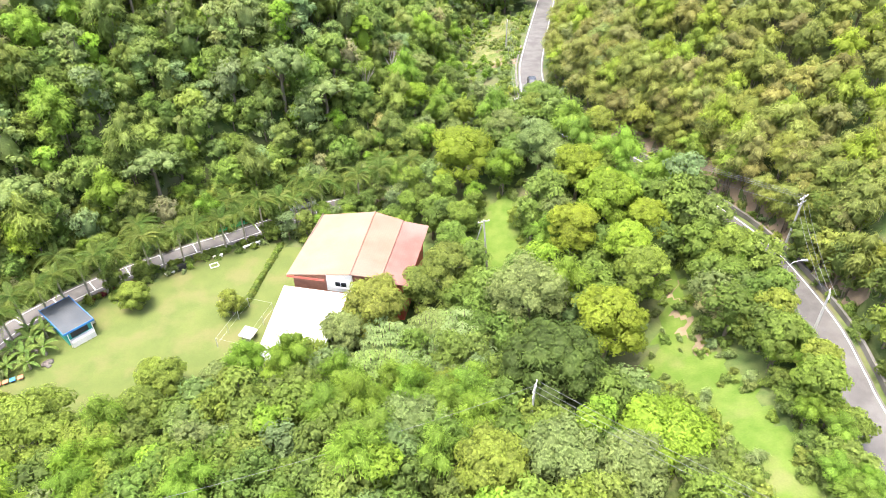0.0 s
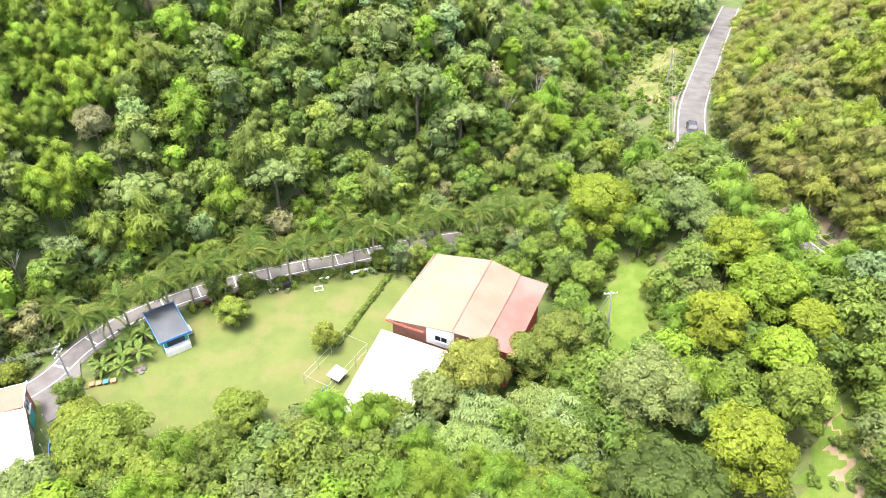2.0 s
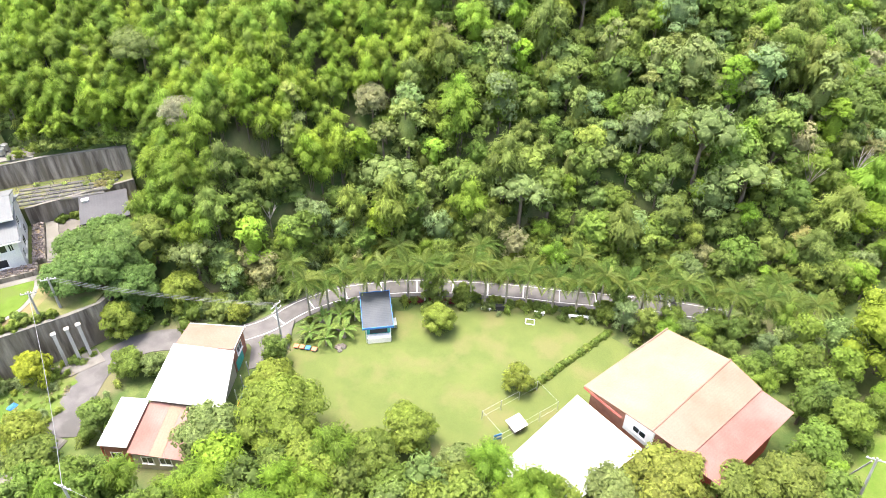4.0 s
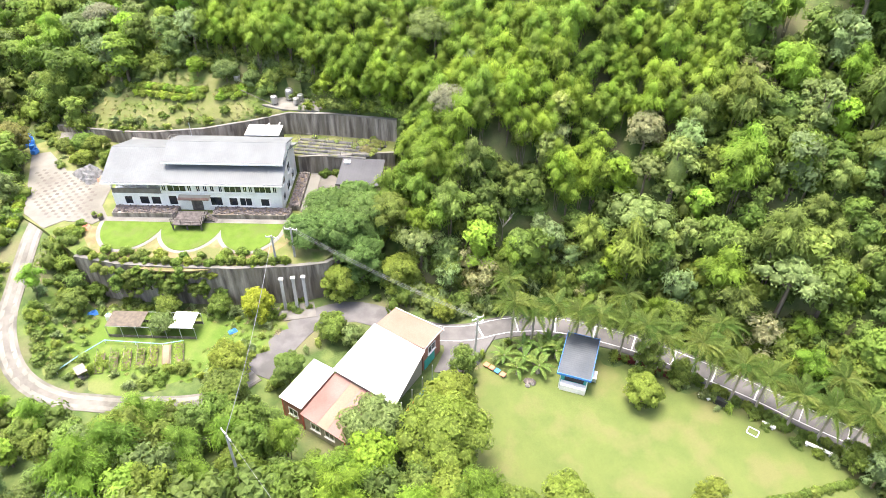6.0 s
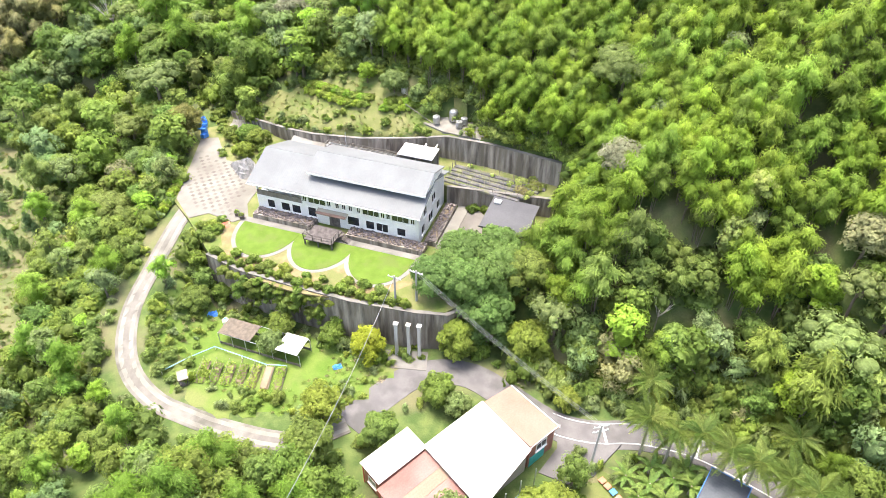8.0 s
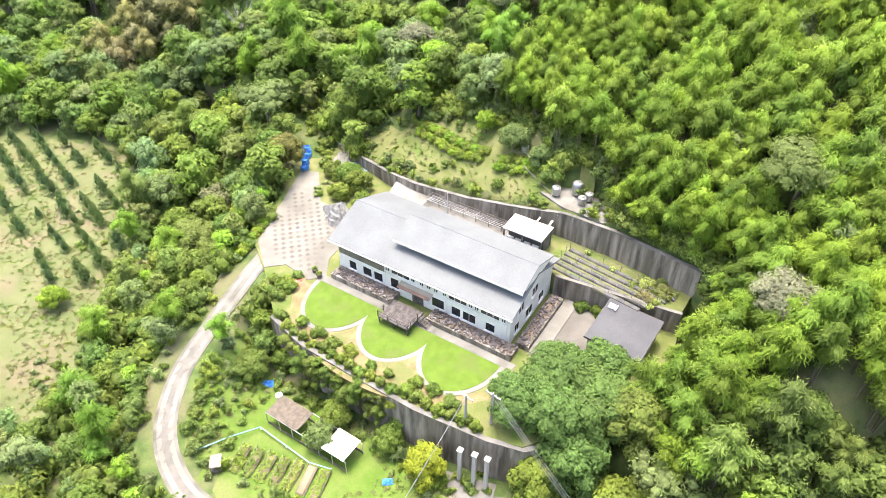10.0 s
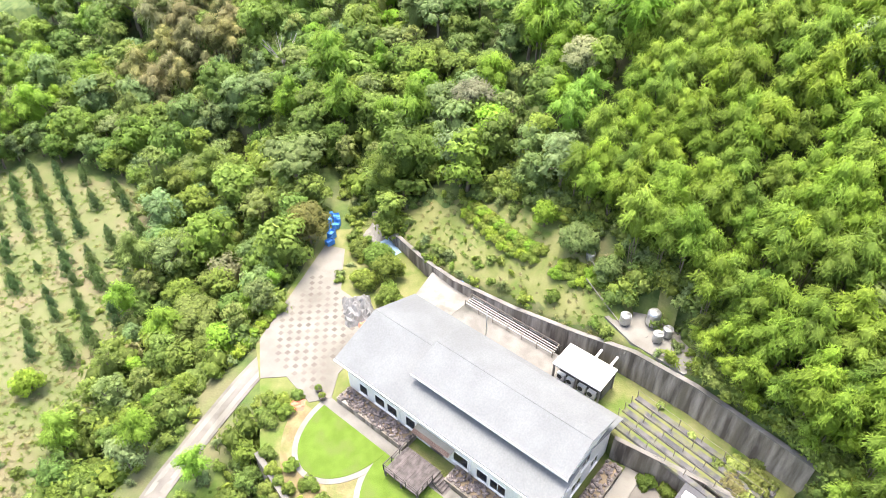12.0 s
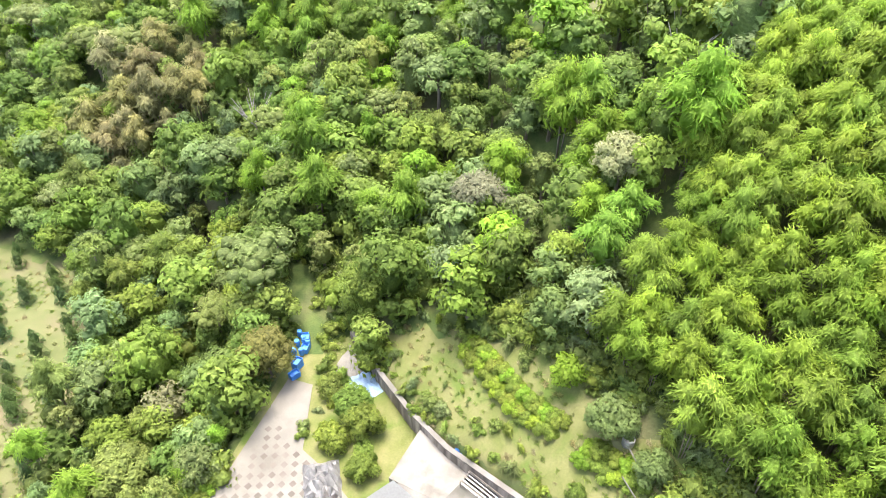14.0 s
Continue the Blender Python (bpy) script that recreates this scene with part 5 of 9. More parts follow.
def bamboo(seed, col, R=2.0, tall=7.6, puffs=6, count=1000, leaf=(0.34, 0.056), deep=5.0):
    """A clump of bamboo: culms that arch outward and end in soft drooping plumes of narrow leaves."""
    rng = np.random.default_rng(seed)
    p = Plant(col)
    turn = rng.uniform(0, 6.28)
    for k in range(puffs):
        a = turn + k * 2 * np.pi / max(puffs - 1, 1) + rng.uniform(-0.35, 0.35)
        d = np.array([math.cos(a), math.sin(a), 0])
        e = np.array([-d[1], d[0], 0])
        if k == 0:
            c, long, wide, thick = np.array([0, 0, tall - 0.14 * deep]), R * 0.52, R * 0.48, R * 0.52
        else:
            c = d * R * rng.uniform(0.5, 0.72) + np.array([0, 0, tall - deep * rng.uniform(0.22, 0.5)])
            long, wide, thick = R * rng.uniform(0.52, 0.68), R * rng.uniform(0.36, 0.5), R * rng.uniform(0.32, 0.44)
        tint = rng.uniform(0.8, 1.2)

        def place(q):
            out = q[:, :1] * long
            return c + d * out + e * q[:, 1:2] * wide + np.array([0, 0, 1]) * (q[:, 2:] * thick - 0.3 * np.abs(out) * out / long - 0.14 * q[:, 1:2] ** 2 * wide)
        # plume core: painted darker than its leaves, for the dark gaps between plumes
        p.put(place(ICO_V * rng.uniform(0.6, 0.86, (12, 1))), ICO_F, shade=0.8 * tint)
        n = int(count / puffs)
        o = sphere_dirs(rng, n, -0.5)
        q = place(o * rng.uniform(0.7, 1.2, (n, 1)))
        w = unit(d * o[:, :1] + e * o[:, 1:2] + np.array([0, 0, 1]) * o[:, 2:])
        ax = unit(w * np.array([1, 1, 0.2]) + rng.normal(0, 0.5, (n, 3)) + d * 0.3 - np.array([0, 0, 0.45]))
        nrm = unit(w + np.array([0, 0, 0.4]) + rng.normal(0, 0.25, (n, 3)))
        nrm = unit(nrm - ax * np.sum(nrm * ax, 1, keepdims=True))
        b = np.cross(nrm, ax)
        L, W = leaf[0] * rng.uniform(0.65, 1.5, (n, 1)), leaf[1] * rng.uniform(0.8, 1.5, (n, 1))
        v = np.stack([q - ax * L * 0.35 + b * W, q - ax * L * 0.35 - b * W, q + ax * L * 0.75 - np.array([0, 0, 0.2]) * L], 1).reshape(-1, 3)
        p.put(v, np.arange(n)[:, None] * 3 + np.array([[0, 1, 2]]), shade=tint, soft=np.repeat(unit(w + np.array([0, 0, 0.3])), 3, 0))
        if k % 2 == 0:
            p.stem([(c[0] * 0.15, c[1] * 0.15, -0.3), tuple(c * np.array([0.35, 0.35, 0.6])), tuple(c)], [0.06, 0.05, 0.02], 4)
    # lower leaves about the culms, painted darker for the shade inside the clump
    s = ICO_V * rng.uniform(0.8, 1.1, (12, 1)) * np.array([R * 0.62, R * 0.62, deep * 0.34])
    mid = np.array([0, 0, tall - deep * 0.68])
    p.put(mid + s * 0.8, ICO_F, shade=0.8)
    n = int(count * 0.16)
    o = sphere_dirs(rng, n, -0.7)
    q = mid + o * np.array([R * 0.66, R * 0.66, deep * 0.4]) * rng.uniform(0.8, 1.15, (n, 1))
    lv, lf = leaves(q, o, leaf[0] * 1.5, leaf[1] * 3.2, rng, 0.2, 0.5, 0.8, simple=True)
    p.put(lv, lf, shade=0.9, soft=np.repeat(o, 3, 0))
    return p.done()


def conifer(seed, col, R=0.98, tall=2.7, count=330, leaf=(0.26, 0.12)):
    """A young upright tree with a pointed, narrow crown."""
    rng = np.random.default_rng(seed)
    p = Plant(col)
    t = rng.uniform(0, 1, count) ** 1.3
    a = rng.uniform(0, 2 * np.pi, count)
    r = R * (1 - t) ** 0.7 * rng.uniform(0.65, 1.1, count)
    o = np.stack([np.cos(a), np.sin(a), np.full(count, 0.4)], 1)
    c = np.stack([r * np.cos(a), r * np.sin(a), tall * (0.1 + 0.9 * t)], 1)
    p.put(*leaves(c, unit(o), *leaf, rng, 0.5, 0.5, -0.4))
    # inner core in a darkened leaf colour, painted shade within the crown
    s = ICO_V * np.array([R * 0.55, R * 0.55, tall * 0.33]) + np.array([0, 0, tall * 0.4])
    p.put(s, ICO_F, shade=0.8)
    p.stem([(0, 0, -0.2), (0, 0, tall * 0.8)], [0.06, 0.02], 5)
    return p.done()


def star_shrub(seed, col, R=2.6, tall=4.5, heads=80):
    """Shrub or papaya-like tree: every shoot ends in a wheel of large drooping leaves."""
    rng = np.random.default_rng(seed)
    p = Plant(col)
    for k in range(heads):
        a, r = rng.uniform(0, 2 * np.pi), R * np.sqrt(rng.uniform(0, 1))
        c = np.array([r * np.cos(a), r * np.sin(a), tall * (1 - 0.28 * (r / R) ** 2) * rng.uniform(0.75, 1.08)])
        n = 8
        b = rng.uniform(0, 6.28) + np.arange(n) * 2 * np.pi / n
        d = np.stack([np.cos(b), np.sin(b), np.full(n, -0.28)], 1)
        s = np.stack([-np.sin(b), np.cos(b), np.zeros(n)], 1)
        L = rng.uniform(0.42, 0.62)
        v = np.stack([c + d * 0.06, c + d * L * 0.6 + s * 0.1 + [0, 0, 0.05], c + d * L - [0, 0, 0.14], c + d * L * 0.6 - s * 0.1 + [0, 0, 0.05]], 1).reshape(-1, 3)
        i = np.arange(n)[:, None] * 4
        p.put(v, np.concatenate([i + np.array([[0, 2, 1]]), i + np.array([[0, 3, 2]])]))
        # inner balls: leaf colour painted darker for shade below the leaf wheels
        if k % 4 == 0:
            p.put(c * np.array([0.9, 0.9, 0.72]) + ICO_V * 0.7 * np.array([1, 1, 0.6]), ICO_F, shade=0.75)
        p.stem([(c[0] * 0.3, c[1] * 0.3, -0.2), tuple(c)], [0.06, 0.03], 4)
    return p.done()


# leaf colours of the kinds that grow here
GREENS = {"deep": (0.139, 0.198, 0.037), "mid": (0.168, 0.235, 0.043), "fresh": (0.214, 0.279, 0.047), "lime": (0.245, 0.365, 0.04), "olive": (0.174, 0.232, 0.05), "pale": (0.202, 0.262, 0.085), "blue": (0.18, 0.249, 0.079), "dry": (0.262, 0.252, 0.108), "bamboo": (0.217, 0.321, 0.038), "bamboo_dark": (0.161, 0.25, 0.032), "bamboo_olive": (0.196, 0.247, 0.051), "bamboo_tan": (0.217, 0.236, 0.065), "vine": (0.223, 0.266, 0.07), "umbrella": (0.2, 0.248, 0.074), "straw": (0.268, 0.252, 0.101), "silver": (0.248, 0.264, 0.16), "cream": (0.33, 0.345, 0.17), "palelime": (0.361, 0.42, 0.116), "rust": (0.19, 0.2, 0.058), "vivid": (0.228, 0.306, 0.034), "dark": (0.091, 0.135, 0.03), "yellow": (0.33, 0.36, 0.035), "gold": (0.262, 0.275, 0.055), "leafy": (0.135, 0.225, 0.058)}

FOREST = {}
for _i, (_k, _kw) in enumerate([
        ("deep", dict(R=2.6, tall=6.2, deep=5.4, lobes=11, leaf=(0.52, 0.34))),
        ("mid", dict(R=2.5, tall=6.0, deep=5.2, lobes=11, leaf=(0.48, 0.3))),
        ("fresh", dict(R=2.3, tall=6.2, deep=5.4, lobes=10, leaf=(0.52, 0.36))),
        ("olive", dict(R=2.5, tall=5.8, deep=5.0, lobes=12, leaf=(0.44, 0.28))),
        ("blue", dict(R=2.4, tall=6.6, deep=5.8, lobes=11, leaf=(0.52, 0.32))),
        ("pale", dict(R=2.3, tall=6.0, deep=4.6, lobes=11, leaf=(0.52, 0.26), core=0.66)),
        ("lime", dict(R=2.0, tall=6.4, deep=5.4, lobes=9, leaf=(0.52, 0.36))),
        ("vine", dict(R=1.9, tall=7.4, deep=7.0, lobes=14, leaf=(0.42, 0.28))),
        ("umbrella", dict(R=3.2, tall=7.6, deep=2.6, lobes=16, leaf=(0.5, 0.24), core=0.6, spread=0.72)),
        ("dry", dict(R=2.0, tall=5.0, deep=4.4, lobes=8, leaf=(0.5, 0.2), core=0.55))]):
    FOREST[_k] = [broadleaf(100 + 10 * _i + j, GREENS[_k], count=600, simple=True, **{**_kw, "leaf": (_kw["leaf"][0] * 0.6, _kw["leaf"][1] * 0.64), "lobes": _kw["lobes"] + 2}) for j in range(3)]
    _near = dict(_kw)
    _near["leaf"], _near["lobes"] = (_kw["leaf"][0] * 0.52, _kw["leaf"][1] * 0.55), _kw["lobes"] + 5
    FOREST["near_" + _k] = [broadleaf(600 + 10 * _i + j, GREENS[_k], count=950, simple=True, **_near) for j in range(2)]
for _i, _k in enumerate(("bamboo", "bamboo_dark", "bamboo_olive", "bamboo_tan", "straw")):
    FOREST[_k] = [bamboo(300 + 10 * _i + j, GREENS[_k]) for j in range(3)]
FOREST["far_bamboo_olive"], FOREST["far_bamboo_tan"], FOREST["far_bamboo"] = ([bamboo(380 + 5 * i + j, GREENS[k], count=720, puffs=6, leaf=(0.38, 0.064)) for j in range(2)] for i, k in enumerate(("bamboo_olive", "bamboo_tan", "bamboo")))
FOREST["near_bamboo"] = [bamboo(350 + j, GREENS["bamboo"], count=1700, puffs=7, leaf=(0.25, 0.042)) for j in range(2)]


def bare_tree(seed, R=2.2, tall=7.0):
    """A dead tree: pale forking branches without leaves."""
    rng = np.random.default_rng(seed)
    p = Plant((0.42, 0.39, 0.34))
    for k in range(9):
        a = k * 2.4 + rng.uniform(-0.4, 0.4)
        r = R * rng.uniform(0.5, 1.0)
        e = (r * math.cos(a), r * math.sin(a), tall * rng.uniform(0.75, 1.0))
        q = tuple(np.array(e) * np.array([0.45, 0.45, 0.72]))
        for pts, rad in (([(0, 0, tall * 0.4), q, e], [0.07, 0.05, 0.02]), ([q, (e[0] * 0.9 + 0.5 * math.sin(a), e[1] * 0.9 - 0.5 * math.cos(a), e[2] * 0.92)], [0.04, 0.015])):
            m = Mesh().tube(pts, rad, 4, cap=False)
            f = np.array(m.f)
            p.put(np.array(m.v), np.concatenate([f[:, [0, 1, 2]], f[:, [0, 2, 3]]]))
    p.stem([(0, 0, -0.3), (0, 0, tall * 0.45)], [0.14, 0.08])
    return p.done()


for _i, _k in enumerate(("mid", "fresh", "olive", "pale")):
    FOREST["plain_" + _k] = [broadleaf(700 + 10 * _i + j, GREENS[_k], R=3.2, tall=7.0, deep=5.6, lobes=13, count=330, simple=True, leaf=(0.62, 0.44)) for j in range(2)]
FOREST["bare"] = [bare_tree(460), bare_tree(461)]
FOREST["bush"] = [broadleaf(400 + j, GREENS[("mid", "fresh", "olive", "deep", "pale")[j]], R=1.2, tall=1.5, deep=1.7, lobes=5, count=190, leaf=(0.27, 0.18), core=0.77, simple=True) for j in range(5)]
FOREST["under"] = [broadleaf(430 + j, GREENS[("mid", "fresh", "olive", "deep")[j]], R=1.5, tall=1.7, deep=2.0, lobes=4, count=115, leaf=(0.26, 0.17), core=0.77, simple=True) for j in range(4)]
FOREST["reed"] = [bamboo(450 + j, GREENS[("fresh", "pale")[j]], R=0.9, tall=1.3, puffs=3, count=110, leaf=(0.6, 0.05), deep=1.2) for j in range(2)]
def tuft(seed, col):
    rng = np.random.default_rng(seed)
    p = Plant(col)
    n = 26
    a = rng.uniform(0, 6.28, n)
    o = np.stack([np.cos(a), np.sin(a), rng.uniform(0.5, 1.6, n)], 1)
    p.put(*leaves(np.stack([rng.normal(0, 0.2, n), rng.normal(0, 0.2, n), rng.uniform(0.08, 0.28, n)], 1), unit(o), 0.42, 0.07, rng, simple=True, droop=-0.8))
    return p.done()


FOREST["tuft"] = [tuft(480 + j, c) for j, c in enumerate(((0.15, 0.21, 0.04), (0.20, 0.22, 0.07), (0.24, 0.22, 0.10), (0.12, 0.19, 0.03)))]
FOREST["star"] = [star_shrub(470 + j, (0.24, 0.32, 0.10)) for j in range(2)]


def stand(name, spots, label, category, tone_all=1.0):
    """Joins plants at spots (kind, x, y, scale, stretch) into one object of many."""
    rng = np.random.default_rng(len(spots))
    V, F, C, W, N, n = [], [], [], [], [], 0
    z = height(np.array([s[1] for s in spots]), np.array([s[2] for s in spots]))
    for s, zz in zip(spots, z):
        p = FOREST[s[0]][rng.integers(len(FOREST[s[0]]))]
        a = rng.uniform(0, 2 * np.pi)
        ca, sa = np.cos(a), np.sin(a)
        v = p.v * s[3] * np.array([1, 1, s[4]])
        V.append(np.stack([v[:, 0] * ca - v[:, 1] * sa + s[1], v[:, 0] * sa + v[:, 1] * ca + s[2], v[:, 2] + zz], 1))
        N.append(np.stack([p.nv[:, 0] * ca - p.nv[:, 1] * sa, p.nv[:, 0] * sa + p.nv[:, 1] * ca, p.nv[:, 2]], 1))
        F.append(p.f + n)
        tone = tone_all * rng.uniform(0.84, 1.18) * np.array([rng.uniform(0.96, 1.1), 1.0, rng.uniform(0.9, 1.3)])
        C.append(p.c * tone)
        W.append(p.wood)
        n += len(v)
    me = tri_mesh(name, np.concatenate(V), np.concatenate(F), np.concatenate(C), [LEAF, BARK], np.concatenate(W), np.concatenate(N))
    return tagged(new(name, me), label, category, kind="stuff")


KEEP = []          # (x, y, radius) of spots kept free for single plants
BUILT = [[(-61, 30), (-49, 33), (-47, 47), (-60, 55), (-68, 50)], [(-25, 57), (-13, 56), (-1, 67), (1, 86), (-20, 88)], [(-57, 70), (-53, 74), (-45, 67), (-49, 61)], T1]


def free(x, y, margin=0.0):
    """True where a tree may stand: off roads, lawns, terraces and houses."""
    ok = np.ones(np.shape(x), bool)
    for poly in (LAWN_POLY, CLEARING, TRACK, FIELD, GARDEN, UPPER, ORCHARD, *BUILT):
        ok &= ~inside(x, y, poly)
    ok &= nearest(x, y, MAIN_ROAD)[0] > 4.0 + margin
    ok &= nearest(x, y, PALM_ROAD)[0] > 3.4 + margin
    ok &= nearest(x, y, LOOP_ROAD)[0] > 3.0 + margin
    for kx, ky, r in KEEP:
        ok &= np.hypot(x - kx, y - ky) > r
    return ok


def scatter(seed, x0, y0, x1, y1, gap):
    rng = np.random.default_rng(seed)
    gx, gy = np.meshgrid(np.arange(x0, x1, gap), np.arange(y0, y1, gap * 0.87))
    gx = gx + (np.arange(gx.shape[0])[:, None] % 2) * gap / 2
    return (gx + rng.uniform(-0.36, 0.36, gx.shape) * gap).ravel(), (gy + rng.uniform(-0.36, 0.36, gy.shape) * gap).ravel(), rng


def tone_noise(x, y, s):
    return np.array([noise.noise(Vector((a * s, b * s, 3.7))) for a, b in zip(x, y)])


def base_z(x, y):
    return Z1 if bool(inside(np.array([x]), np.array([y]), T1)[0]) else ground_at(x, y)


def crown_and_trunk(name, p, m, label, group, size=1.0):
    """A plant standing alone: a thing with a trunk and a crown."""
    t = thing(name, label, "tree" if name == "tree" else name.replace("_", " "), group, m)
    for nm, keep, mats in (("crown", ~p.wood, [LEAF]), ("trunk", p.wood, [BARK])):
        f = p.f[keep]
        used = np.unique(f)
        back = np.zeros(len(p.v), int)
        back[used] = np.arange(len(used))
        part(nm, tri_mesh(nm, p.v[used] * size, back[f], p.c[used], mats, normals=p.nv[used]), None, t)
    return t


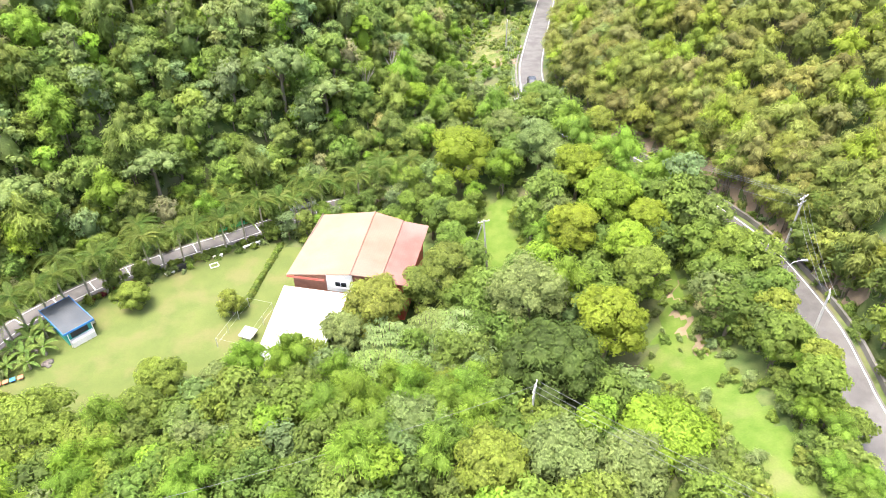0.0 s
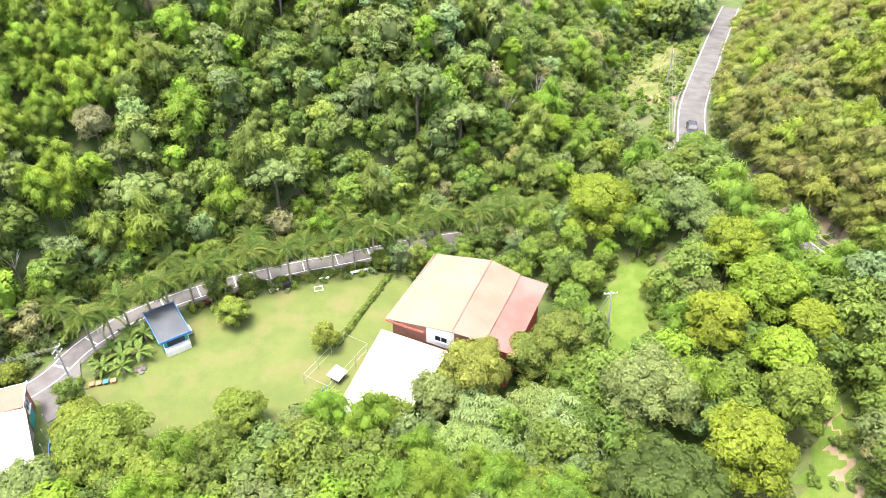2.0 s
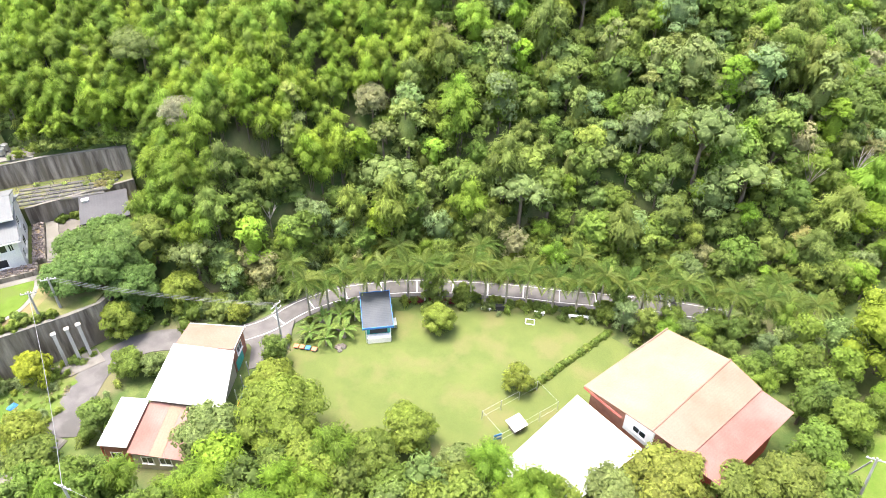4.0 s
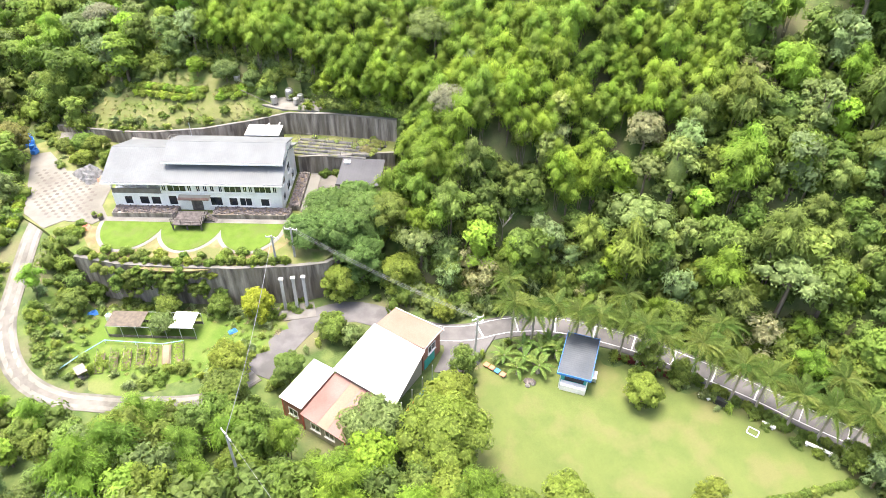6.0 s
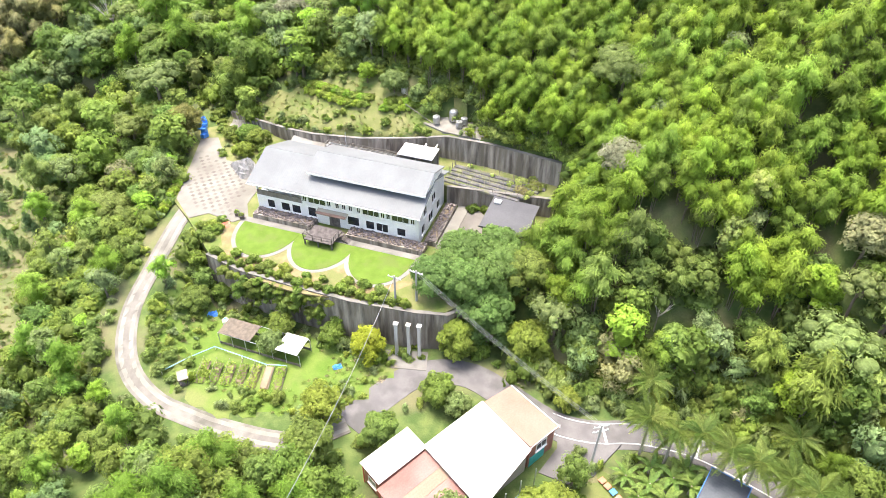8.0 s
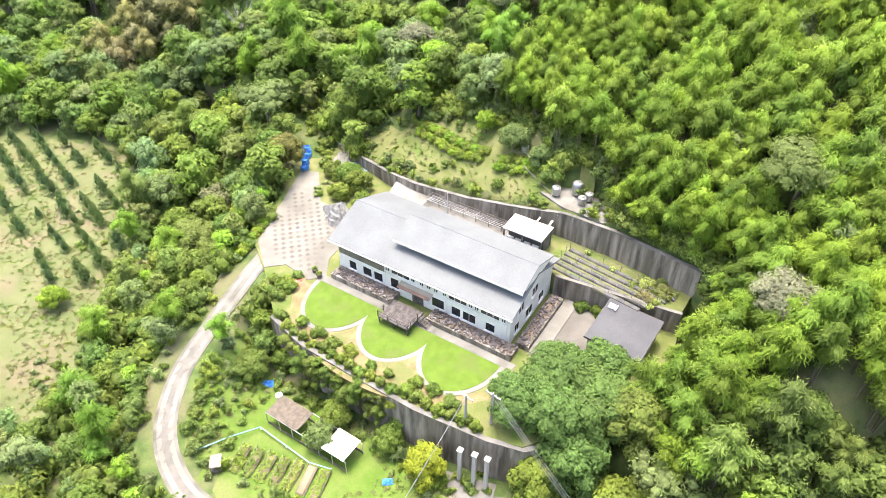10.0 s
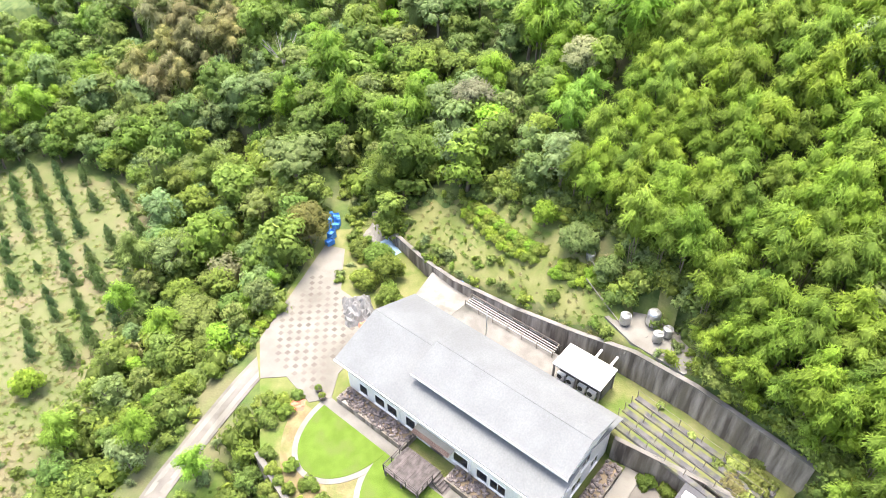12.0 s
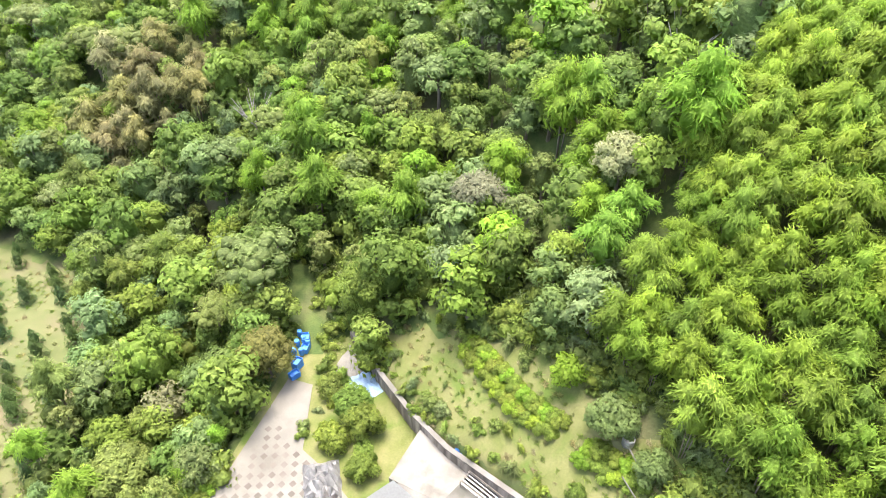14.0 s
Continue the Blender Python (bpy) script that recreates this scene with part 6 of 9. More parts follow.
# single trees: x, y, colour, crown radius, crown top above the ground, how deep the crown is, label
SINGLES = [
    (22.0, 42.4, "lime", 5.2, 4.8, 4.4, "broad tree with bright lime green leaves in the meadow"),
    (12.2, 51.6, "dark", 6.3, 12.0, 7.5, "large round dark green tree with dense leaves"),
    (19.6, 58.4, "vivid", 4.8, 11.5, 7.5, "large yellow-green tree with a domed crown"),
    (24.6, 64.6, "fresh", 3.4, 11.5, 7.0, "tall yellow-green tree beside the track"),
    (23.6, 69.0, "lime", 3.0, 12.2, 5.0, "bright lime green tree crown above its neighbours"),
    (23.0, 80.0, "vivid", 5.0, 11.5, 7.5, "large bright green tree near the road"), (20.2, 88.0, "vivid", 4.0, 10.5, 6.5, "large bright green tree near the clearing"), (27.6, 74.6, "vivid", 3.4, 9.5, 6.5, "bright green tree beside the asphalt"),
    (17.6, 74.4, "vivid", 4.0, 12.0, 6.5, "dense bright green tree beside the clearing"),
    (10.8, 64.6, "pale", 5.4, 12.0, 6.5, "wide grey-green tree with fine leaves"),
    (-8.8, 66.2, "gold", 4.6, 9.6, 8.0, "broad yellow-green bushy tree leaning over the hall roof"),
    (-3.7, 44.4, "pale", 5.0, 7.0, 5.5, "wide pale grey-green tree in the woodland"),
    (3.2, 99.0, "vivid", 6.0, 11.0, 8.0, "large light green tree beside the palm lane"),
    (10.6, 103.5, "pale", 3.4, 9.5, 6.0, "pale green tree beside the palm lane"),
    (15.8, 97.6, "pale", 3.8, 9.0, 6.0, "pale feathery tree near the clearing"), (17.0, 111.5, "mid", 3.8, 7.0, 5.0, "round leafy tree near the asphalt road"),
    (24.4, 96.0, "fresh", 2.8, 9.5, 7.0, "tall light green tree at the roadside"),
    (11.4, 39.4, "pale", 4.4, 7.6, 5.5, "wide pale green tree with drooping twigs"), (4.6, 38.4, "fresh", 4.0, 8.0, 5.5, "light green woodland tree"), (17.4, 37.6, "pale", 3.8, 6.6, 5.0, "pale green tree beside the meadow"),
    (33.0, 60.4, "dry", 2.8, 5.5, 4.0, "half-bare greyish tree beside the track"),
    (35.4, 63.6, "mid", 2.4, 6.4, 5.0, "leafy green roadside tree beside the asphalt"), (37.4, 56.4, "fresh", 2.3, 6.4, 5.2, "feathery light green roadside tree"), (38.2, 47.6, "fresh", 2.2, 6.2, 5.0, "feathery light green roadside tree"), (35.0, 56.6, "mid", 2.0, 5.0, 4.4, "leafy green roadside tree beside the track"), (38.4, 40.6, "mid", 2.0, 4.6, 4.0, "leafy green roadside tree beside the asphalt"), (33.6, 66.4, "fresh", 2.2, 6.0, 5.0, "light green tree beside the track"),
    (36.4, 52.0, "mid", 2.8, 7.0, 5.0, "leafy green roadside tree beside the asphalt"), (36.6, 44.5, "fresh", 2.6, 7.0, 5.0, "leafy green roadside tree beside the asphalt"),
    (36.2, 67.6, "fresh", 2.8, 7.0, 5.0, "leafy green roadside tree beside the asphalt"), (38.6, 60.0, "mid", 2.2, 6.0, 4.5, "leafy green roadside tree beside the asphalt"),
    (-12.6, 62.6, "pale", 3.2, 6.8, 5.5, "leafy grey-green tree below the hall"), (-3.6, 70.4, "olive", 3.0, 8.0, 6.5, "dense olive green tree beside the hall"), (-16.8, 58.8, "fresh", 2.6, 6.0, 5.0, "leafy light green tree below the canopy"), (1.4, 80.6, "mid", 2.8, 7.4, 6.0, "leafy green tree beside the hall"),
    (-43.5, 71.7, "fresh", 2.3, 4.4, 4.0, "small round tree standing alone on the lawn"),
    (-29.6, 70.4, "fresh", 1.9, 4.2, 3.8, "small light green tree beside the hedge"),
    (-27.6, 88.6, "mid", 2.0, 3.4, 3.0, "round leafy tree at the lawn's corner"),
    (-45.0, 79.0, "deep", 1.9, 2.8, 2.6, "round dark green bush between lawn and lane"),
    (-45.0, 46.6, "fresh", 5.0, 8.4, 5.2, "wide umbrella-shaped pale green tree"),
    (-48.6, 40.4, "pale", 3.4, 8.0, 4.0, "umbrella-shaped pale green tree beside the building"),
    (-43.8, 38.6, "lime", 3.0, 8.6, 5.0, "bright lime green tree below the lawn"), (-37.4, 44.6, "fresh", 3.4, 8.0, 5.5, "leafy tree below the lawn"),
    (-34.0, 55.6, "fresh", 3.2, 5.6, 4.6, "leafy tree at the lawn's edge"), (-34.6, 50.0, "mid", 3.3, 6.6, 5.0, "leafy tree at the lawn's edge"),
    (-27.0, 55.6, "pale", 2.6, 5.2, 4.0, "grey-green tree at the lawn's edge"),
    (0.4, 73.6, "olive", 3.8, 9.2, 7.5, "dense olive green tree beside the hall"), (2.6, 86.0, "fresh", 2.6, 7.0, 5.0, "light green tree beside the hall"),
    (15.6, 107.0, "mid", 3.0, 8.0, 5.5, "leafy tree near the asphalt road"), (18.4, 94.0, "pale", 3.2, 7.5, 5.0, "pale green tree beside the clearing"),
    (11.4, 87.0, "fresh", 1.5, 3.4, 3.0, "small leafy tree in the clearing"),
    (-74.4, 32.4, "yellow", 2.3, 5.0, 4.2, "round bright yellow-green tree before the retaining wall"),
    (-79.6, 41.4, "leafy", 3.6, 4.8, 4.4, "broad dense green tree beside the courtyard"), (-83.4, 45.2, "leafy", 4.2, 5.4, 5.0, "broad dense green tree beside the courtyard"), (-80.2, 48.8, "leafy", 4.3, 5.8, 5.4, "broad dense green tree beside the courtyard"),
    (-86.2, 49.8, "leafy", 3.2, 4.0, 3.8, "broad dense green tree beside the courtyard"), (-76.0, 47.2, "leafy", 4.0, 9.0, 8.0, "broad dense green tree above the lane"), (-74.2, 43.4, "fresh", 2.5, 5.6, 5.0, "leafy tree at the foot of the retaining wall"),
    (-81.4, 43.0, "leafy", 3.0, 4.6, 4.2, "broad dense green tree beside the courtyard"), (-78.4, 45.0, "leafy", 3.2, 5.2, 5.0, "broad dense green tree beside the courtyard"),
    (-72.6, 51.8, "fresh", 3.0, 6.4, 5.6, "leafy tree above the lane"), (-79.0, 52.6, "olive", 3.2, 7.5, 6.5, "leafy tree above the lane"),
    (-92.3, -22.1, "lime", 2.0, 3.2, 2.6, "small airy yellow-green tree at the orchard's edge"),
    (-67.4, 40.6, "mid", 2.2, 3.8, 3.4, "leafy tree between lane and building"), (-65.4, 42.6, "pale", 1.7, 3.2, 2.8, "pale leafy tree between lane and building"),
    (-65.2, 27.4, "fresh", 2.6, 5.4, 4.6, "feathery light green tree below the drive"),
    (-61.4, 33.6, "olive", 2.2, 5.0, 4.2, "leafy tree beside the building"), (-59.6, 26.6, "olive", 2.8, 6.4, 5.0, "leafy tree beside the drive"),
    (-51.4, 50.4, "fresh", 3.1, 5.0, 4.4, "round grey-green tree at the lawn's corner"),
    (-74.0, 46.0, "mid", 1.5, 2.0, 1.9, "clipped round bush beside the lane"), (-71.8, 53.0, "fresh", 1.6, 2.8, 2.5, "round bush above the lane"), (-65.6, 55.4, "fresh", 1.7, 2.8, 2.6, "round bright bush beside the lane"),
    (-120.6, 32.7, "lime", 1.7, 3.4, 2.6, "small airy yellow-green fruit tree on the slope"), (-117.1, 37.0, "pale", 2.2, 3.8, 3.2, "small airy fruit tree on the slope"),
    (-117.6, 12.8, "mid", 2.2, 3.2, 3.0, "leafy shrub tree behind the forecourt"), (-113.6, 12.4, "fresh", 1.7, 2.4, 2.3, "leafy shrub behind the forecourt"), (-119.4, 9.4, "olive", 1.6, 2.0, 2.0, "reddish green shrub behind the forecourt"), (-111.6, 16.2, "mid", 1.6, 2.4, 2.3, "leafy shrub beside the bleached pad"),
    (-112.4, 35.4, "deep", 0.9, 1.2, 1.2, "round dark bush on the dry slope"), (-116.0, 14.6, "mid", 2.1, 3.4, 3.0, "leafy tree behind the forecourt"), (-114.0, 40.6, "pale", 1.6, 2.8, 2.4, "pale shrub below the water tanks"),
    (-79.4, 21.4, "mid", 1.9, 3.6, 3.2, "leafy tree before the retaining wall"), (-76.6, 20.2, "pale", 1.8, 3.2, 2.8, "grey-green tree over the chicken run"), (-77.4, 27.6, "mid", 1.8, 3.2, 2.8, "leafy tree before the retaining wall"),
    (-86.6, 12.4, "mid", 1.6, 2.8, 2.6, "leafy tree below the forecourt"), (-84.6, 9.6, "olive", 2.2, 2.6, 2.5, "spreading olive green shrub beside the drive"),
    (-101.0, -2.6, "olive", 2.3, 6.2, 5.4, "tall greyish tree below the drive"), (-106.0, -8.0, "vine", 4.2, 6.0, 4.8, "wide pale green tree beside the orchard"),
]


# trees that stand out on the hills: x, y, height of the top, colour, radius, depth of the crown, label
HILL_TREES = [
    (-99.7, 67.6, 29.0, "umbrella", 4.6, 3.4, "wide pale umbrella-shaped tree above the bamboo"),
    (-84.8, 64.1, 23.8, "silver", 3.0, 3.2, "blue-green umbrella-shaped tree above the bamboo"),
    (-77.0, 76.9, 24.6, "palelime", 1.7, 4.5, "pale yellow-green tree standing in the bamboo"),
    (-70.6, 87.2, 22.6, "cream", 2.7, 5.0, "bleached cream-coloured tree with dry leaves"),
    (-68.4, 82.2, 17.8, "lime", 1.9, 5.5, "slender lime green tree beside the bamboo"),
    (-60.4, 79.2, 9.8, "lime", 2.8, 6.0, "bright lime green tree behind the palms"),
    (-28.6, 119.9, 28.6, "lime", 2.4, 7.5, "tall slender lime green tree in the forest"),
    (-15.6, 129.5, 22.8, "lime", 2.5, 9.0, "tall slender lime green tree in the forest"),
    (-5.7, 122.8, 12.0, "lime", 3.3, 4.5, "broad bright green tree at the forest's edge"),
    (-119.3, 2.4, 12.6, "rust", 3.2, 5.5, "olive brown tree beside the parked truck"),
    (-138.2, 19.6, 23.4, "silver", 3.0, 3.4, "silvery umbrella-shaped tree on the hill"),
    (-137.4, 33.3, 31.2, "cream", 3.0, 4.0, "whitish feathery tree standing in the bamboo"),
    (-136.2, -0.7, 15.0, "deep", 2.2, 7.0, "dark green cone-shaped forest tree"),
    (-142.4, -6.8, 17.4, "mid", 2.2, 8.0, "tall pointed light green forest tree"),
    (-127.9, 10.5, 17.0, "mid", 3.0, 7.0, "leafy green tree at the forest's edge"),
    (-59.1, 85.1, 11.2, "palelime", 2.2, 5.0, "leafy yellow-green tree on the lower slope"),
]


def plant_singles():
    for i, (x, y, ztop, k, R, deep, label) in enumerate(HILL_TREES):
        top = max(deep + 0.8, ztop - ground_at(x, y))
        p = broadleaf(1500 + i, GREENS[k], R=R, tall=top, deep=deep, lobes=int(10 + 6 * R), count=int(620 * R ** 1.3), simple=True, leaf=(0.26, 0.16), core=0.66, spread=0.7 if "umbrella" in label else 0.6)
        crown_and_trunk("tree", p, pose(x, y, ground_at(x, y)), label, "")
        KEEP.append((x, y, R * 0.45))
    for i, (x, y, k, R, top, deep, label) in enumerate(SINGLES):
        n = int(np.clip(560 * R ** 1.4, 420, 5000))
        sz = 0.22 if R < 2.2 else 0.29
        flat = "umbrella" in label
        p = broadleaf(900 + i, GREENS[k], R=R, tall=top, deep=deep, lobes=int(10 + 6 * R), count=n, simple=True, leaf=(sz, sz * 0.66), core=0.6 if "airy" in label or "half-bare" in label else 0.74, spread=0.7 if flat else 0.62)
        crown_and_trunk("tree", p, pose(x, y, base_z(x, y)), label, "")
        if top > 2.5:
            KEEP.append((x, y, R * (0.82 if R > 3.5 else 0.62)))


plant_singles()


def palm(x, y, tall, seed, label="tall palm with arching feathery fronds beside the lane"):
    rng = random.Random(seed)
    t = thing("palm_tree", label, "palm tree", "palms along the lane", pose(x, y, base_z(x, y), 0, 0, rng.uniform(0, 360)))
    part("trunk", PALM_TRUNK, PALM_BARK, t).scale = (1, 1, tall)
    n = rng.randint(18, 22)
    for k in range(n):
        lift = 96 - 112 * (k / n) ** 0.9 + rng.uniform(-8, 8)
        f = part("frond", PALM_FROND[k % 3], None, t, at=pose(0, 0, tall * 0.98, 0, 0, k * 137.5 + rng.uniform(-12, 12)) @ pose(0, 0, 0, 0, -lift * 0.62, 0))
        s = rng.uniform(0.85, 1.15)
        f.scale = (s, s, s)
    part("crownshaft", PALM_SHAFT, None, t, at=pose(0, 0, tall * 0.93))
    return t


def frond_mesh(seed, length=2.7, pairs=26, col=(0.22, 0.29, 0.07)):
    """One feathery frond along +x that arches down at its tip."""
    rng = np.random.default_rng(seed)
    p = Plant(col)
    t = np.linspace(0, 1, 9)
    spine = np.stack([length * (t - 0.12 * t ** 3), np.zeros(9), length * (0.38 * t - 1.05 * t ** 2.4)], 1)
    m = Mesh().tube([tuple(q) for q in spine], list(np.linspace(0.05, 0.012, 9)), 4, cap=False)
    f = np.array(m.f)
    p.put(np.array(m.v), np.concatenate([f[:, [0, 1, 2]], f[:, [0, 2, 3]]]))
    for k in range(pairs):
        u = 0.14 + 0.86 * k / (pairs - 1)
        c = np.array([np.interp(u, t, spine[:, j]) for j in range(3)])
        ln = 0.72 * np.sin(np.pi * (0.14 + 0.8 * u)) * length / 2.7
        for sd in (-1, 1):
            d = unit(np.array([0.55, sd, -0.32 + rng.normal(0, 0.12)]))
            w = np.array([0.085, 0, 0.03])
            v = np.stack([c - w, c + d * ln * 0.5 + w, c + d * ln - np.array([0, 0, 0.22 * ln]), c + d * ln * 0.5 - w])
            p.put(v, np.array([[0, 2, 1], [0, 3, 2]]))
    p.done()
    return tri_mesh("frond", p.v, p.f, p.c, [LEAF])


PALM_FROND = [frond_mesh(1), frond_mesh(2, 2.4, 24, (0.28, 0.35, 0.10)), frond_mesh(3, 2.9, 27, (0.17, 0.25, 0.06))]
PALM_TRUNK = Mesh().tube([(0, 0, -0.04), (0, 0, 0.1), (0.0, 0, 0.5), (0, 0, 0.93)], [0.2, 0.16, 0.15, 0.12], 9).data("trunk", PALM_BARK, True)
_pl = Plant((0.12, 0.19, 0.05))
_m = Mesh().tube([(0, 0, 0), (0, 0, 0.3), (0, 0, 0.7)], [0.12, 0.15, 0.07], 8)
_f = [q for q in _m.f if len(q) == 4]
_f = np.array(_f)
_pl.put(np.array(_m.v), np.concatenate([_f[:, [0, 1, 2]], _f[:, [0, 2, 3]]])).done()
PALM_SHAFT = tri_mesh("crownshaft", _pl.v, _pl.f, _pl.c, [LEAF])


def plant_palms():
    rng = random.Random(12)
    p = smooth_line(PALM_ROAD, 0.5)
    d = np.gradient(p[:, :2], axis=0)
    d /= np.linalg.norm(d, axis=1)[:, None]
    s = np.concatenate([[0], np.cumsum(np.linalg.norm(np.diff(p[:, :2], axis=0), axis=1))])

    def at(dist, off):
        i = int(np.searchsorted(s, dist))
        return p[i, 0] - d[i, 1] * off, p[i, 1] + d[i, 0] * off
    k = 0
    for dist in np.arange(27, 98, 3.05):
        k += 1
        x, y = at(dist + rng.uniform(-0.6, 0.6), 2.7 + rng.uniform(0, 0.7))
        palm(x, y, rng.uniform(5.6, 7.6), k)
    for dist in (31, 44, 57, 70, 83, 97):
        k += 1
        x, y = at(dist + rng.uniform(-1, 1), -2.8 - rng.uniform(0, 0.9))
        palm(x, y, rng.uniform(4.4, 5.6), k)


plant_palms()


def banana(x, y, seed, size=1.0, label="banana plant with broad torn arching leaves"):
    """A banana plant: a thick stem and broad leaves with a midrib."""
    rng = random.Random(seed)
    t = thing("banana_plant", label, "banana plant", "banana plants", pose(x, y, base_z(x, y), 0, 0, rng.uniform(0, 360)))
    part("stem", Mesh().tube([(0, 0, -0.1), (0, 0, 0.8 * size), (0, 0, 1.6 * size)], [0.16 * size, 0.13 * size, 0.08 * size], 8), PALM_BARK, t)
    for k in range(9):
        up = 70 - 8.5 * k + rng.uniform(-8, 8)
        f = part("leaf", BANANA_LEAF[k % 2], None, t, at=pose(0, 0, 1.45 * size, 0, 0, k * 137.5 + rng.uniform(-20, 20)) @ pose(0, 0, 0, 0, -up * 0.7, 0))
        f.scale = (size, size, size)
    return t


def banana_leaf(seed):
    rng = np.random.default_rng(seed)
    p = Plant((0.15, 0.225, 0.05))
    t = np.linspace(0, 1, 11)
    sx, sz = 2.2 * (t - 0.1 * t ** 3), 2.2 * (0.3 * t - 0.6 * t ** 2.3)
    w = 0.28 * np.sin(np.pi * np.clip(t * 0.9 + 0.06, 0, 1)) ** 0.7
    for k in range(10):
        for sd in (-1, 1):
            tear = rng.uniform(0.78, 0.98)
            v = np.array([(sx[k], 0, sz[k]), (sx[k + 1], 0, sz[k + 1]), (sx[k + 1] * tear + sx[k] * (1 - tear), sd * w[k + 1], sz[k + 1] - 0.12 * w[k + 1]), (sx[k], sd * w[k], sz[k] - 0.12 * w[k])])
            p.put(v, np.array([[0, 1, 2], [0, 2, 3]]))
    p.done()
    return tri_mesh("leaf", p.v, p.f, p.c, [LEAF])


BANANA_LEAF = [banana_leaf(1), banana_leaf(2)]
for _i, (_x, _y, _sz) in enumerate(((-54.2, 61.6, 1.0), (-53.0, 60.0, 0.9), (-54.6, 64.2, 1.1), (-52.2, 62.6, 1.0), (-55.6, 66.0, 1.0), (-56.2, 62.4, 0.9), (-53.6, 65.8, 1.0), (-55.4, 59.4, 0.9), (-97.0, -3.4, 1.2), (-98.6, -2.0, 1.1), (-95.4, -4.2, 1.0), (-96.2, -1.6, 0.9), (-108.5, 1.0, 1.0))):
    banana(_x, _y, 70 + _i, _sz)


def plant_orchard():
    u, n = Vector((0.64, 0.768)), Vector((-0.768, 0.64))
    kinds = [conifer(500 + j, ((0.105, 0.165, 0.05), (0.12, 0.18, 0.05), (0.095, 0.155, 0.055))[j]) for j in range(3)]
    meshes = []
    for p in kinds:
        pair = []
        for nm, keep, mt in (("crown", ~p.wood, LEAF), ("trunk", p.wood, BARK)):
            f = p.f[keep]
            used = np.unique(f)
            back = np.zeros(len(p.v), int)
            back[used] = np.arange(len(used))
            pair.append((nm, tri_mesh(nm, p.v[used], back[f], p.c[used], [mt], normals=p.nv[used])))
        meshes.append(pair)
    rng = random.Random(3)
    for row in (47.4, 50.9, 54.4, 57.9, 61.3, 64.6, 67.9, 71.4, 75.2):
        for s in np.arange(-126, -78, 2.8):
            if rng.random() < 0.18 or (row < 56 and s > -97):
                continue
            q = u * (s + rng.uniform(-0.3, 0.3)) + n * (row + rng.uniform(-0.25, 0.25))
            if not bool(inside(np.array([q.x]), np.array([q.y]), ORCHARD)[0]):
                continue
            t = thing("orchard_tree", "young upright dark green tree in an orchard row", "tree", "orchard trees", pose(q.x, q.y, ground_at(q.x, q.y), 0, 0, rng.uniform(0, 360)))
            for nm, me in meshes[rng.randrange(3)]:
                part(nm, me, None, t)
            sc = rng.uniform(0.8, 1.3)
            t.scale = (sc, sc, sc)


plant_orchard()


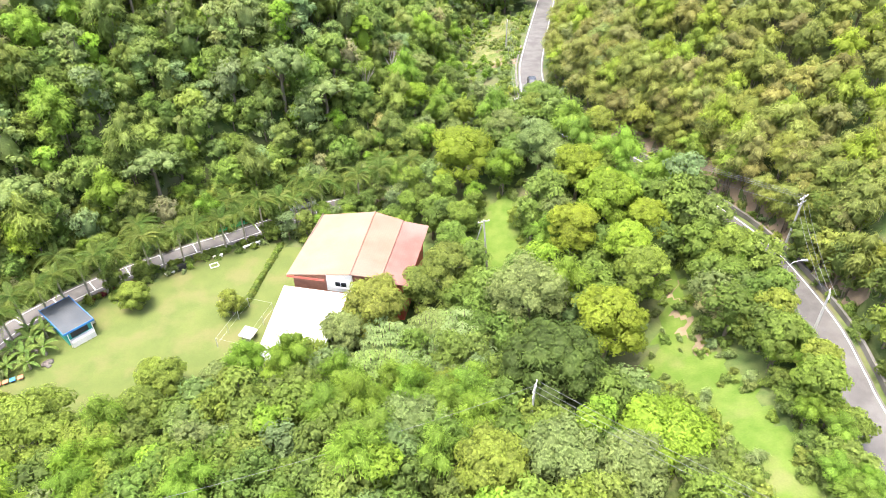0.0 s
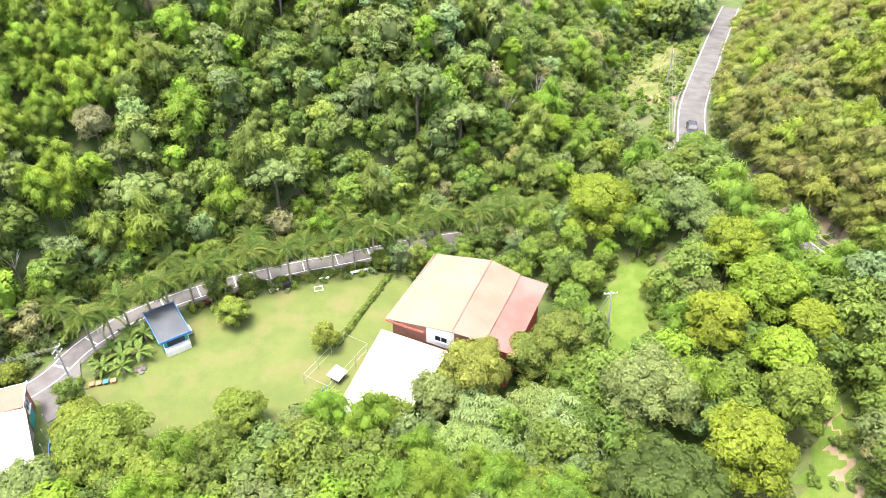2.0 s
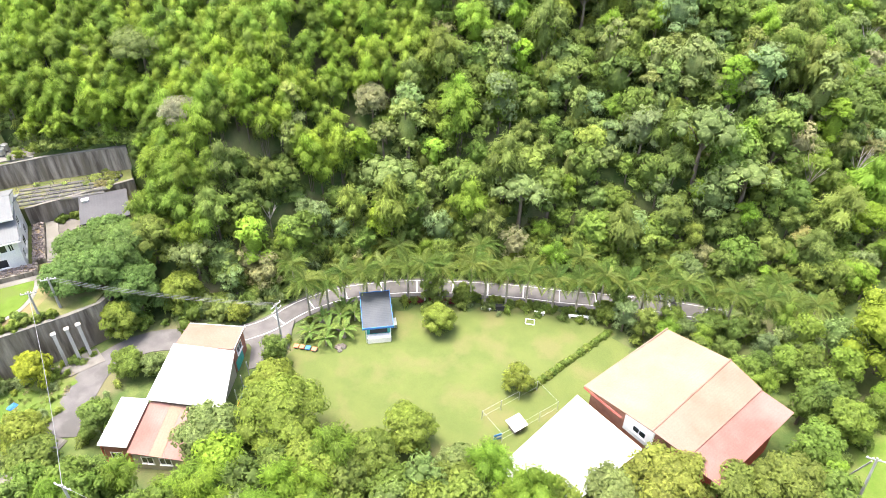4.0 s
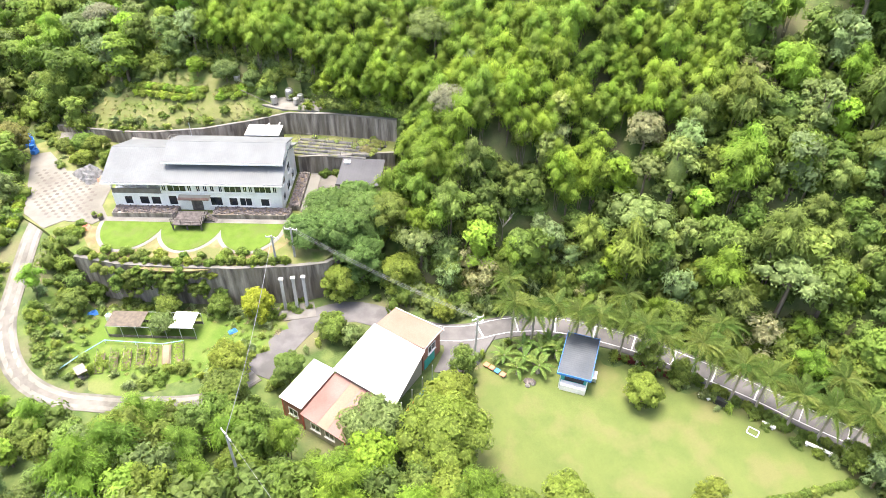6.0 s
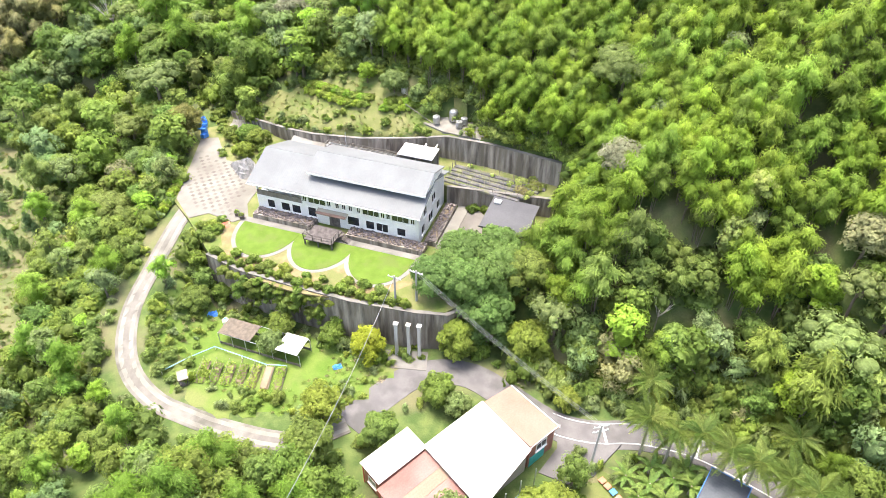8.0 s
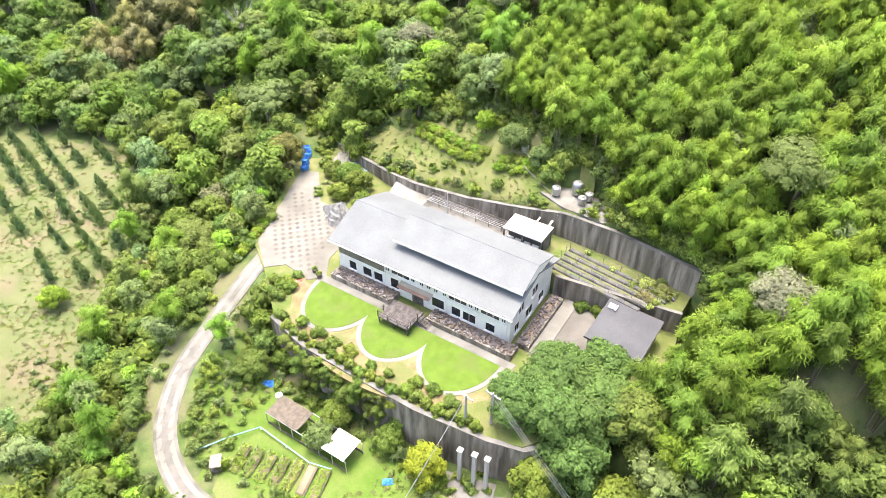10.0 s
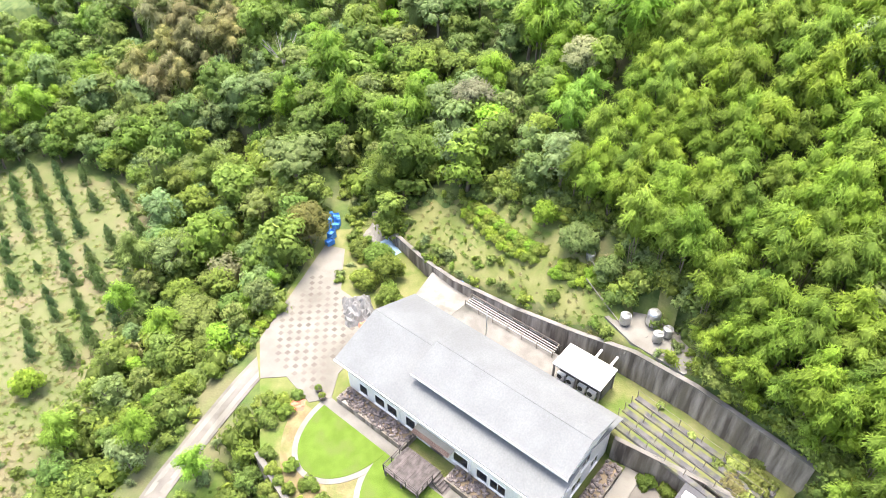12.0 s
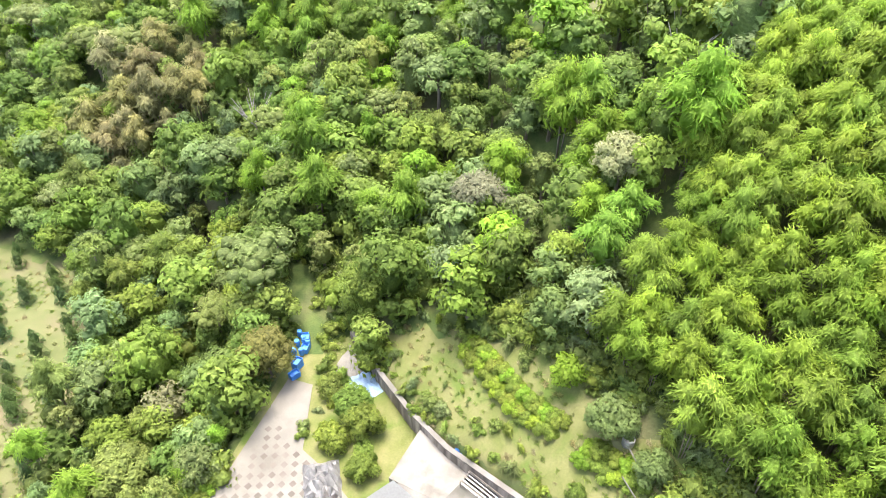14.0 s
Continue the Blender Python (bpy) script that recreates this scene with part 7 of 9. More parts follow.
def plant_hills():
    kinds = ["deep", "mid", "olive", "fresh", "blue", "bamboo_olive", "pale", "lime", "dry", "vine", "umbrella", "bamboo", "bare"]

    def is_bamboo(x, y):
        return inside(x, y, HILL_POLY) & (x < -70.5 + 2.5 * np.sin(y * 0.35) - 6 * (y < 74)) & (y > 30 + 0.35 * (-110 - x) * (x < -110))
    # bamboo above the white house
    x, y, rng = scatter(1, -165, 20, -58, 130, 2.45)
    dh = nearest(x, y, FOOT)[0]
    ok = is_bamboo(x, y) & free(x, y) & (dh < 46) & (y < 67 + 0.62 * (x + 140))
    t = tone_noise(x, y, 0.06)
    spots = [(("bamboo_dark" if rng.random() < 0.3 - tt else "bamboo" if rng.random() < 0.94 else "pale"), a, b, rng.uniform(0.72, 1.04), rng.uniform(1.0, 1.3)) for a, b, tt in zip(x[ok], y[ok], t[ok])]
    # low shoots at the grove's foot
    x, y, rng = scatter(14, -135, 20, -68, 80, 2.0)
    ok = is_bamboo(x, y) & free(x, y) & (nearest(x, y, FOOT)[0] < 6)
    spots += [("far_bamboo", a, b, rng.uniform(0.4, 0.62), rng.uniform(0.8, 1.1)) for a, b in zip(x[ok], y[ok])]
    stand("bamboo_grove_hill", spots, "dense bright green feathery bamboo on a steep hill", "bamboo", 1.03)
    # mixed forest along the same hill, to the valley's end
    x, y, rng = scatter(2, -110, 52, 30, 230, 3.15)
    dh = nearest(x, y, FOOT)[0]
    ok = inside(x, y, HILL_POLY) & ~is_bamboo(x, y) & free(x, y) & (x > -92) & (dh < 44) & (y < 205) & (y < 125 + 1.45 * (x + 65))
    t, u = tone_noise(x, y, 0.05), tone_noise(x + 90, y, 0.09)
    spots = []
    for a, b, tt, uu in zip(x[ok], y[ok], t[ok], u[ok]):
        w = np.array([0.10, 0.20, 0.17, 0.11, 0.06, 0.12 + max(0, tt) * 0.7, 0.09, 0.04, 0.05 + max(0, uu) * 0.2, 0.12 + max(0, -tt) * 0.3, 0.04, 0.06 + max(0, -uu) * 0.3, 0.015])
        spots.append((kinds[rng.choice(13, p=w / w.sum())], a, b, rng.uniform(0.65, 1.0) if rng.random() < 0.6 else rng.uniform(1.0, 1.55), rng.uniform(0.8, 1.25)))
    x, y, rng = scatter(20, -45, 196, 60, 320, 5.8)
    dh, dm = nearest(x, y, FOOT)[0], nearest(x, y, MAIN_ROAD)[0]
    ok = ~inside(x, y, EAST_POLY) & (dm > 6) & ((inside(x, y, HILL_POLY) & (dh < 42) & (y > 203)) | (~inside(x, y, HILL_POLY) & (dh < 30)))
    spots += [("plain_" + ("mid", "olive", "pale", "fresh")[rng.integers(4)], a, b, rng.uniform(1.05, 1.55), rng.uniform(0.9, 1.2)) for a, b in zip(x[ok], y[ok])]
    stand("forest_hill", spots, "dense mixed green forest on a steep hillside", "forest", 1.14)
    # forest in the west
    x, y, rng = scatter(3, -225, -100, -62, 60, 3.8)
    ok = free(x, y) & ~is_bamboo(x, y) & (x < -64) & ~((y > 30) & (x > -100)) & (x > np.where(y > 2, -172, -184)) & ((y > -30) | (x < -105)) & ((y > -72) | (x < -140)) & (y > -95)
    far = np.where(inside(x, y, HILL_POLY), nearest(x, y, FOOT)[0], 0)
    ok &= (far < 34) | ((far < 80) & (rng.random(len(x)) < 0.62))
    t = tone_noise(x, y, 0.045)
    spots = []
    for a, b, tt, ff in zip(x[ok], y[ok], t[ok], far[ok]):
        w = np.array([0.08, 0.24, 0.10, 0.19, 0.10, 0.02 + max(0, tt) * 0.1, 0.12, 0.03, 0.015, 0.12, 0.05, 0.06 + max(0, -tt) * 0.5 + 0.25 * (ff > 18), 0.012])
        k = kinds[rng.choice(13, p=w / w.sum())]
        if np.hypot(a + 158, b + 40) < 10 and rng.random() < 0.65:
            k = "straw"
        sc = rng.uniform(0.7, 1.05) if rng.random() < 0.6 else rng.uniform(1.05, 1.5)
        spots.append((k, a, b, sc * (0.75 if b > -16 and a > -112 else 1.35 if ff > 34 else 1.1), rng.uniform(0.8, 1.2)))
    stand("forest_west", spots, "mixed green forest in the upper valley", "forest", 1.1)
    # olive bamboo on the hill beyond the asphalt road
    x, y, rng = scatter(4, 15, 28, 110, 235, 3.4)
    dr = nearest(x, y, MAIN_ROAD)[0]
    ok = inside(x, y, EAST_POLY) & free(x, y) & inside(x, y, [(20, 47), (50, 47), (54, 70), (62, 85), (66, 105), (56, 125), (50, 150), (44, 180), (40, 205), (36, 225), (20, 225)])
    t = tone_noise(x, y, 0.05)
    spots = []
    for a, b, tt in zip(x[ok], y[ok], t[ok]):
        r = rng.random() + tt * 0.5
        low = b < 74
        k = ("mid", "fresh", "deep")[rng.integers(3)] if low and rng.random() < 0.75 else "far_bamboo_olive" if r < 0.52 else "far_bamboo_tan" if r < 0.72 else "far_bamboo" if r < 0.95 else "pale"
        spots.append((k, a, b, rng.uniform(0.9, 1.25), rng.uniform(0.85, 1.1)))
    x, y, rng = scatter(19, 12, 68, 60, 130, 2.3)
    dr = nearest(x, y, MAIN_ROAD)[0]
    ok = inside(x, y, EAST_POLY) & (dr > 4.7) & (dr < 13)
    spots += [(("far_bamboo_olive", "far_bamboo_tan", "far_bamboo_olive")[rng.integers(3)], a, b, rng.uniform(0.75, 1.05), rng.uniform(0.85, 1.1)) for a, b in zip(x[ok], y[ok])]
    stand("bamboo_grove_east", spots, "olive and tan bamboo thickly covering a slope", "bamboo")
    # woodland between the lawn, the meadow and the near side of the valley
    x, y, rng = scatter(5, -62, -4, 42, 205, 3.3)
    dm, dl = nearest(x, y, MAIN_ROAD)[0], nearest(x, y, LOOP_ROAD)[0]
    ok = ~inside(x, y, HILL_POLY) & ~inside(x, y, EAST_POLY) & free(x, y) & ((y > 33) | (x < -42)) & ~((x < -56) & (y > 26))
    ok &= ~((y > 112) & (dm < 9)) & ~((dl < 6.5) & (y < 17)) & ~((x > 24) & (y < 53)) & ~((x > 21) & (x < 30) & (y > 42) & (y < 63))
    t = tone_noise(x, y, 0.07)
    spots = []
    kk = ["mid", "fresh", "olive", "deep", "pale", "bamboo", "lime", "blue"]
    for a, b, tt in zip(x[ok], y[ok], t[ok]):
        w = np.array([0.24, 0.28, 0.12, 0.08, 0.12, 0.12 + max(0, tt) * 0.5, 0.04, 0.04])
        if -13 < a < 3 and 54 < b < 67 and rng.random() < 0.75:
            k, sc = "star", rng.uniform(1.0, 1.5)
        elif -13 < a < 6 and 45 < b <= 54 and rng.random() < 0.7:
            k, sc = "near_bamboo", rng.uniform(0.9, 1.25)
        else:
            k, sc = ("near_" if b < 95 else "") + kk[rng.choice(8, p=w / w.sum())], rng.uniform(0.9, 1.35)
        if 60 < b < 116 and a > 8:
            sc *= 1.12
        elif b > 78 or (a < -45 and b > 20):
            sc *= 0.75
        if b > 122:
            sc *= 0.95 if a < 3 else 0.5
        elif a < -50 and b < 16:
            sc *= 0.62
        spots.append((k, a, b, sc, rng.uniform(0.85, 1.2)))
    for b in np.arange(33, 76, 2.2):
        for off in (4.7, 7.0):
            a = float(np.interp(b, [p[1] for p in MAIN_ROAD[:8]], [p[0] for p in MAIN_ROAD[:8]])) - off + rng.uniform(-0.5, 0.5)
            spots.append((("near_bamboo", "near_fresh", "near_bamboo", "near_bamboo", "near_olive")[rng.integers(5)], a, b + rng.uniform(-0.6, 0.6), rng.uniform(0.6, 0.9), rng.uniform(0.6, 0.9)))
    x, y, rng = scatter(15, -44, -46, 38, 30, 4.4)
    ok = ~inside(x, y, EAST_POLY) & free(x, y) & (nearest(x, y, MAIN_ROAD)[0] > 5) & ((x < 22) | (y < 14)) & (np.hypot((x + 2) / 46, (y - 6) / 50) < 1.0 + 0.12 * tone_noise(x, y, 0.1))
    spots += [("plain_" + ("mid", "fresh", "olive", "pale")[rng.integers(4)], a, b, rng.uniform(0.75, 1.25), rng.uniform(0.85, 1.15)) for a, b in zip(x[ok], y[ok])]
    stand("woodland", spots, "leafy mixed woodland of many greens in the valley", "forest", 0.95)
    # shrubs and tall grass along edges
    x, y, rng = scatter(6, -135, -30, 48, 200, 2.2)
    dm, dp, dl = nearest(x, y, MAIN_ROAD)[0], nearest(x, y, PALM_ROAD)[0], nearest(x, y, LOOP_ROAD)[0]
    edge = np.zeros(len(x), bool)
    for poly in (LAWN_POLY, CLEARING, TRACK, FIELD, UPPER, GARDEN):
        a = [(*q, 0) for q in poly] + [(*poly[0], 0)]
        edge |= nearest(x, y, a)[0] < 1.8
    edge |= ((dm < 7.5) & (dm > 3.6)) | ((dp < 5.5) & (dp > 2.6)) | ((dl < 6) & (dl > 2.2) & (x > -120))
    ok = edge & (dm > 3.6) & (dp > 2.6) & (dl > 2.2)
    for poly in (*BUILT, [(-26, 88), (-56, 58), (-48, 52), (-22, 60), (-19, 84)]):
        ok &= ~inside(x, y, poly)
    spots = [("reed" if rng.random() < 0.4 else "bush", a, b, rng.uniform(0.45, 1.0), rng.uniform(0.8, 1.2)) for a, b in zip(x[ok], y[ok])]
    x, y, rng = scatter(11, -182, -90, 30, 205, 3.5)
    dh = nearest(x, y, FOOT)[0]
    ok = free(x, y) & ~is_bamboo(x, y) & ((inside(x, y, HILL_POLY) & (dh < 40) & (y < 125 + 1.45 * (x + 65)) & (x > -160)) | ((x < -64) & (y < 10) & (y > -30) & (x > -130)))
    ok &= ~((x > -62) & (y < 60))
    spots += [("under", a, b, rng.uniform(1.1, 1.9), rng.uniform(0.9, 1.6)) for a, b in zip(x[ok], y[ok])]
    x, y, rng = scatter(9, -130, -62, 40, 195, 1.6)
    ok = np.zeros(len(x), bool)
    t = tone_noise(x, y, 0.16)
    for poly, amount in ((UPPER, 0.1), (TRACK, -0.2), (GARDEN, 0.12), (FIELD, 0.05), (ORCHARD, -0.28)):
        ok |= inside(x, y, poly) & (t + rng.uniform(-0.25, 0.25, len(x)) > 0.22 - amount)
    ok |= inside(x, y, [(-119, 4), (-113, 9), (-110, 15), (-113, 20), (-119, 18), (-123, 12.5), (-127, 7.5)]) & (rng.random(len(x)) < 0.55)
    ok &= (nearest(x, y, LOOP_ROAD)[0] > 2.4) & ~inside(x, y, [(-71, 10), (-76.5, 10.5), (-84, 13), (-77, 26), (-72, 27), (-70, 21)])
    ok &= ~inside(x, y, [(-112.5, 41), (-113, 46), (-108, 52), (-103, 50), (-106, 43)])
    spots += [("reed" if rng.random() < 0.45 else "bush", a, b, rng.uniform(0.35, 0.75), rng.uniform(0.7, 1.1)) for a, b in zip(x[ok], y[ok])]
    x, y, rng = scatter(10, -130, -62, 40, 195, 0.85)
    t = tone_noise(x, y, 0.2)
    ok = np.zeros(len(x), bool)
    for poly in (UPPER, GARDEN, ORCHARD, FIELD):
        ok |= inside(x, y, poly)
    ok &= (t + rng.uniform(-0.5, 0.5, len(x)) > -0.2) & (nearest(x, y, LOOP_ROAD)[0] > 1.9)
    ok &= ~inside(x, y, [(-112.5, 41), (-113, 46), (-108, 52), (-103, 50), (-106, 43)]) & ~inside(x, y, [(-71, 10), (-76.5, 10.5), (-84, 13), (-77, 26), (-72, 27), (-70, 21)])
    grass = [("tuft", a, b, rng.uniform(0.5, 1.1), rng.uniform(0.6, 1.2)) for a, b in zip(x[ok], y[ok])]
    # scrub between the lime tree and the meadow
    x, y, rng = scatter(16, 23, 30, 33, 52, 1.7)
    ok = (x < 29.6 + 0.5 * np.sin(y)) & (rng.random(len(x)) < 0.8)
    spots += [(("under", "bush", "reed")[rng.integers(3)], a, b, rng.uniform(0.6, 1.15), rng.uniform(0.7, 1.2)) for a, b in zip(x[ok], y[ok])]
    # shrubs past the end of the forecourt
    x, y, rng = scatter(17, -138, -6, -121, 9, 1.5)
    ok = (nearest(x, y, LOOP_ROAD)[0] > 1.5) & (nearest(x, y, LOOP_ROAD)[0] < 5.5) & (x < -121.5)
    spots += [(("under", "bush", "reed")[rng.integers(3)], a, b, rng.uniform(0.5, 0.95), rng.uniform(0.7, 1.2)) for a, b in zip(x[ok], y[ok])]
    # leafy bank behind the palms
    x, y, rng = scatter(18, -75, 45, 8, 122, 1.7)
    dp = nearest(x, y, PALM_ROAD)[0]
    ok = (inside(x, y, HILL_POLY) | (nearest(x, y, FOOT)[0] < 6)) & (dp > 3.0) & (dp < 9) & (y > 50) & ~inside(x, y, LAWN_POLY)
    spots += [(("under", "bush", "under", "reed")[rng.integers(4)], a, b, rng.uniform(0.9, 1.5), rng.uniform(0.9, 1.6)) for a, b in zip(x[ok], y[ok])]
    # shrubs on the bank behind the wall and below the bamboo
    for ax, ay, bx, by, nx, ny, n in ((-104.2, 49.8, -96.6, 61.4, -0.84, 0.54, 20), (-105.5, 51.5, -111.8, 47.2, -0.5, 0.85, 8), (-111.8, 47.2, -118, 40.6, -0.75, 0.66, 10), (-118, 40.6, -126, 24.5, -0.9, 0.42, 16), (-97.4, 60.6, -86, 57.0, 0.25, 0.97, 14), (-110.4, 41.2, -112.8, 44.8, -0.83, 0.55, 5), (-112.8, 44.8, -109.6, 50.4, -0.85, 0.5, 6)):
        for k in range(n):
            for off in (0.7, 2.0, 3.4):
                u = (k + rng.uniform(0, 1)) / n
                spots.append(("under" if rng.random() < 0.7 else "reed", ax + (bx - ax) * u + nx * off, ay + (by - ay) * u + ny * off, rng.uniform(0.7, 1.25), rng.uniform(0.7, 1.2)))
    stand("rough_grass", grass, "tufts of rough grass in the open slopes", "grass")
    stand("undergrowth", spots, "low shrubs and tall grass along the edges", "undergrowth")


plant_hills()


def put_bush(x, y, k, R, tall, seed, label, name="shrub", group="", z=None, count=None):
    p = broadleaf(seed, GREENS[k], R=R, tall=tall, deep=tall * 1.1, lobes=8, count=count or int(320 + 260 * R), leaf=(0.2, 0.13), core=0.8, simple=True)
    return crown_and_trunk(name, p, pose(x, y, base_z(x, y) if z is None else z), label, group)


def plant_hedges():
    rng = random.Random(21)
    # shrubs along the garden's outer edge, above the retaining wall
    for k in range(21):
        t = k / 20
        x, y = local(-0.6 + 28.5 * t, -10.6 - 0.9 * math.sin(t * 3.1) + rng.uniform(-0.3, 0.3))[:2]
        put_bush(x, y, ("olive", "mid", "fresh")[k % 3], rng.uniform(0.6, 0.85), rng.uniform(0.9, 1.4), 2000 + k, "rounded garden shrub above the retaining wall", group="shrubs along the terrace edge")
    for k in range(16):
        x, y = local(-3.4 + rng.uniform(-0.8, 0.8) if k < 5 else -2.4 + 2.7 * (k - 5) + rng.uniform(-0.4, 0.4), -3.5 - 1.3 * k if k < 5 else -9.75 + 0.25 * math.sin(k) + rng.uniform(-0.2, 0.2))[:2]
        put_bush(x, y, ("olive", "fresh", "mid")[k % 3], rng.uniform(0.6, 1.0), rng.uniform(0.7, 1.3), 2040 + k, "rounded garden shrub beside the curved path", group="shrubs along the terrace edge")
    # creepers hanging down the wall
    for k in range(9):
        t = 0.24 + 0.46 * k / 8
        x, y = local(-0.5 + 25 * t, -12.3 - 0.7 * math.sin(t * 3.1))[:2]
        put_bush(x, y, ("mid", "olive")[k % 2], rng.uniform(0.8, 1.3), rng.uniform(2.0, 4.0), 2400 + k, "leafy creeper hanging down the concrete wall", "creeper", "creepers on the wall", z=rng.uniform(1.8, 3.4))
    for k in range(15):
        t = 0.12 + 0.62 * k / 14
        x, y = local(-0.2 + 25 * t, -11.7 - 0.8 * math.sin(t * 3.1))[:2]
        put_bush(x, y, ("olive", "vine", "fresh")[k % 3], rng.uniform(0.55, 0.85), rng.uniform(0.9, 1.4), 2500 + k, "leafy creeper spilling over the concrete wall", "creeper", "creepers on the wall", z=Z1 - rng.uniform(0.9, 1.6))
    # vines on the sheeted terrace
    for k in range(13):
        a, b = (rng.uniform(0.05, 0.98), rng.uniform(0.05, 0.95)) if k < 5 else (rng.uniform(0.72, 0.98), rng.uniform(0.1, 0.9))
        x, y = -104.6 + 7.2 * a + 4.2 * b, 46.4 + 12.0 * a - 2.4 * b
        put_bush(x, y, ("vine", "palelime", "straw")[k % 3], rng.uniform(0.4, 0.8), rng.uniform(0.3, 0.7), 2540 + k, "straggling yellow-green vine on the sheeted terrace", "vine_plant", "vines on the terrace", z=Z2, count=150)
    # lime green hedge on the upper slope
    line = [(-124.4, 23.0), (-121.4, 26.4), (-118.9, 29.6), (-117.4, 32.6)], [(-115.4, 35.8), (-114.2, 38.6), (-113.8, 40.6)]
    for j, ln in enumerate(line):
        q = smooth_line([(a, b, 0) for a, b in ln], 0.8)
        for k, (x, y, _) in enumerate(q):
            for o in (-0.45, 0.45):
                put_bush(x + o, y - o * 0.7, "fresh" if k % 3 else "lime", rng.uniform(0.85, 1.1), rng.uniform(0.7, 1.0), 2100 + 40 * j + 2 * k + (o > 0), "low bright green hedge plant on the slope", "hedge_plant", "hedge on the slope")
    # hedge between lawn and hall
    for k in range(26):
        t = k / 25
        put_bush(-25.9 - 2.5 * t, 86.6 - 15.2 * t, ("deep", "mid", "olive")[k % 3], rng.uniform(0.42, 0.56), rng.uniform(0.55, 0.8), 2200 + k, "low clipped dark green hedge plant beside the lawn", "hedge_plant", "hedge beside the lawn")
    # clipped hedge on the drive's lower side
    for k in range(12):
        t = k / 11
        put_bush(-99.4 - 8.4 * t, 2.9 + 1.0 * t, ("lime", "fresh")[k % 2], 0.75, rng.uniform(0.8, 1.2), 2230 + k, "bright yellow-green hedge plant along the drive", "hedge_plant", "hedge along the drive")
    # red-leaved border between lawn and lane
    for k in range(16):
        t = k / 15
        x, y = -51.4 + 6.2 * t + rng.uniform(-0.3, 0.3), 73.2 + 5.0 * t + rng.uniform(-0.3, 0.3)
        p = broadleaf(2260 + k, (0.16, 0.035, 0.035) if k % 3 else (0.10, 0.15, 0.03), R=0.5, tall=0.7, deep=0.8, lobes=5, count=90, leaf=(0.3, 0.1), core=0.6, simple=True)
        crown_and_trunk("border_plant", p, pose(x, y, ground_at(x, y)), "low dark red leafy plant along the lane", "red border plants")
    # planting between lawn and lane further on
    for k in range(15):
        t = k / 14
        x, y = -44.0 + 15.5 * t + rng.uniform(-0.4, 0.4), 80.2 + 9.2 * t + rng.uniform(-0.3, 0.3)
        put_bush(x, y, ("mid", "deep", "fresh")[k % 3], rng.uniform(0.5, 0.9), rng.uniform(0.6, 1.2), 2290 + k, "leafy border shrub between lawn and lane", group="border shrubs along the lawn")
    # shrubs by the house and forecourt
    for k, (x, y, kk, r, h) in enumerate(((-93.6, 11.8, "fresh", 0.9, 1.2), (-92.0, 10.6, "olive", 1.1, 1.2), (-90.4, 9.6, "mid", 1.2, 1.6), (-94.4, 9.4, "mid", 1.0, 1.1), (-96.2, 47.6, "deep", 0.9, 1.1), (-95.6, 49.4, "deep", 0.8, 1.0), (-97.2, 56.6, "vine", 1.2, 0.9), (-98.6, 54.8, "palelime", 1.0, 0.7), (-99.4, 57.0, "vine", 1.0, 0.8), (-113.4, 15.8, "mid", 1.2, 1.6), (-118.4, 10.6, "fresh", 1.2, 1.3), (-121.0, 9.6, "mid", 1.1, 1.2), (-114.8, 11.4, "fresh", 1.1, 1.2))):
        put_bush(x, y, kk, r, h, 2320 + k, "leafy garden shrub near the white house", z=Z2 if x < -96.9 and y > 53 else None)


plant_hedges()

# ---- poles, wires, vehicles, small things ----


def utility_pole(x, y, tall, lean=(0, 0), arms=1, turn=0.0, z=None, label="grey concrete utility pole with a steel crossarm"):
    z0 = base_z(x, y) if z is None else z
    t = thing("utility_pole", label, "utility pole", "utility poles", pose(x, y, z0))
    top = Vector((lean[0], lean[1], tall))
    part("pole", Mesh().tube([(0, 0, -0.3), tuple(top)], [0.17, 0.11], 10), POLE, t)
    for k in range(arms):
        a = part("crossarm", Mesh().box(-0.9, -0.05, -0.05, 0.9, 0.05, 0.05), GALV, t, at=pose(top.x, top.y, tall - 0.3 - 0.8 * k, 0, 0, turn))
        for xx in (-0.8, -0.3, 0.3, 0.8):
            part("insulator", Mesh().tube([(xx, 0, 0.053), (xx, 0, 0.14), (xx, 0, 0.24)], [0.05, 0.07, 0.03], 8), WHITE, a)
    return Vector((x + lean[0], y + lean[1], z0 + tall - 0.1))


def wire(a, b, sag, label="thin grey overhead cable", r=0.016):
    a, b = Vector(a), Vector(b)
    pts = [a.lerp(b, t / 14) - Vector((0, 0, sag * 4 * (t / 14) * (1 - t / 14))) for t in range(15)]
    ob = tagged(new("overhead_cable", Mesh().tube([tuple(p) for p in pts], r, 5).data("overhead_cable", CABLE)), label, "cable", "overhead cables")
    return ob


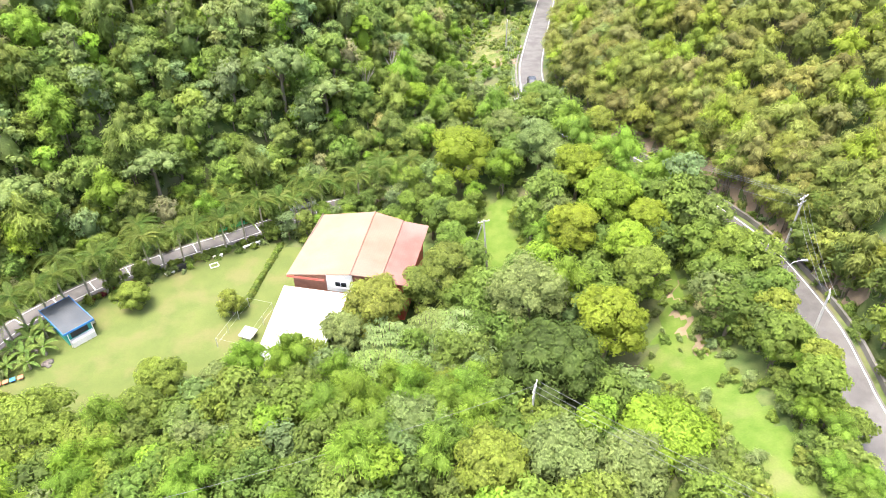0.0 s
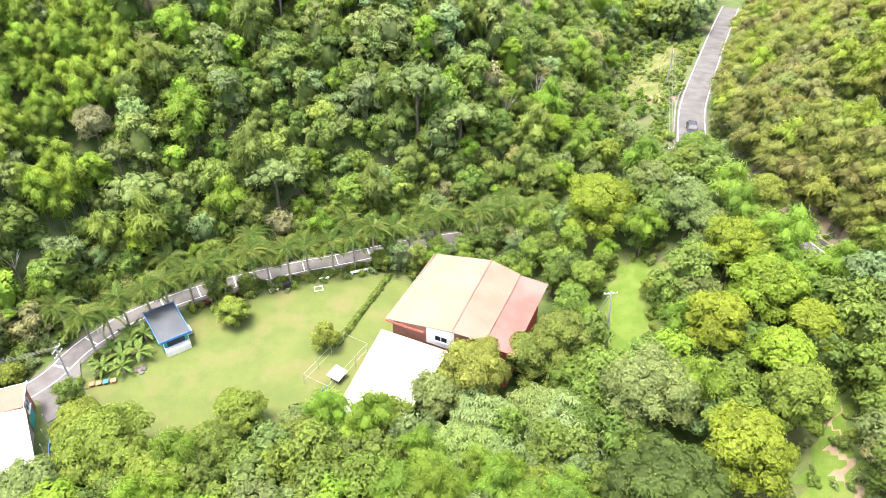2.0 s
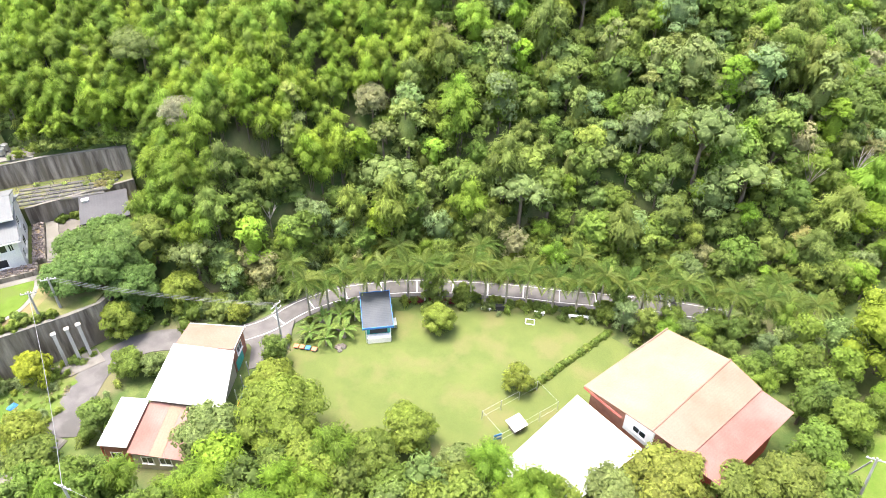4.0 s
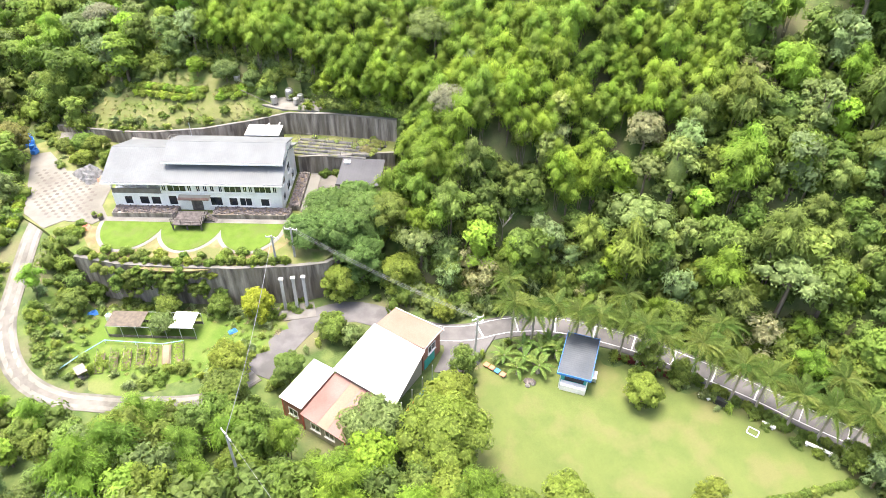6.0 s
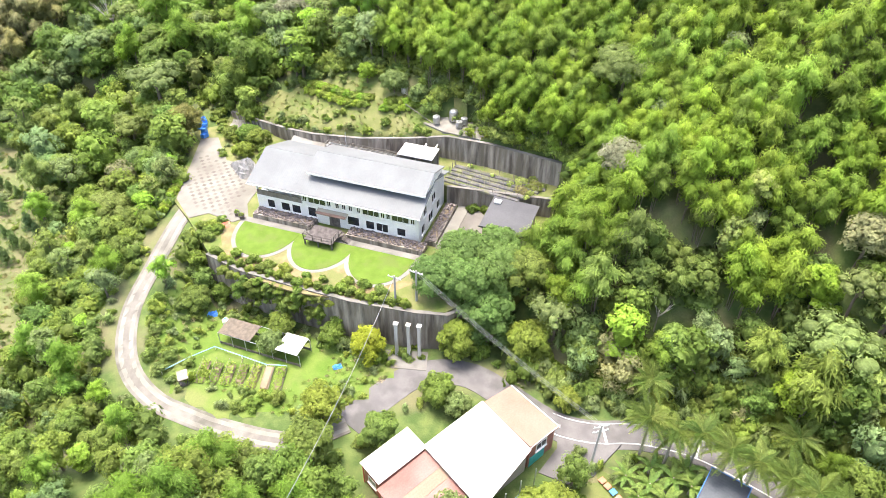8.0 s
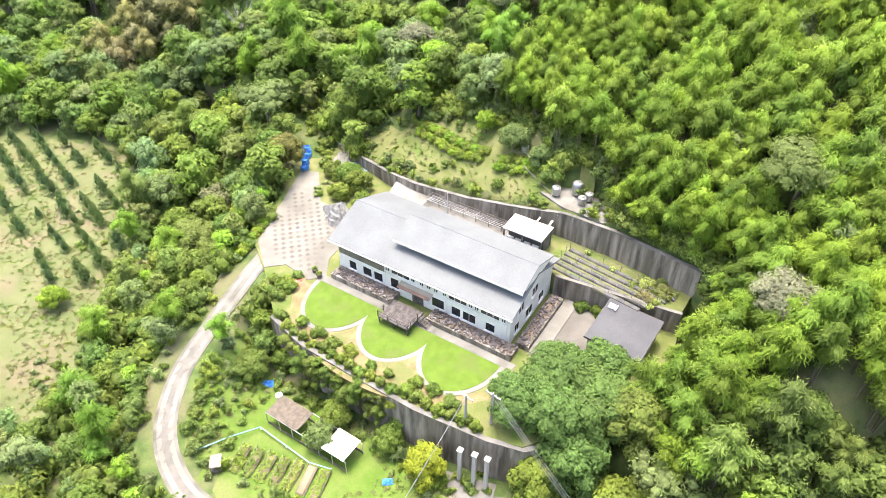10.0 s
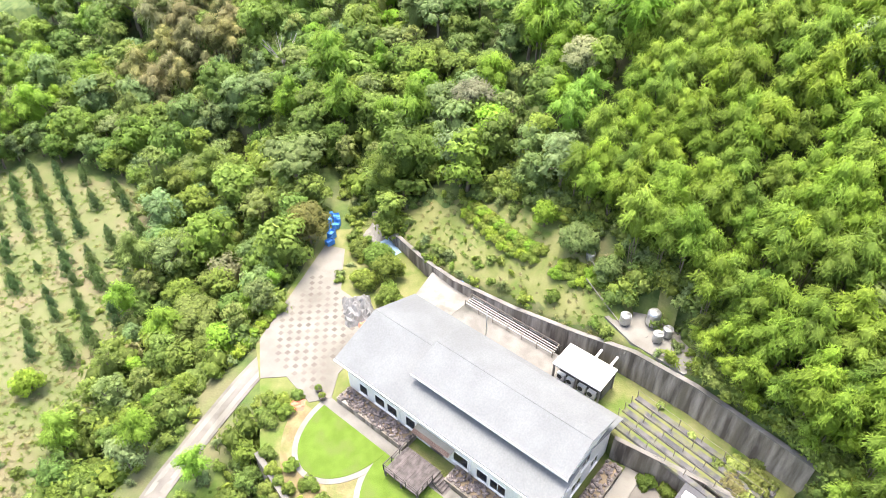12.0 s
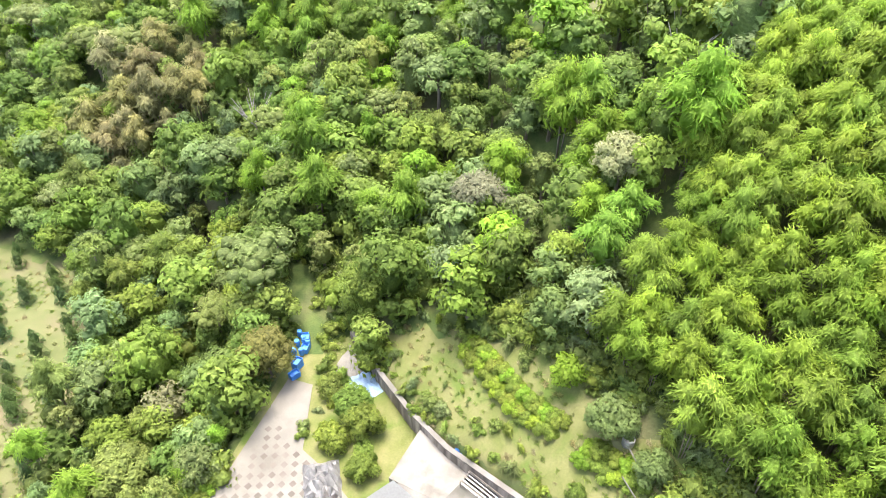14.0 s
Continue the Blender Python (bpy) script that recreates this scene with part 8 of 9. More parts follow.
def build_lines():
    a = utility_pole(45.4, 71.8, 8.2, (0.3, 0.3), 2, 35)
    b = utility_pole(39.9, 52.6, 8.0, (0.6, 1.0), 1, 60)
    c = utility_pole(6.6, 77.6, 9.6, (-0.9, 0.2), 1, 20)
    st = thing("pole_strut", "slanting grey strut bracing a utility pole", "strut", at=pose(4.0, 80.8, ground_at(4.0, 80.8)))
    part("strut", Mesh().tube([(0, 0, -0.2), (1.5, -2.6, 8.6)], 0.09, 8), POLE, st)
    d = utility_pole(-57.9, 56.5, 6.6, (-0.3, 0.3), 2, 100)
    e = utility_pole(-77.6, 36.0, 4.6, (0, 0), 1, 60)
    f = utility_pole(-78.0, 38.6, 4.9, (0, 0), 1, 60)
    g = utility_pole(9.2, 45.6, 9.5, (0, 0), 2, 70)
    h = utility_pole(-46.0, 26.2, 11.0, (0, 0), 1, 20)
    far = utility_pole(13.4, 112.0, 7.5, (0, 0), 1, 30)
    n = utility_pole(15.2, 160.0, 7.0, (0, 0), 1, 90)
    for o in (-0.5, 0.0, 0.5):
        wire(a + Vector((o, o * 0.6, 0)), far + Vector((o, o * 0.6, 0)), 1.0)
        wire(a + Vector((o, -o, -0.8)), b + Vector((o, -o, 0)), 0.6)
        wire(far + Vector((o, 0, 0)), n + Vector((o, 0, 0)), 0.8)
        wire(g + Vector((o, o, 0)), (38, 22 + o * 2, 17), 0.8)
        wire(d + Vector((o * 0.6, o, 0)), f + Vector((0, o * 0.6, 0)), 0.7)
    wire(a + Vector((0, 0, -1.6)), far + Vector((0, 0, -1.4)), 1.2)
    wire(e, h, 1.2, "thick pale overhead cable crossing the garden", 0.03)
    wire(h, g, 2.0)
    for k, (x, y) in enumerate(((50.2, 58.6), (52.0, 61.0))):
        t = thing("wooden_post", "slim pale wooden post on the bank", "post", at=pose(x, y, ground_at(x, y)))
        part("shaft", Mesh().tube([(0, 0, -0.3), (0.6, 1.0, 4.2)], [0.09, 0.06], 7), TIMBER, t)
    lamp = thing("street_lamp", "slim grey street lamp with a curved arm", "street lamp", at=pose(39.6, 60.6, 10.4))
    part("pole", Mesh().tube([(0, 0, -0.3), (0, 0, 6.0), (0.5, 0.1, 6.6), (1.5, 0.2, 6.8)], [0.08, 0.06, 0.05, 0.04], 8), GALV, lamp)
    part("lamp_head", Mesh().box(1.4, 0.08, 6.72, 2.1, 0.34, 6.88), GALV, lamp)


build_lines()


def build_car(x, y, z, turn, paint, label, pickup=False):
    """A car: shaped body, glass house, wheels with tyres, lamps."""
    c = thing("pickup_truck" if pickup else "car", label, "truck" if pickup else "car", at=pose(x, y, z, 0, 0, turn))
    if pickup:
        prof = [(-2.3, 0.45), (-2.3, 1.15), (0.3, 1.15), (0.4, 1.75), (1.5, 1.75), (2.0, 1.1), (2.3, 0.95), (2.3, 0.45)]
    else:
        prof = [(-2.15, 0.4), (-2.2, 0.95), (-1.9, 1.05), (-1.3, 1.5), (0.35, 1.52), (1.05, 1.02), (2.0, 0.88), (2.2, 0.6), (2.15, 0.35)]
    n = len(prof)
    m = Mesh()
    rings = []
    for yy, sx, sz in ((-0.86, 0.96, 0.93), (-0.78, 1, 1), (0.78, 1, 1), (0.86, 0.96, 0.93)):
        rings.append([(px * sx, yy if pz < 1.1 else yy * 0.86, 0.35 + (pz - 0.35) * sz) for px, pz in prof])
    v = [q for r in rings for q in r]
    f = [(i * n + k, i * n + (k + 1) % n, (i + 1) * n + (k + 1) % n, (i + 1) * n + k) for i in range(3) for k in range(n)]
    m.add(v, f + [tuple(range(n)), tuple(range(3 * n, 4 * n))[::-1]])
    body = part("body", m, paint, c)
    if pickup:
        part("windscreen", Mesh().add([(1.56, -0.62, 1.7), (1.56, 0.62, 1.7), (2.0, 0.68, 1.13), (2.0, -0.68, 1.13), (1.58, -0.62, 1.72), (1.58, 0.62, 1.72), (2.03, 0.68, 1.15), (2.03, -0.68, 1.15)], [(4, 7, 6, 5), (0, 4, 5, 1), (1, 5, 6, 2), (2, 6, 7, 3), (3, 7, 4, 0)]), GLASS, c)
        part("load_bed", Mesh().box(-2.2, -0.7, 1.153, 0.2, 0.7, 1.2), BLACK, c)
    else:
        part("windscreen", Mesh().add([(0.42, -0.6, 1.5), (0.42, 0.6, 1.5), (1.02, 0.68, 1.07), (1.02, -0.68, 1.07), (0.45, -0.6, 1.53), (0.45, 0.6, 1.53), (1.06, 0.68, 1.09), (1.06, -0.68, 1.09)], [(4, 7, 6, 5), (0, 4, 5, 1), (1, 5, 6, 2), (2, 6, 7, 3), (3, 7, 4, 0)]), GLASS, c)
        part("rear_window", Mesh().add([(-1.36, -0.6, 1.5), (-1.36, 0.6, 1.5), (-1.86, 0.66, 1.1), (-1.86, -0.66, 1.1), (-1.4, -0.6, 1.54), (-1.4, 0.6, 1.54), (-1.92, 0.66, 1.12), (-1.92, -0.66, 1.12)], [(4, 5, 6, 7), (0, 1, 5, 4), (1, 2, 6, 5), (2, 3, 7, 6), (3, 0, 4, 7)]), GLASS, c)
        for sd in (-1, 1):
            part("side_window", Mesh().box(-1.2, sd * 0.73 - 0.02, 1.12, 0.4, sd * 0.73 + 0.02, 1.42), GLASS, c)
    for xx in (-1.35, 1.35):
        for sd in (-1, 1):
            w = part("tyre", Mesh().tube([(xx, sd * 0.7, 0.32), (xx, sd * 0.9, 0.32)], 0.32, 14), BLACK, c)
            part("rim", Mesh().tube([(xx, sd * 0.9 + sd * 0.002, 0.32), (xx, sd * 0.92, 0.32)], 0.2, 10), GALV, w)
    for sd in (-1, 1):
        part("headlight", Mesh().box(2.12, sd * 0.6 - 0.15, 0.66, 2.22, sd * 0.6 + 0.15, 0.8), WHITE, c)
        part("tail_light", Mesh().box(-2.24, sd * 0.62 - 0.14, 0.72, -2.14, sd * 0.62 + 0.14, 0.88), REDPAINT, c)
    return c


CARPAINT = surface("dark_grey_car_paint", (0.03, 0.032, 0.036), (0.045, 0.048, 0.052), 1.0, 0.25, 0.0, 8)
SILVER = surface("silver_car_paint", (0.22, 0.23, 0.24), (0.28, 0.29, 0.3), 1.0, 0.3, 0.0, 8)
build_car(18.0, 128.6, 8.9, -89, CARPAINT, "dark grey car driving on the asphalt road")


def crate_stack(x, y, turn, n, label="stack of blue plastic crates beside the drive"):
    z = max(base_z(x, y), Z1 + 0.0)
    for k in range(n):
        c = thing("plastic_crate", "open blue plastic crate in a stack", "crate", "blue crates", pose(x, y, z + 0.02 + k * 0.37, 0, 0, turn + (k * 37) % 11))
        part("floor", Mesh().box(-0.55, -0.38, 0, 0.55, 0.38, 0.04), BLUE, c)
        for a in ((-0.55, -0.38, 0.55, -0.34), (-0.55, 0.34, 0.55, 0.38), (-0.55, -0.338, -0.51, 0.338), (0.51, -0.338, 0.55, 0.338)):
            part("side", Mesh().box(a[0], a[1], 0.043, a[2], a[3], 0.36), BLUE, c)


for _i, (_x, _y) in enumerate(((-119.9, 4.9), (-121.2, 4.6), (-123.6, 4.3), (-124.6, 3.9))):
    crate_stack(_x, _y, 150 + 17 * _i, 2 + _i % 2)
build_car(-24.4, 98.0, -0.22, 212, SILVER, "silver pickup truck parked beside the lane", True)


def low_wall(name, line, side, z_up, w, label, span=None):
    structure(name, ribbon(line, side + w, side, z_up, z_up + 0.3, span=span), CONCRETE, label, "wall")


low_wall("wall_roadside_east", MAIN_ROAD[:8], -3.7, 0.75, 0.35, "low concrete wall along the asphalt road")
low_wall("wall_roadside_west", MAIN_ROAD[8:13], 3.0, 0.45, 0.3, "low concrete kerb wall along the asphalt road")


def build_bank():
    """Bare brown cutting above the road's hill side."""
    p = smooth_line([q for q in MAIN_ROAD if 50 < q[1] < 112], 1.5)
    d = np.gradient(p[:, :2], axis=0)
    d /= np.linalg.norm(d, axis=1)[:, None]
    nr = np.stack([d[:, 1], -d[:, 0]], 1)
    rows = []
    for o in (3.75, 4.4, 5.2, 6.2, 7.2):
        q = p[:, :2] + nr * (o + 0.25 * np.sin(p[:, 1:2] * 1.3 + o))
        rows.append(np.column_stack([q, height(q[:, 0], q[:, 1]) + 0.14 + 0.1 * np.sin(q[:, 1] * 2.1 + o * 3)]))
    n = len(p)
    m = Mesh().add(np.concatenate(rows).tolist(), [(i * n + k, (i + 1) * n + k, (i + 1) * n + k + 1, i * n + k + 1) for i in range(4) for k in range(n - 1)])
    structure("bank_road", m, EARTH, "bare brown earth bank above the road", "bank", True)


build_bank()
grass_patch("earth_field", [(8.8, 147), (16.2, 144.5), (16.8, 150), (11, 152)], EARTH, "patch of bare orange-brown earth beside the road", 0.16, 0.8, "earth")
grass_patch("track_earth", [(30.2, 71), (31.2, 71), (30.8, 62), (32, 57), (30.6, 55.6), (29.2, 60)], EARTH, "worn bare earth track in the meadow", 0.15, 0.6, "track")


def bench(x, y, turn):
    b = thing("stone_bench", "low white stone bench at the lawn's edge", "bench", "stone benches", pose(x, y, ground_at(x, y) + 0.05, 0, 0, turn))
    part("seat", Mesh().box(-0.75, -0.22, 0.36, 0.75, 0.22, 0.46), WHITE, b)
    for o in (-0.5, 0.5):
        part("leg", Mesh().box(o - 0.1, -0.18, -0.02, o + 0.1, 0.18, 0.357), WHITE, b)


for _x, _y in ((-41.4, 79.5), (-35.2, 83.7), (-31.2, 86.3), (-30.0, 87.1)):
    bench(_x, _y, 34)


def build_lawn_things():
    t = thing("covered_grill", "black covered grill at the lawn's edge", "grill", at=pose(-39.7, 80.8, 0.05, 0, 0, 34))
    part("cover", Mesh().add([(-1, -0.4, 0), (1, -0.4, 0), (1, 0.4, 0), (-1, 0.4, 0), (-0.85, -0.3, 0.8), (0.85, -0.3, 0.8), (0.85, 0.3, 0.8), (-0.85, 0.3, 0.8)], [(4, 5, 6, 7), (0, 1, 5, 4), (1, 2, 6, 5), (2, 3, 7, 6), (3, 0, 4, 7)]), BLACK, t)
    t = thing("goal_frame", "low white metal frame lying on the lawn", "frame", at=pose(-35.2, 81.4, 0.08, 0, 0, 30))
    for a, b in (((-0.6, -0.5), (0.6, -0.5)), ((0.6, -0.5), (0.6, 0.5)), ((0.6, 0.5), (-0.6, 0.5)), ((-0.6, 0.5), (-0.6, -0.5))):
        part("bar", Mesh().tube([(*a, 0.05), (*b, 0.05)], 0.06, 6), WHITE, t)
    for k, (x, y, m, lab) in enumerate(((-55.6, 57.1, TERRACOTTA, "terracotta"), (-54.9, 57.5, TERRACOTTA, "terracotta"), (-54.2, 57.9, BLUE, "blue"), (-53.4, 58.3, TERRACOTTA, "terracotta"))):
        t = thing("seat_block", "square %s stone seat on the grass" % lab, "seat", "coloured seats", pose(x, y, 0.05, 0, 0, 30))
        part("base", Mesh().box(-0.2, -0.2, 0, 0.2, 0.2, 0.3), CONCRETE, t)
        part("cushion", Mesh().box(-0.32, -0.34, 0.303, 0.32, 0.34, 0.4), m, t)
    # wire pen beside the hall
    t = thing("wire_pen", "low wire pen with pale posts beside the hall", "pen", at=pose(-27.0, 67.4, 0.05, 0, 0, 74))
    for x in (-4.2, -1.4, 1.4, 4.2):
        for y in (-1.9, 1.9):
            part("post", Mesh().tube([(x, y, 0), (x, y, 1.7)], 0.045, 6), GALV, t)
    for y in (-1.9, 1.9):
        for z in (0.6, 1.65):
            part("rail", Mesh().tube([(-4.2, y, z), (4.2, y, z)], 0.014, 5), GALV, t)
    for x in (-4.2, 4.2):
        part("rail", Mesh().tube([(x, -1.9, 1.65), (x, 1.9, 1.65)], 0.014, 5), GALV, t)
    t = thing("white_hutch", "small white roofed hutch beside the hall", "hutch", at=pose(-26.2, 65.6, 0.05, 0, 0, 74))
    part("body", Mesh().box(-0.7, -0.6, 0, 0.7, 0.6, 0.9), TIMBER, t)
    part("roof", Mesh().prism([(-1.0, -0.9), (1.0, -0.9), (1.0, 0.9), (-1.0, 0.9)], [0.903, 0.903, 1.15, 1.15], [0.98, 0.98, 1.22, 1.22]), ROOFWHITE, t)
    t = thing("board_sign", "small blue and red board leaning in the grass", "board", at=pose(-26.9, 62.9, 0.05, 0, 0, 60))
    part("panel", Mesh().box(-0.5, -0.03, 0.1, 0.5, 0.03, 1.0), BLUE, t)
    part("stripe", Mesh().box(-0.5, -0.036, 0.4, 0.5, -0.032, 0.65), WHITE, t)
    part("leg", Mesh().box(-0.4, 0.032, 0, -0.34, 0.07, 0.9), TIMBER, t)
    part("leg", Mesh().box(0.34, 0.032, 0, 0.4, 0.07, 0.9), TIMBER, t)
    # green sheet fence along the lane
    t = thing("sheet_fence", "bright green sheet fence beside the lane", "fence", at=pose(-37.0, 90.4, -0.25, 0, 0, 34))
    for k in range(5):
        part("panel", Mesh().box(k * 1.12, -0.02, 0.1, k * 1.12 + 1.08, 0.02, 0.85), GREENPAINT, t)
        part("post", Mesh().box(k * 1.12 - 0.03, 0.023, -0.1, k * 1.12 + 0.03, 0.08, 0.95), GALV, t)
    # white gazebo under the umbrella trees
    t = thing("gazebo", "small white roofed gazebo half hidden by trees", "gazebo", at=pose(-49.6, 41.6, ground_at(-49.6, 41.6), 0, 0, 36))
    part("roof", Mesh().add([(-1.7, -1.7, 3.0), (1.7, -1.7, 3.0), (1.7, 1.7, 3.0), (-1.7, 1.7, 3.0), (0, 0, 3.9)], [(0, 1, 4), (1, 2, 4), (2, 3, 4), (3, 0, 4), (3, 2, 1, 0)]), ROOFWHITE, t)
    for x in (-1.5, 1.5):
        for y in (-1.5, 1.5):
            part("post", Mesh().box(x - 0.06, y - 0.06, -0.1, x + 0.06, y + 0.06, 2.997), YELLOW, t)
    # rocks round the banana bed
    rng = random.Random(31)
    for k in range(16):
        a = rng.uniform(0, 6.28)
        x, y = -54.2 + 3.1 * math.cos(a) * rng.uniform(0.85, 1.1), 60.8 + 2.6 * math.sin(a) * rng.uniform(0.85, 1.1)
        t = new("rock", Mesh().ball((0, 0, 0.1), rng.uniform(0.25, 0.5), (1.2, 1, 0.7), 0.2, rng).data("rock", CONCRETE if k % 2 else STONE))
        t.matrix_basis = pose(x, y, ground_at(x, y) + 0.04, 0, 0, rng.uniform(0, 360))
        tagged(t, "rounded grey rock edging the banana bed", "rock", "rocks round the banana bed")


build_lawn_things()


def build_wall_columns():
    for x, y in ((-74.7, 35.9), (-74.4, 37.4), (-74.1, 38.7)):
        t = thing("wall_column", "pale concrete column standing before the retaining wall", "column", "wall columns", pose(x, y, 0.1, 0, 0, 72))
        part("shaft", Mesh().box(-0.18, -0.2, -0.3, 0.18, 0.2, 5.4), COLUMN, t)
        part("head", Mesh().add([(-0.18, -0.2, 5.403), (0.18, -0.2, 5.403), (0.18, 0.2, 5.403), (-0.18, 0.2, 5.403), (-0.3, -0.25, 5.8), (0.3, -0.25, 5.8), (0.3, 0.35, 5.8), (-0.3, 0.35, 5.8)], [(3, 2, 1, 0), (4, 5, 6, 7), (0, 1, 5, 4), (1, 2, 6, 5), (2, 3, 7, 6), (3, 0, 4, 7)]), COLUMN, t)
    slab("apron", [(-75.6, 34.2), (-72.6, 35.2), (-71.8, 39.4), (-74.8, 39.8)], -0.4, 0.42, CONCRETE, "concrete apron before the wall columns", "pavement")


build_wall_columns()


def build_garden():
    """Vegetable garden inside the drive's loop."""
    rng = random.Random(41)
    NET = surface("brown_shade_net", (0.085, 0.07, 0.055), (0.13, 0.105, 0.08), 2.0, 0.9, 0.2, 30)
    t = thing("chicken_run", "long wire run roofed with brown shade net", "animal run", at=pose(-81.0, 14.6, ground_at(-79, 17), 0, 0, 66))
    L, W = 11.5, 2.8
    for k in range(7):
        for y in (0, -W):
            part("post", Mesh().tube([(k * L / 6, y, -0.3), (k * L / 6, y, 2.0)], 0.05, 6), GALV, t)
    for y in (0, -W):
        part("rail", Mesh().tube([(0, y, 2.0), (L, y, 2.0)], 0.04, 5), GALV, t)
        part("side_board", Mesh().box(0, y - 0.02, -0.2, L, y + 0.02, 0.5), DARKWOOD, t)
    part("net_roof", Mesh().prism([(0, 0), (4.6, 0), (4.6, -W), (0, -W)], 2.03, 2.07), NET, t, "brown shade net stretched over the run")
    part("sheet_roof", Mesh().prism([(8.3, 0.1), (11.3, 0.1), (11.3, -W - 0.1), (8.3, -W - 0.1)], 2.1, 2.16), ROOFWHITE, t, "white sheet roof")
    for k in range(7):
        a = Vector((-71.2, 12.2)) + Vector((0.13, 0.99)) * k * 1.55
        b = thing("vegetable_bed", "planted vegetable bed with stakes and green crops", "vegetable bed", "vegetable beds", pose(a.x, a.y, ground_at(a.x, a.y) + 0.05, 0, 0, 174))
        part("soil", Mesh().add([(0, -0.55, -0.1), (3.6, -0.6, -0.1), (3.7, 0.5, -0.1), (0.1, 0.55, -0.1), (0.2, -0.35, 0.16), (3.45, -0.4, 0.13), (3.5, 0.3, 0.17), (0.25, 0.36, 0.14)], [(4, 5, 6, 7), (0, 1, 5, 4), (1, 2, 6, 5), (2, 3, 7, 6), (3, 0, 4, 7)]), EARTH, b)
        if k > 4:
            part("edge_board", Mesh().box(-0.03, -0.63, -0.05, 3.63, -0.6, 0.2), TIMBER, b)
        else:
            for xx in (0.3, 1.8, 3.3):
                part("stake", Mesh().tube([(xx, 0.05, 0), (xx + 0.06, 0.02, 1.2)], 0.025, 5), TIMBER, b)
            part("trellis_line", Mesh().tube([(0.36, 0.02, 1.15), (3.36, 0.02, 1.15)], 0.02, 4), TIMBER, b)
        if k != 5:
            p = Plant(GREENS["mid" if k % 2 else "fresh"])
            r2 = np.random.default_rng(50 + k)
            c = np.stack([r2.uniform(0.0, 3.6, 190), r2.uniform(-0.55, 0.55, 190), r2.uniform(0.1, 0.42, 190)], 1)
            p.put(*leaves(c, np.tile([[0, 0, 1.0]], (190, 1)), 0.26, 0.16, r2, simple=True)).done()
            part("crop", tri_mesh("crop", p.v, p.f, p.c, [LEAF]), None, b)
    pts = [(-72.6, 7.9), (-75.2, 10.4), (-77.4, 13.0), (-75.6, 16.6), (-74.0, 19.8), (-73.6, 22.4)]
    f = thing("pipe_fence", "low fence of pale blue pipes round the beds", "fence")
    for a, b in zip(pts[:-1], pts[1:]):
        za, zb = ground_at(*a) + 0.6, ground_at(*b) + 0.6
        part("pipe", Mesh().tube([(*a, za), (*b, zb)], 0.07, 8), surface_pipe, f)
        part("post", Mesh().tube([(*a, za - 0.75), (*a, za + 0.05)], 0.05, 6), WHITE, f)
    c = thing("wire_cage", "small rusty wire cage in the grass", "cage", at=pose(-71.6, 10.6, ground_at(-71.6, 10.6) + 0.05, 0, 0, 20))
    for x in (-0.7, 0.7):
        for y in (-0.5, 0.5):
            part("post", Mesh().box(x - 0.03, y - 0.03, 0, x + 0.03, y + 0.03, 1.1), DARKWOOD, c)
    part("top", Mesh().box(-0.8, -0.6, 1.1, 0.8, 0.6, 1.16), TIMBER, c)
    part("base", Mesh().box(-0.75, -0.55, 0.02, 0.75, 0.55, 0.3), DARKWOOD, c)
    for x, y, r in ((-83.6, 11.4, 0.55), (-73.4, 28.5, 0.45)):
        crumpled("blue_tarp", x, y, ground_at(x, y) + 0.02, r, BLUE, "crumpled blue plastic tarp on the grass", 5)
    tk = thing("small_tank", "small white plastic tank beside the run", "tank", at=pose(-81.8, 13.6, ground_at(-81.8, 13.6)))
    part("body", Mesh().tube([(0, 0, 0), (0, 0, 0.9), (0, 0, 1.05)], [0.42, 0.42, 0.25], 14), WHITE, tk)
    part("cap", Mesh().tube([(0, 0, 1.052), (0, 0, 1.12)], 0.15, 10), BLUE, tk)


def crumpled(name, x, y, z, r, material, label, seed, flat=0.35, group="", stretch=1.4):
    """A heap or sheet with an irregular folded surface."""
    rng = random.Random(seed)
    m = Mesh()
    n = 12
    v = []
    for i in range(n):
        for j in range(n):
            u, w = i / (n - 1) * 2 - 1, j / (n - 1) * 2 - 1
            edge = max(0.0, 1 - max(abs(u), abs(w)) ** 3)
            v.append((u * r * stretch + rng.uniform(-0.06, 0.06) * r, w * r + rng.uniform(-0.06, 0.06) * r, edge * flat * (0.6 + rng.random() * 0.8)))
    m.add(v, [(i * n + j, (i + 1) * n + j, (i + 1) * n + j + 1, i * n + j + 1) for i in range(n - 1) for j in range(n - 1)])
    k = len(m.v)
    m.add([(p[0], p[1], -0.03) for p in v], [(i * n + j, i * n + j + 1, (i + 1) * n + j + 1, (i + 1) * n + j) for i in range(n - 1) for j in range(n - 1)])
    ob = new(name, m.data(name, material))
    ob.matrix_basis = pose(x, y, z, 0, 0, rng.uniform(0, 180))
    return tagged(ob, label, name.replace("_", " "), group)


surface_pipe = surface("pale_blue_pipe", (0.16, 0.32, 0.36), (0.22, 0.38, 0.42), 1.0, 0.5, 0.0, 8)
build_garden()


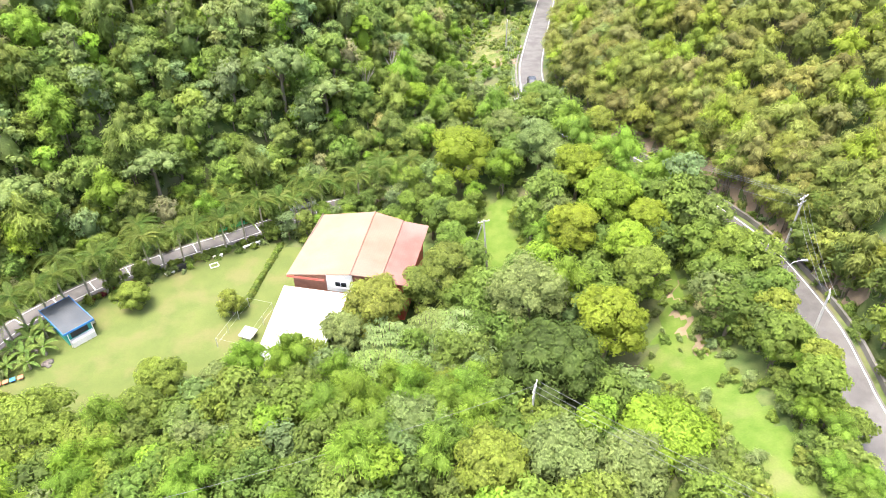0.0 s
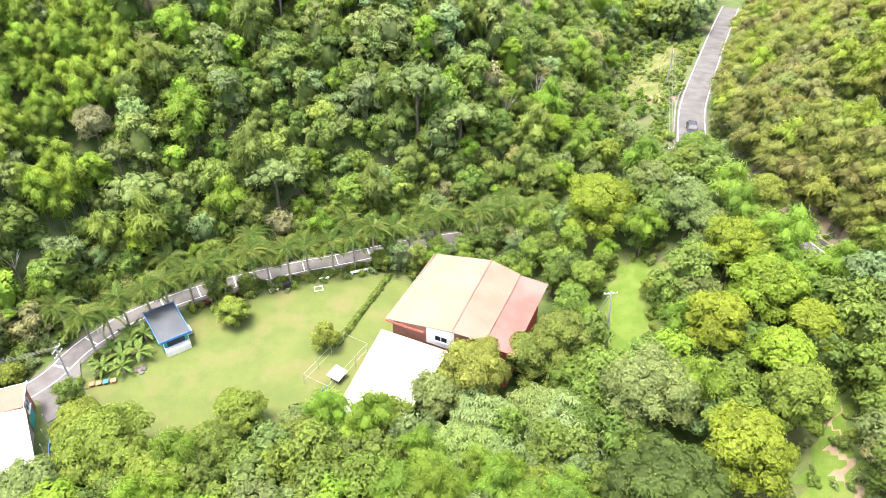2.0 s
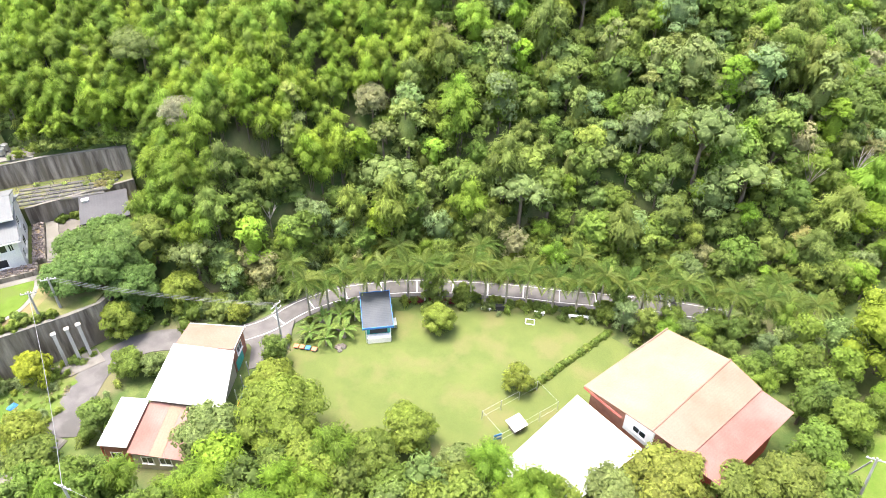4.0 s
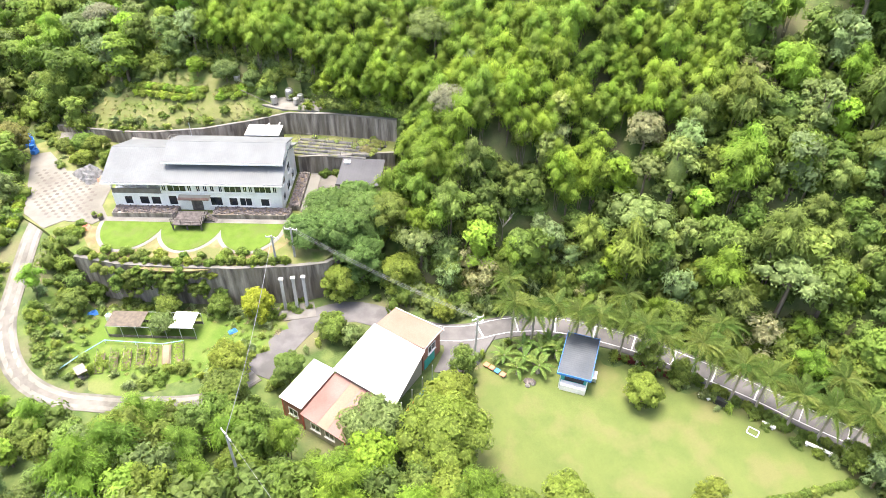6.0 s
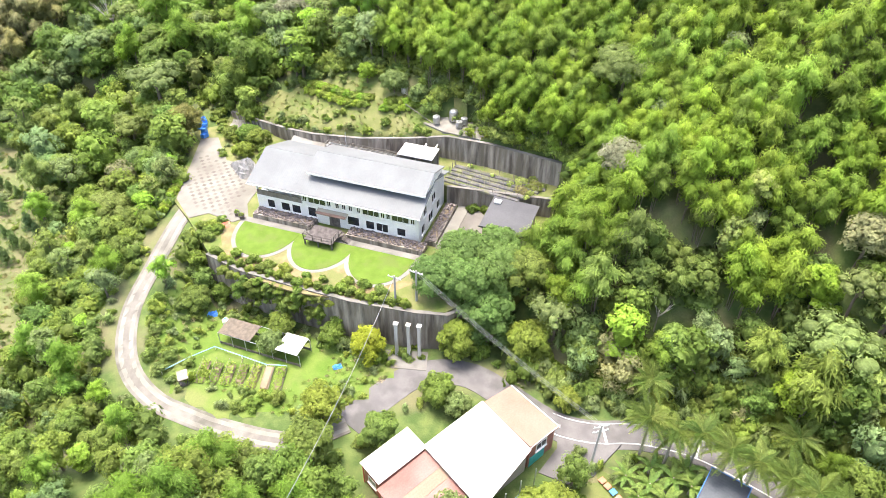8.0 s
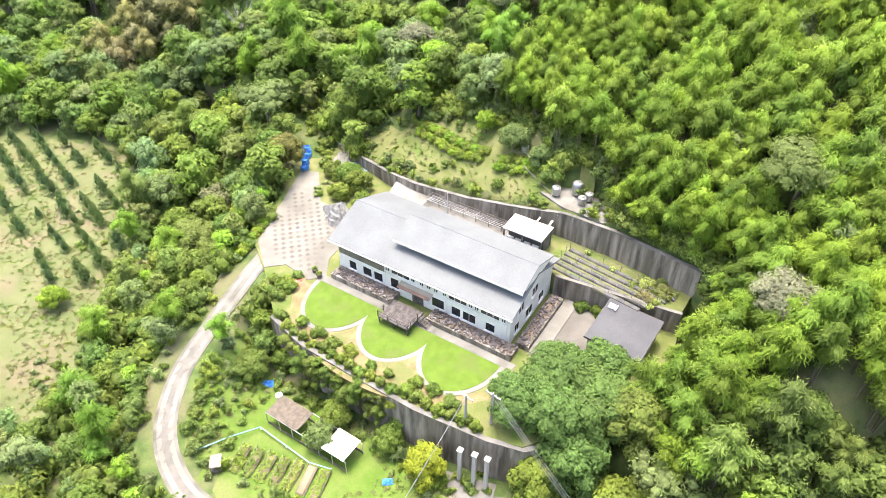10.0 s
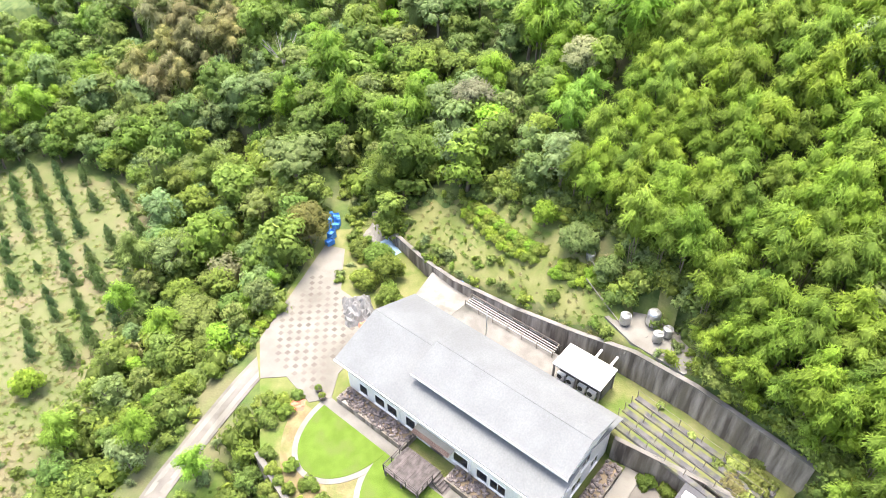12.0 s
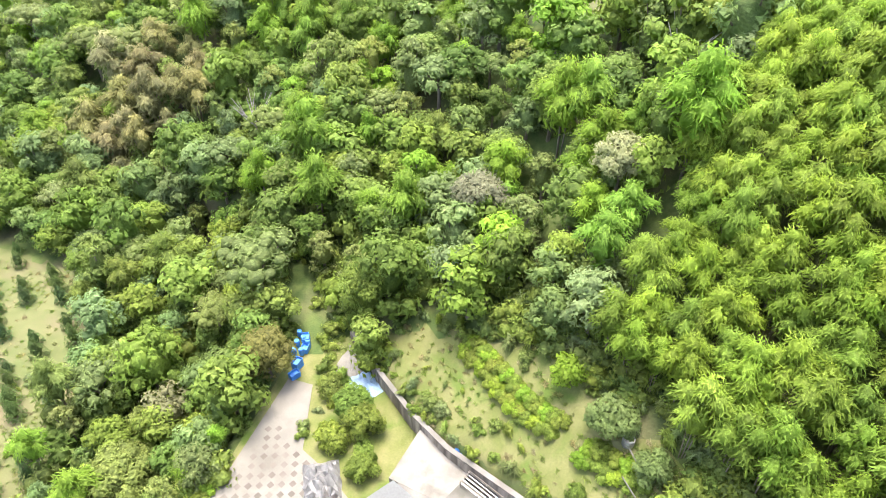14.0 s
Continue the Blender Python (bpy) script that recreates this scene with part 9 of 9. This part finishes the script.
def build_yard_things():
    GREYTARP = surface("grey_tarp", (0.12, 0.118, 0.115), (0.2, 0.198, 0.195), 1.5, 0.6, 0.3, 8)
    LIGHTBLUE = surface("faded_blue_tarp", (0.2, 0.3, 0.42), (0.28, 0.38, 0.5), 1.0, 0.6, 0.2, 8)
    crumpled("tarpaulin_mound", -109.3, 13.3, Z1 + 0.08, 1.75, GREYTARP, "pile of material under a grey tarp", 1, 1.2)
    crumpled("rubble_heap", -107.4, 15.2, Z1 + 0.08, 0.8, TERRACOTTA, "small heap of broken bricks beside the house", 2, 0.4)
    crumpled("faded_tarp", -121.2, 12.4, height_or_terrace(-121.2, 12.4), 1.3, LIGHTBLUE, "faded blue tarp spread on the ground", 3, 0.25)
    crumpled("sand_heap", -123.6, 10.0, height_or_terrace(-123.6, 10.0), 1.5, PALECONC, "spilled heap of pale sand on the ground", 4, 0.25)
    crumpled("red_tarp", -94.9, 12.2, Z1 + 0.05, 0.7, TERRACOTTA, "crumpled orange-red tarp beside the path", 5, 0.3)
    for k, (x, y, z) in enumerate(((-115.4, 24.4, 7.98), (-115.0, 25.0, 7.98), (-124.6, 3.6, 6.5), (-123.8, 3.2, 6.5), (-124.2, 4.3, 6.5), (-122.9, 4.2, 6.45), (-122.6, 3.4, 6.45), (-125.2, 2.8, 6.5))):
        b = thing("plastic_barrel", "upright blue plastic barrel standing on concrete", "barrel", "blue barrels", pose(x, y, z))
        part("body", Mesh().tube([(0, 0, 0), (0, 0, 0.12), (0, 0, 0.45), (0, 0, 0.78), (0, 0, 0.9)], [0.26, 0.3, 0.32, 0.3, 0.26], 14), BLUE, b)
        part("lid", Mesh().tube([(0, 0, 0.902), (0, 0, 0.95)], 0.24, 12), BLUE, b)
    for k, (x, y) in enumerate(((-97.2, 13.8), (-96.4, 14.6))):
        b = thing("flower_pot", "dark clay pot with a small plant", "flower pot", "pots by the house", pose(x, y, Z1 + 0.09))
        part("pot", Mesh().tube([(0, 0, 0), (0, 0, 0.5), (0, 0, 0.56)], [0.28, 0.42, 0.44], 12), DARKWOOD, b)
        p = Plant(GREENS["mid"])
        r2 = np.random.default_rng(k)
        o = sphere_dirs(r2, 70, 0.0)
        p.put(*leaves(o * 0.35 + np.array([0, 0, 0.6]), o, 0.24, 0.1, r2, simple=True)).done()
        part("plant", tri_mesh("plant", p.v, p.f, p.c, [LEAF]), None, b)
    # pipes and stairs by the tanks
    for a, b in (((-109.4, 42.6, 13.6), (-113.4, 38.6, 14.9)), ((-108.2, 45.6, 13.5), (-106.0, 43.6, 12.6)), ((-116.2, 38.2, 16.0), (-111.2, 42.8, 13.7))):
        tagged(new("water_pipe", Mesh().tube([a, b], 0.06, 6).data("water_pipe", PALECONC)), "pale water pipe running to the steel tanks", "pipe", "water pipes")
    st = thing("wall_steps", "narrow steel steps up the concrete wall", "steps", at=pose(-109.6, 38.2, Z1, 0, 0, 155))
    for k in range(13):
        part("step", Mesh().box(0.0 + k * 0.16, -0.4, 0.42 * k, 0.22 + k * 0.16, 0.4, 0.42 * k + 0.05), GALV, st)
    for y in (-0.42, 0.42):
        part("stringer", Mesh().tube([(0, y, 0), (2.1, y, 5.4)], 0.05, 6), GALV, st)
    tagged(new("vent_pole", Mesh().tube([(-106.8, 29.4, Z1), (-106.8, 29.4, Z1 + 7.5)], 0.06, 6).data("vent_pole", GALV)), "thin steel pole rising behind the roof", "pole")


def height_or_terrace(x, y):
    return base_z(x, y) + 0.03


build_yard_things()
